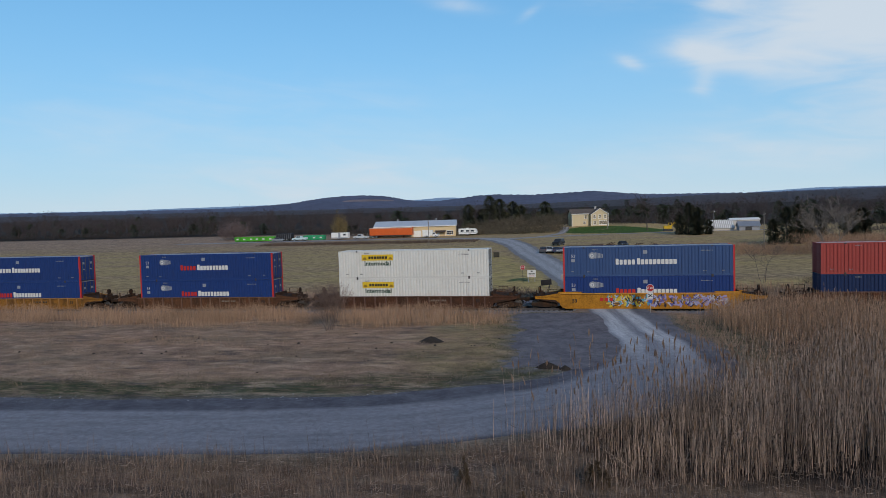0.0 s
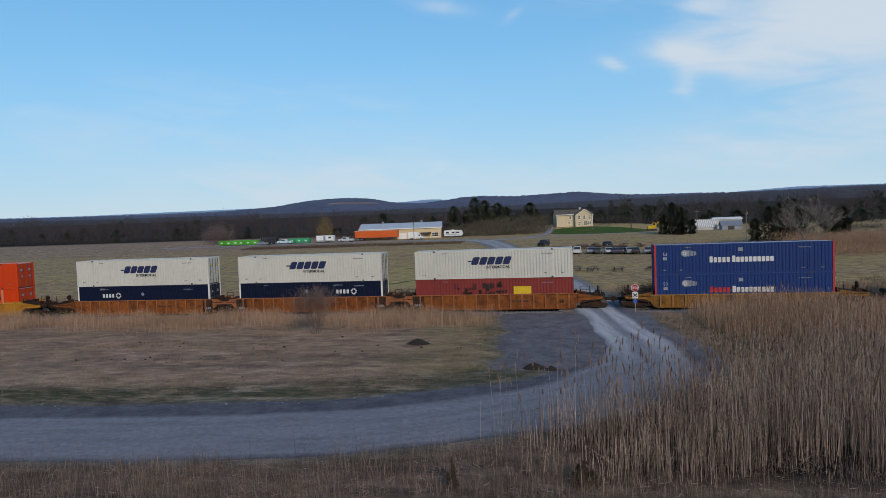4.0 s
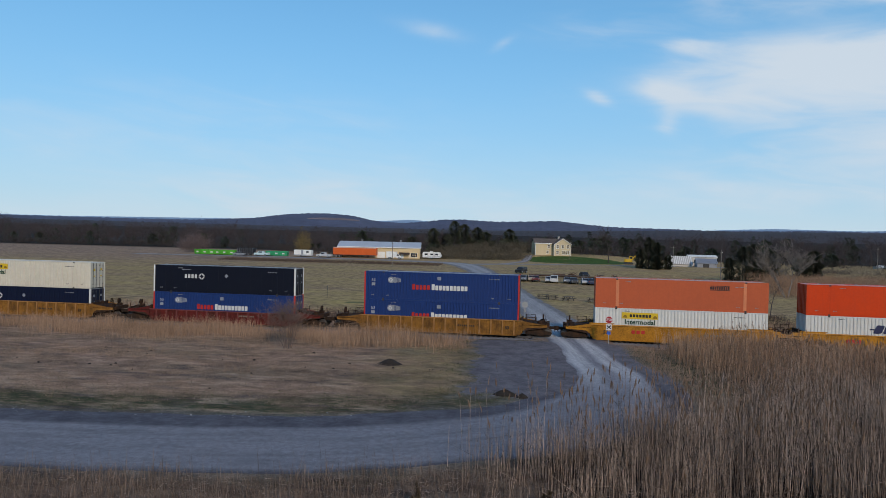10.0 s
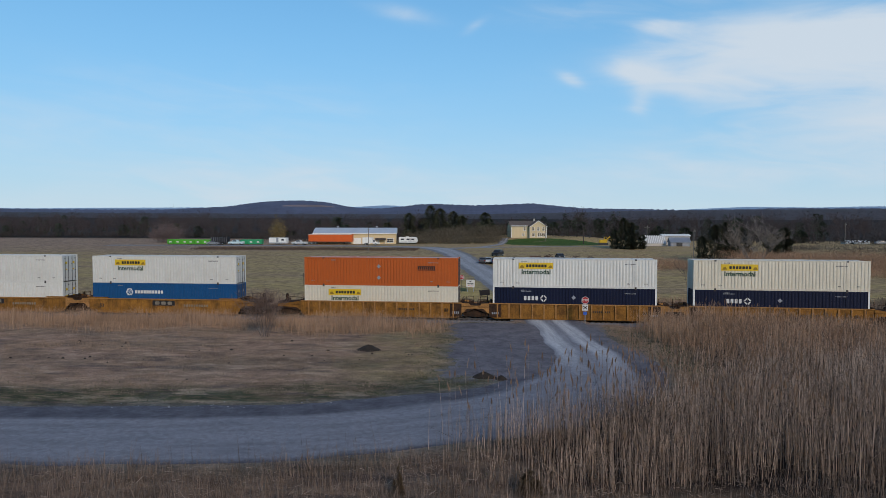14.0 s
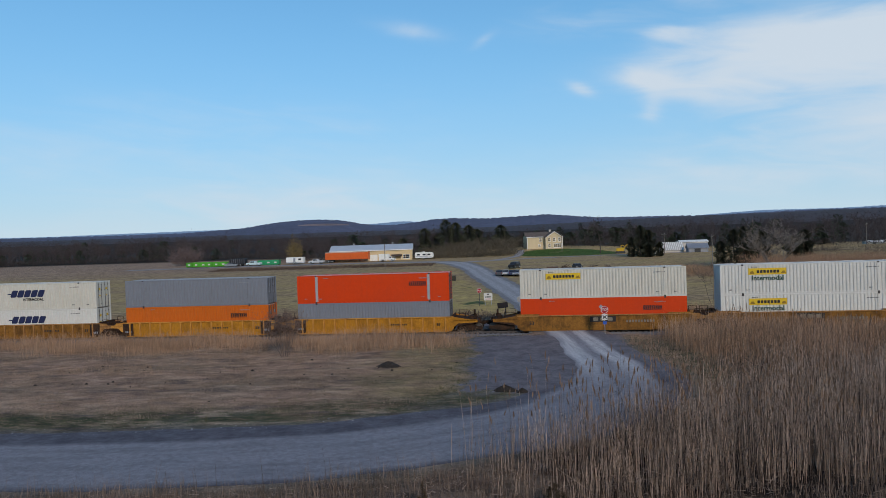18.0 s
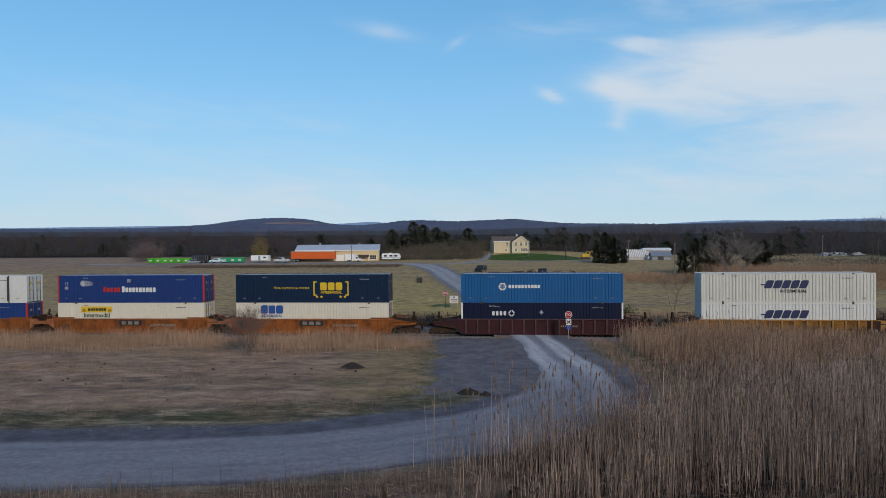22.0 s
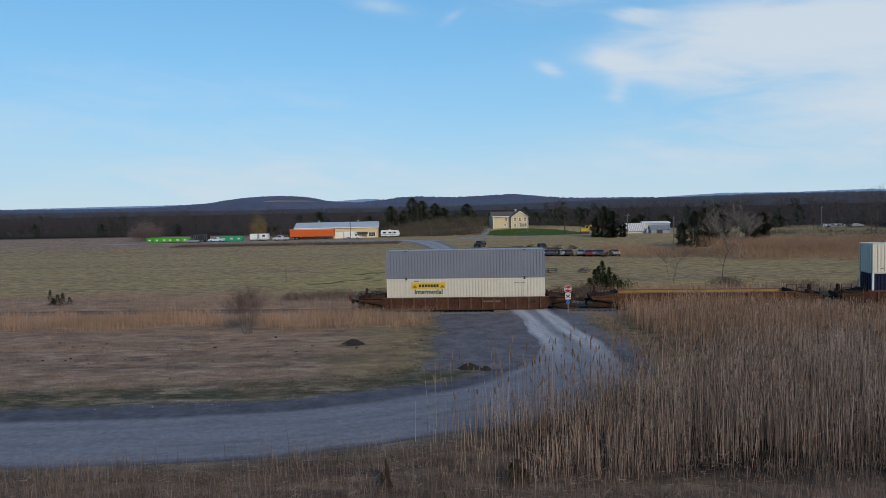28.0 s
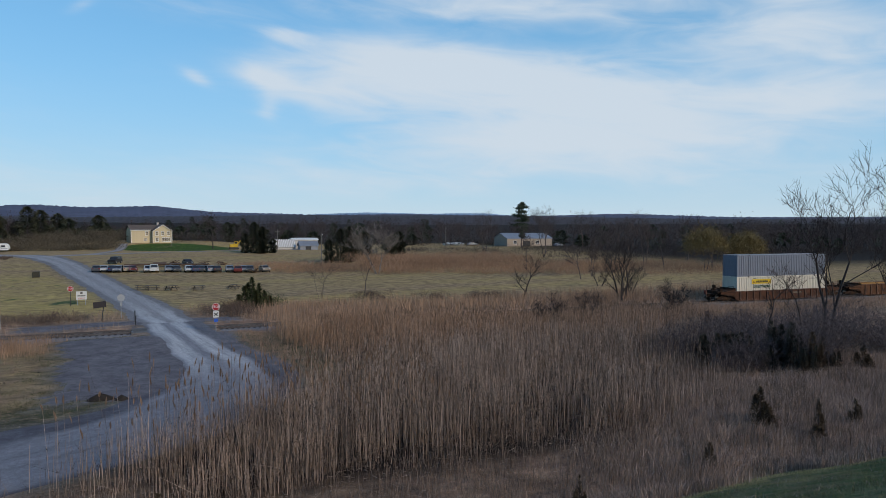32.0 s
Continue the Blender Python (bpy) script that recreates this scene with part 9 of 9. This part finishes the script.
    tagged(R.make("reeds", back), "dense russet dry reeds along the railway", "reeds", kind="stuff")
    ob = tagged(P.make("seed_heads", plume), "brown feathery seed heads", kind="stuff")
    ob.parent = reeds
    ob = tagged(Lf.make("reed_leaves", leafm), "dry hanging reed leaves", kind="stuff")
    ob.parent = reeds


def make_grass():
    rng = np.random.default_rng(50)
    tan = M("dry_grass", (0.285, 0.205, 0.158), 0.9, grain=0.2, scale=2, stain=0.35, stain_scale=0.12, bump=0, island=0.25)
    russet = M("tall_russet_grass", (0.360, 0.236, 0.158), 0.9, grain=0.2, scale=2, stain=0.35, stain_scale=0.15, bump=0, island=0.3)
    green = M("green_grass", (0.082, 0.086, 0.040), 0.9, grain=0.2, scale=2, stain=0.25, stain_scale=0.3, bump=0, island=0.35)
    weed = M("grey_weeds", (0.188, 0.141, 0.116), 0.9, grain=0.2, scale=2, stain=0.4, stain_scale=0.5, bump=0, island=0.6, other=(0.055, 0.046, 0.036))

    def clear(x, y):
        return sstep(0.1, 0.8, road_distance(x, y)) * sstep(-0.3, 0.5, lot_distance(x, y)) * (np.abs(y - track_y(x)) > 2.5)
    # meadow between road and track
    x, y = scatter(rng, 90000, -78, -4, 38, 67.5, lambda x, y: clear(x, y) * (0.35 + 0.65 * (wob(x, y, 0.22, 3) * 0.6 + wob(x, y, 0.8, 4) * 0.4 > -0.12)))
    h = rng.uniform(0.05, 0.20, len(x)) * (1 + 0.6 * wob(x, y, 0.3, 8)) * (0.6 + 0.4 * sstep(-8, -16, x))
    T = Tris()
    T.add(*blades(rng, x, y, np.abs(h) + 0.03, rng.uniform(0.012, 0.026, len(x)), 0.9, True))
    # thin grass between the road and the reeds
    x, y = scatter(rng, 34000, 2, 20, 36, 67, lambda x, y: clear(x, y) * sstep(9, 2, road_distance(x, y)) * (road_side(x, y) > -2.0))
    T.add(*blades(rng, x, y, rng.uniform(0.08, 0.45, len(x)), rng.uniform(0.014, 0.03, len(x)), 0.6, True))
    # straggling grass over the gravel's reed-side shoulder
    x, y = scatter(rng, 30000, 3, 12, 42, 66.5, lambda x, y: sstep(-3.4, -0.4, road_side(x, y) + 0.9 * wob(x, y, 0.7, 6)) * (road_side(x, y) < 0.6) * (0.25 + 0.75 * sstep(-0.2, 0.3, wob(x, y, 1.6, 2) + 0.5 * wob(x, y, 3.6, 5))))
    T.add(*blades(rng, x, y, rng.uniform(0.06, 0.34, len(x)), rng.uniform(0.014, 0.03, len(x)), 0.7, True))
    # matted dead grass beyond the track and along it
    x, y = scatter(rng, 60000, -105, 70, 73.5, 96, lambda x, y: clear(x, y) * sstep(97, 80, y + 3 * wob(x, y, 0.1, 2)))
    h = rng.uniform(0.35, 0.95, len(x)) * sstep(98, 82, y) + 0.12
    T.add(*blades(rng, x, y, h * np.clip(0.85 + 0.5 * wob(x, y, 0.15, 4), 0.3, 1.4), rng.uniform(0.02, 0.045, len(x)), 0.4, True))
    tagged(T.make("dry_meadow_grass", tan), "tangled dry tan meadow grass", "grass", kind="stuff")
    # brown dead weeds on the low berm before the barn yard
    Tb = Tris()
    x, y = scatter(rng, 15000, -108, -34, 208, 218.5, lambda x, y: sstep(0.3, 1.5, road_distance(x, y)) * (0.5 + 0.5 * (wob(x, y, 0.2, 2) > -0.3)))
    Tb.add(*blades(rng, x, y, rng.uniform(0.25, 0.8, len(x)), rng.uniform(0.06, 0.12, len(x)), 0.4, True))
    tagged(Tb.make("berm_weeds", M("berm_brown", (0.100, 0.070, 0.054), 0.9, grain=0.2, scale=1, stain=0.3, stain_scale=0.1, bump=0, island=0.2)), "brown dead weeds on the berm before the yard", "weeds", kind="stuff")
    # the tall strip before the track
    T = Tris()
    x, y = scatter(rng, 72000, -85, -6.5, 57, 67.8, lambda x, y: clear(x, y) * np.clip(sstep(58.0, 63.5, y + 2.6 * wob(x, y, 0.22, 6) + 1.2 * wob(x, y, 0.7, 2)), 0, 1) * (0.30 + 0.70 * sstep(-0.5, 0.1, wob(x, y, 0.5, 3) + 0.5 * wob(x, y, 1.4, 8))) * sstep(-5.5, -10, x))
    h = rng.uniform(0.45, 1.65, len(x)) * np.clip(0.88 + 0.40 * wob(x, y, 0.3, 4) + 0.25 * wob(x, y, 0.9, 7), 0.35, 1.45)
    T.add(*blades(rng, x, y, h, rng.uniform(0.010, 0.023, len(x)), 0.28))
    x, y = scatter(rng, 22000, -85, -12, 49, 60, lambda x, y: clear(x, y) * sstep(0.0, 0.4, wob(x * 0.5, y * 1.6, 0.25, 2) + 0.4 * wob(x, y, 0.9, 5)) * (0.35 + 0.65 * sstep(-18, -30, x)))
    T.add(*blades(rng, x, y, rng.uniform(0.12, 0.5, len(x)), rng.uniform(0.009, 0.02, len(x)), 0.6, True))
    # russet reeds thinning out along the track on the right
    x, y = scatter(rng, 42000, 9, 100, 55, 68, lambda x, y: clear(x, y) * sstep(0.5, 3, road_side(x, y)) * sstep(52, 60, y + 1.5 * wob(x, y, 0.2, 3)) * (1 - 0.5 * sstep(60, 90, x)))
    T.add(*blades(rng, x, y, rng.uniform(1.1, 2.5, len(x)) * (1 - 0.70 * sstep(20, 44, x + 2 * wob(x, y, 0.3, 1))), rng.uniform(0.015, 0.030, len(x)), 0.12))
    x, y = scatter(rng, 24000, 8, 110, 73.5, 92, lambda x, y: clear(x, y) * sstep(92, 80, y + 3 * wob(x, y, 0.15, 5)) * sstep(8, 14, x))
    T.add(*blades(rng, x, y, rng.uniform(0.7, 1.7, len(x)), rng.uniform(0.03, 0.06, len(x)), 0.16, True))
    tagged(T.make("tall_dry_grass", russet), "tall russet dry grass along the railway", "grass", kind="stuff")
    # green verge of the road, and patches by the yard
    T = Tris()
    x, y = scatter(rng, 60000, -80, 16, 26, 66, lambda x, y: clear(x, y) * np.maximum(sstep(9.5, 1.5, road_distance(x, y) + 1.6 * wob(x, y, 0.35, 2)) * (0.75 * (y > 31) + 0.3) * ((x < 2) | (y > 47)), 0.5 * sstep(5, 0.5, lot_distance(x, y)) * (x < 0)))
    T.add(*blades(rng, x, y, rng.uniform(0.06, 0.22, len(x)), rng.uniform(0.02, 0.04, len(x)), 0.5, True))
    # tufts straggling over the yard's edge
    x, y = scatter(rng, 60000, -15, 0, 41.5, 67, lambda x, y: np.exp(-(lot_distance(x, y) - 0.4) ** 2 / 1.6) * (wob(x, y, 1.3, 5) + 0.4 * wob(x, y, 3.7, 1) > 0.0) * sstep(0.0, 1.0, road_distance(x, y)))
    T.add(*blades(rng, x, y, rng.uniform(0.05, 0.18, len(x)), rng.uniform(0.015, 0.035, len(x)), 0.8, True))
    tagged(T.make("green_verge_grass", green), "short green grass along the road's verge", "grass", kind="stuff")
    # mown slope beside the camera's bank
    T = Tris()
    x, y = scatter(rng, 95000, 11, 34, 8, 20.5, lambda x, y: sstep(0.8, -0.8, lawn_edge(x, y)) * (0.35 + 0.65 * sstep(-0.4, 0.3, wob(x, y, 0.9, 4) + 0.4 * wob(x, y, 2.5, 2))))
    T.add(*blades(rng, x, y, rng.uniform(0.03, 0.13, len(x)), rng.uniform(0.008, 0.017, len(x)), 0.9, True))
    tagged(T.make("lawn_grass", M("lawn_grass", (0.105, 0.125, 0.055), 0.9, grain=0.2, scale=2, stain=0.4, stain_scale=0.8, bump=0, island=0.6, other=(0.190, 0.160, 0.095))), "short dull green grass with dry patches on the mown slope", "grass", kind="stuff")
    # weeds and dead stalks before the reeds, on the near slope
    T = Tris()

    def near(x, y):
        return clear(x, y) * sstep(29.8, 27.4, y - 0.22 * np.maximum(0, x - 12) - 1.0 * (x > 22) * np.minimum(12, x - 22) * 0.5) * sstep(11, 14, y + 0 * x) * (0.55 + 0.45 * sstep(-0.4, 0.2, wob(x, y, 0.7, 2) + 0.5 * wob(x, y, 2.1, 6))) * sstep(-0.4, 0.8, lawn_edge(x, y))
    x, y = scatter(rng, 230000, -34, 62, 14, 50, near)
    h = rng.uniform(0.25, 0.85, len(x)) * (0.8 + 0.4 * wob(x, y, 0.5, 7))
    T.add(*blades(rng, x, y, np.abs(h) + 0.1, rng.uniform(0.008, 0.02, len(x)), 0.38))
    x, y = scatter(rng, 40000, 2, 20, 15, 23.5, lambda x, y: near(x, y) * (0.3 + 0.7 * sstep(-0.3, 0.3, wob(x, y, 1.1, 14))))
    T.add(*blades(rng, x, y, rng.uniform(0.10, 0.50, len(x)), rng.uniform(0.006, 0.014, len(x)), 0.7, True))
    x, y = scatter(rng, 4200, -34, 50, 16, 34, near)
    h = rng.uniform(0.8, 1.7, len(x))
    V, F, mid, top = stalks(rng, x, y, h, rng.uniform(0.004, 0.008, len(x)), 0.12)
    T.add(V, F)
    tagged(T.make("dead_weeds", weed), "tangle of grey-brown dead weeds and stalks", "weeds", kind="stuff")


def make_rough():
    """Rough grey-tan grass on the slope to the right of the reeds."""
    rng = np.random.default_rng(70)
    T = Tris()
    x, y = scatter(rng, 64000, 24, 100, 22, 67, lambda x, y: sstep(-7, 5, x - (24 + (y - 28) * 0.9) + 3 * wob(x, y, 0.25, 2)) * (0.35 + 0.65 * sstep(-0.4, 0.3, wob(x, y, 0.5, 6) + 0.4 * wob(x, y, 1.6, 3))))
    h = rng.uniform(0.3, 0.95, len(x)) * (0.85 + 0.35 * wob(x, y, 0.35, 4))
    T.add(*blades(rng, x, y, np.abs(h) + 0.1, rng.uniform(0.012, 0.030, len(x)), 0.55, True))
    x, y = scatter(rng, 120000, 12, 46, 15, 33, lambda x, y: sstep(-8, 2, x - (14 + (y - 17) * 1.1) + 2 * wob(x, y, 0.5, 3)) * (0.3 + 0.7 * sstep(-0.4, 0.3, wob(x, y, 0.8, 1) + 0.5 * wob(x, y, 2.3, 3))) * sstep(-0.4, 0.8, lawn_edge(x, y)))
    h = rng.uniform(0.2, 0.7, len(x)) * (0.85 + 0.35 * wob(x, y, 0.6, 4))
    T.add(*blades(rng, x, y, np.abs(h) + 0.08, rng.uniform(0.006, 0.016, len(x)), 0.65))
    x, y = scatter(rng, 9000, 11, 32, 9, 20.5, lambda x, y: sstep(0.4, -0.3, lawn_edge(x, y)) * sstep(0.0, 0.5, wob(x, y, 0.8, 12) + 0.5 * wob(x, y, 2.1, 1)))
    T.add(*blades(rng, x, y, rng.uniform(0.04, 0.20, len(x)), rng.uniform(0.005, 0.011, len(x)), 1.1))
    m = M("rough_grass", (0.350, 0.275, 0.236), 0.9, grain=0.2, scale=2, stain=0.42, stain_scale=0.45, bump=0, island=0.6, other=(0.175, 0.135, 0.118))
    tagged(T.make("rough_grass", m), "rough grey-tan dead grass on the slope", "grass", kind="stuff")


def make_litter():
    """Broken pale stalks lying at the reeds' feet and over the near slope."""
    rng = np.random.default_rng(61)
    x, y = scatter(rng, 34000, -34, 50, 17, 34, lambda x, y: sstep(33, 27, y - 0.25 * np.maximum(0, x - 14)) * sstep(16, 20, y) * (0.3 + 0.7 * (wob(x, y, 0.9, 4) > 0)) * sstep(0.3, 1.0, road_distance(x, y)) * sstep(-0.2, 0.8, lawn_edge(x, y)))
    n = len(x)
    a, L = rng.uniform(0, 2 * math.pi, n), rng.uniform(0.1, 0.4, n)
    p = np.stack([x, y, ground_z(x, y) + rng.uniform(0.02, 0.30, n)], 1)
    q = p + np.stack([np.cos(a) * L, np.sin(a) * L, L * rng.normal(0, 0.35, n)], 1)
    s = np.stack([-np.sin(a) * 0.5, np.cos(a) * 0.5, np.ones(n) * 0.7], 1) * rng.uniform(0.004, 0.011, (n, 1))
    V = np.stack([p - s, p + s, q + s * 0.5, q - s * 0.5], 1).reshape(-1, 3)
    base = (np.arange(n) * 4)[:, None]
    F = np.concatenate([base + np.array(t) for t in ((0, 1, 2), (0, 2, 3))], 0)
    m = M("litter_straw", (0.300, 0.235, 0.195), 0.85, grain=0.2, scale=2, stain=0.2, bump=0, island=0.5)
    tagged(sheet("straw_litter", V, F, m), "broken pale reed stalks lying in the weeds", "litter", kind="stuff")


def make_tufts():
    """Clumps of pale straw and short dead weeds that break up the meadow."""
    rng = np.random.default_rng(83)
    cx, cy = scatter(rng, 1500, -70, -5, 36.5, 62, lambda x, y: sstep(1.2, 3.0, road_distance(x, y)) * sstep(0.3, 1.5, lot_distance(x, y)) * (0.2 + 0.8 * (wob(x * 0.5, y * 1.7, 0.3, 6) > -0.1)))
    n = 26
    x = np.repeat(cx, n) + rng.normal(0, 1, len(cx) * n) * np.repeat(rng.uniform(0.12, 0.55, len(cx)), n)
    y = np.repeat(cy, n) + rng.normal(0, 0.14, len(cx) * n)
    h = np.repeat(rng.uniform(0.10, 0.42, len(cx)), n) * rng.uniform(0.5, 1.2, len(x))
    T = Tris()
    T.add(*blades(rng, x, y, h, rng.uniform(0.008, 0.018, len(x)), 0.55, True))
    m = M("tuft_straw", (0.300, 0.220, 0.160), 0.9, grain=0.2, scale=2, stain=0.4, stain_scale=0.4, bump=0, island=0.35, other=(0.120, 0.090, 0.072))
    tagged(T.make("grass_tufts", m), "clumps of dry straw and short dead weeds in the meadow", "grass", kind="stuff")
    C = Tris()
    cx, cy = scatter(rng, 80, -48, -6, 40, 60, lambda x, y: sstep(2.0, 4.0, road_distance(x, y)) * np.exp(-((y - 49 - 0.10 * (x + 20)) / 4.5) ** 2) * sstep(0.4, 1.2, lot_distance(x, y)))
    for x0, y0 in zip(cx, cy):
        r, k = rng.uniform(0.04, 0.12), 7
        a = np.arange(k) * 2 * math.pi / k + rng.uniform(0, 1)
        ring = np.stack([x0 + r * 1.5 * np.cos(a) * rng.uniform(0.7, 1.2, k), y0 + r * np.sin(a) * rng.uniform(0.7, 1.2, k), np.full(k, gz(x0, y0) - 0.03)], 1)
        up = np.stack([x0 + (ring[:, 0] - x0) * 0.65, y0 + (ring[:, 1] - y0) * 0.65, gz(x0, y0) + r * rng.uniform(0.4, 0.9, k)], 1)
        V = np.concatenate([ring, up, [[x0, y0, gz(x0, y0) + r]]])
        F = [(i, (i + 1) % k, k + i) for i in range(k)] + [((i + 1) % k, k + (i + 1) % k, k + i) for i in range(k)] + [(k + i, k + (i + 1) % k, 2 * k) for i in range(k)]
        C.add(V, np.array(F))
    tagged(C.make("earth_clods", EARTH), "dark clods of bare earth lying in the meadow", "clods", kind="stuff")
    S = Tris()
    k = rng.integers(0, 110, 620)
    P0, w = ROAD_LINE[k, :2], ROAD_LINE[k, 2]
    d = ROAD_LINE[k + 1, :2] - P0
    d /= np.linalg.norm(d, axis=1)[:, None]
    off = w * rng.normal(0.80, 0.13, 620)
    sx, sy = P0[:, 0] - d[:, 1] * off + rng.uniform(-0.5, 0.5, 620), P0[:, 1] + d[:, 0] * off + rng.uniform(-0.3, 0.3, 620)
    for x0, y0 in zip(sx, sy):
        r = rng.uniform(0.015, 0.05)
        a = np.arange(5) * 2 * math.pi / 5 + rng.uniform(0, 1)
        z0 = gz(x0, y0) + 0.02
        ring = np.stack([x0 + r * 1.3 * np.cos(a) * rng.uniform(0.7, 1.3, 5), y0 + r * np.sin(a) * rng.uniform(0.7, 1.3, 5), np.full(5, z0)], 1)
        S.add(np.concatenate([ring, [[x0, y0, z0 + r * 0.9]]]), np.array([(i, (i + 1) % 5, 5) for i in range(5)]))
    tagged(S.make("shoulder_stones", M("pale_stone", (0.29, 0.285, 0.29), 0.9, grain=0.2, bump=0, island=0.4)), "pale loose stones along the gravel road's shoulder", "stones", kind="stuff")
    # brown brush banked up behind the rails beside the crossing
    B = Tris()
    c = []
    for k in range(260):
        x, y = rng.uniform(-27, -6.2), rng.uniform(79.3, 83.8)
        c.append((x, y, gz(x, y) + rng.uniform(0.0, 0.75) * float(sstep(-4.5, -8, x))))
    for k in range(110):
        x, y = rng.uniform(5.6, 11.5), rng.uniform(78.6, 84)
        c.append((x, y, gz(x, y) + rng.uniform(0.0, 0.85)))
    for x0, y0, rx, q in ((28.6, 91.0, 2.6, 60), (36.5, 87.5, 2.2, 36), (43.0, 86.0, 3.2, 46), (53.0, 74.5, 3.0, 30)):
        for k in range(q):
            x, y = rng.normal(x0, rx * 0.5), rng.normal(y0, 0.5)
            c.append((x, y, gz(x, y) + rng.uniform(0.0, 1.0)))
    B.add(*twig_block(rng, np.array(c), (0.45, 0.4, 0.16), 20000, 0.5, 0.022, 1.6))
    tagged(B.make("brush_bank", M("bank_brown", (0.110, 0.080, 0.066), 0.95, grain=0.2, scale=2, stain=0.3, stain_scale=0.3, bump=0, island=0.35)), "low dark brown brush beside the railway", "brush", kind="stuff")


make_tufts()
make_reeds()
make_grass()
make_rough()
make_litter()
motions()
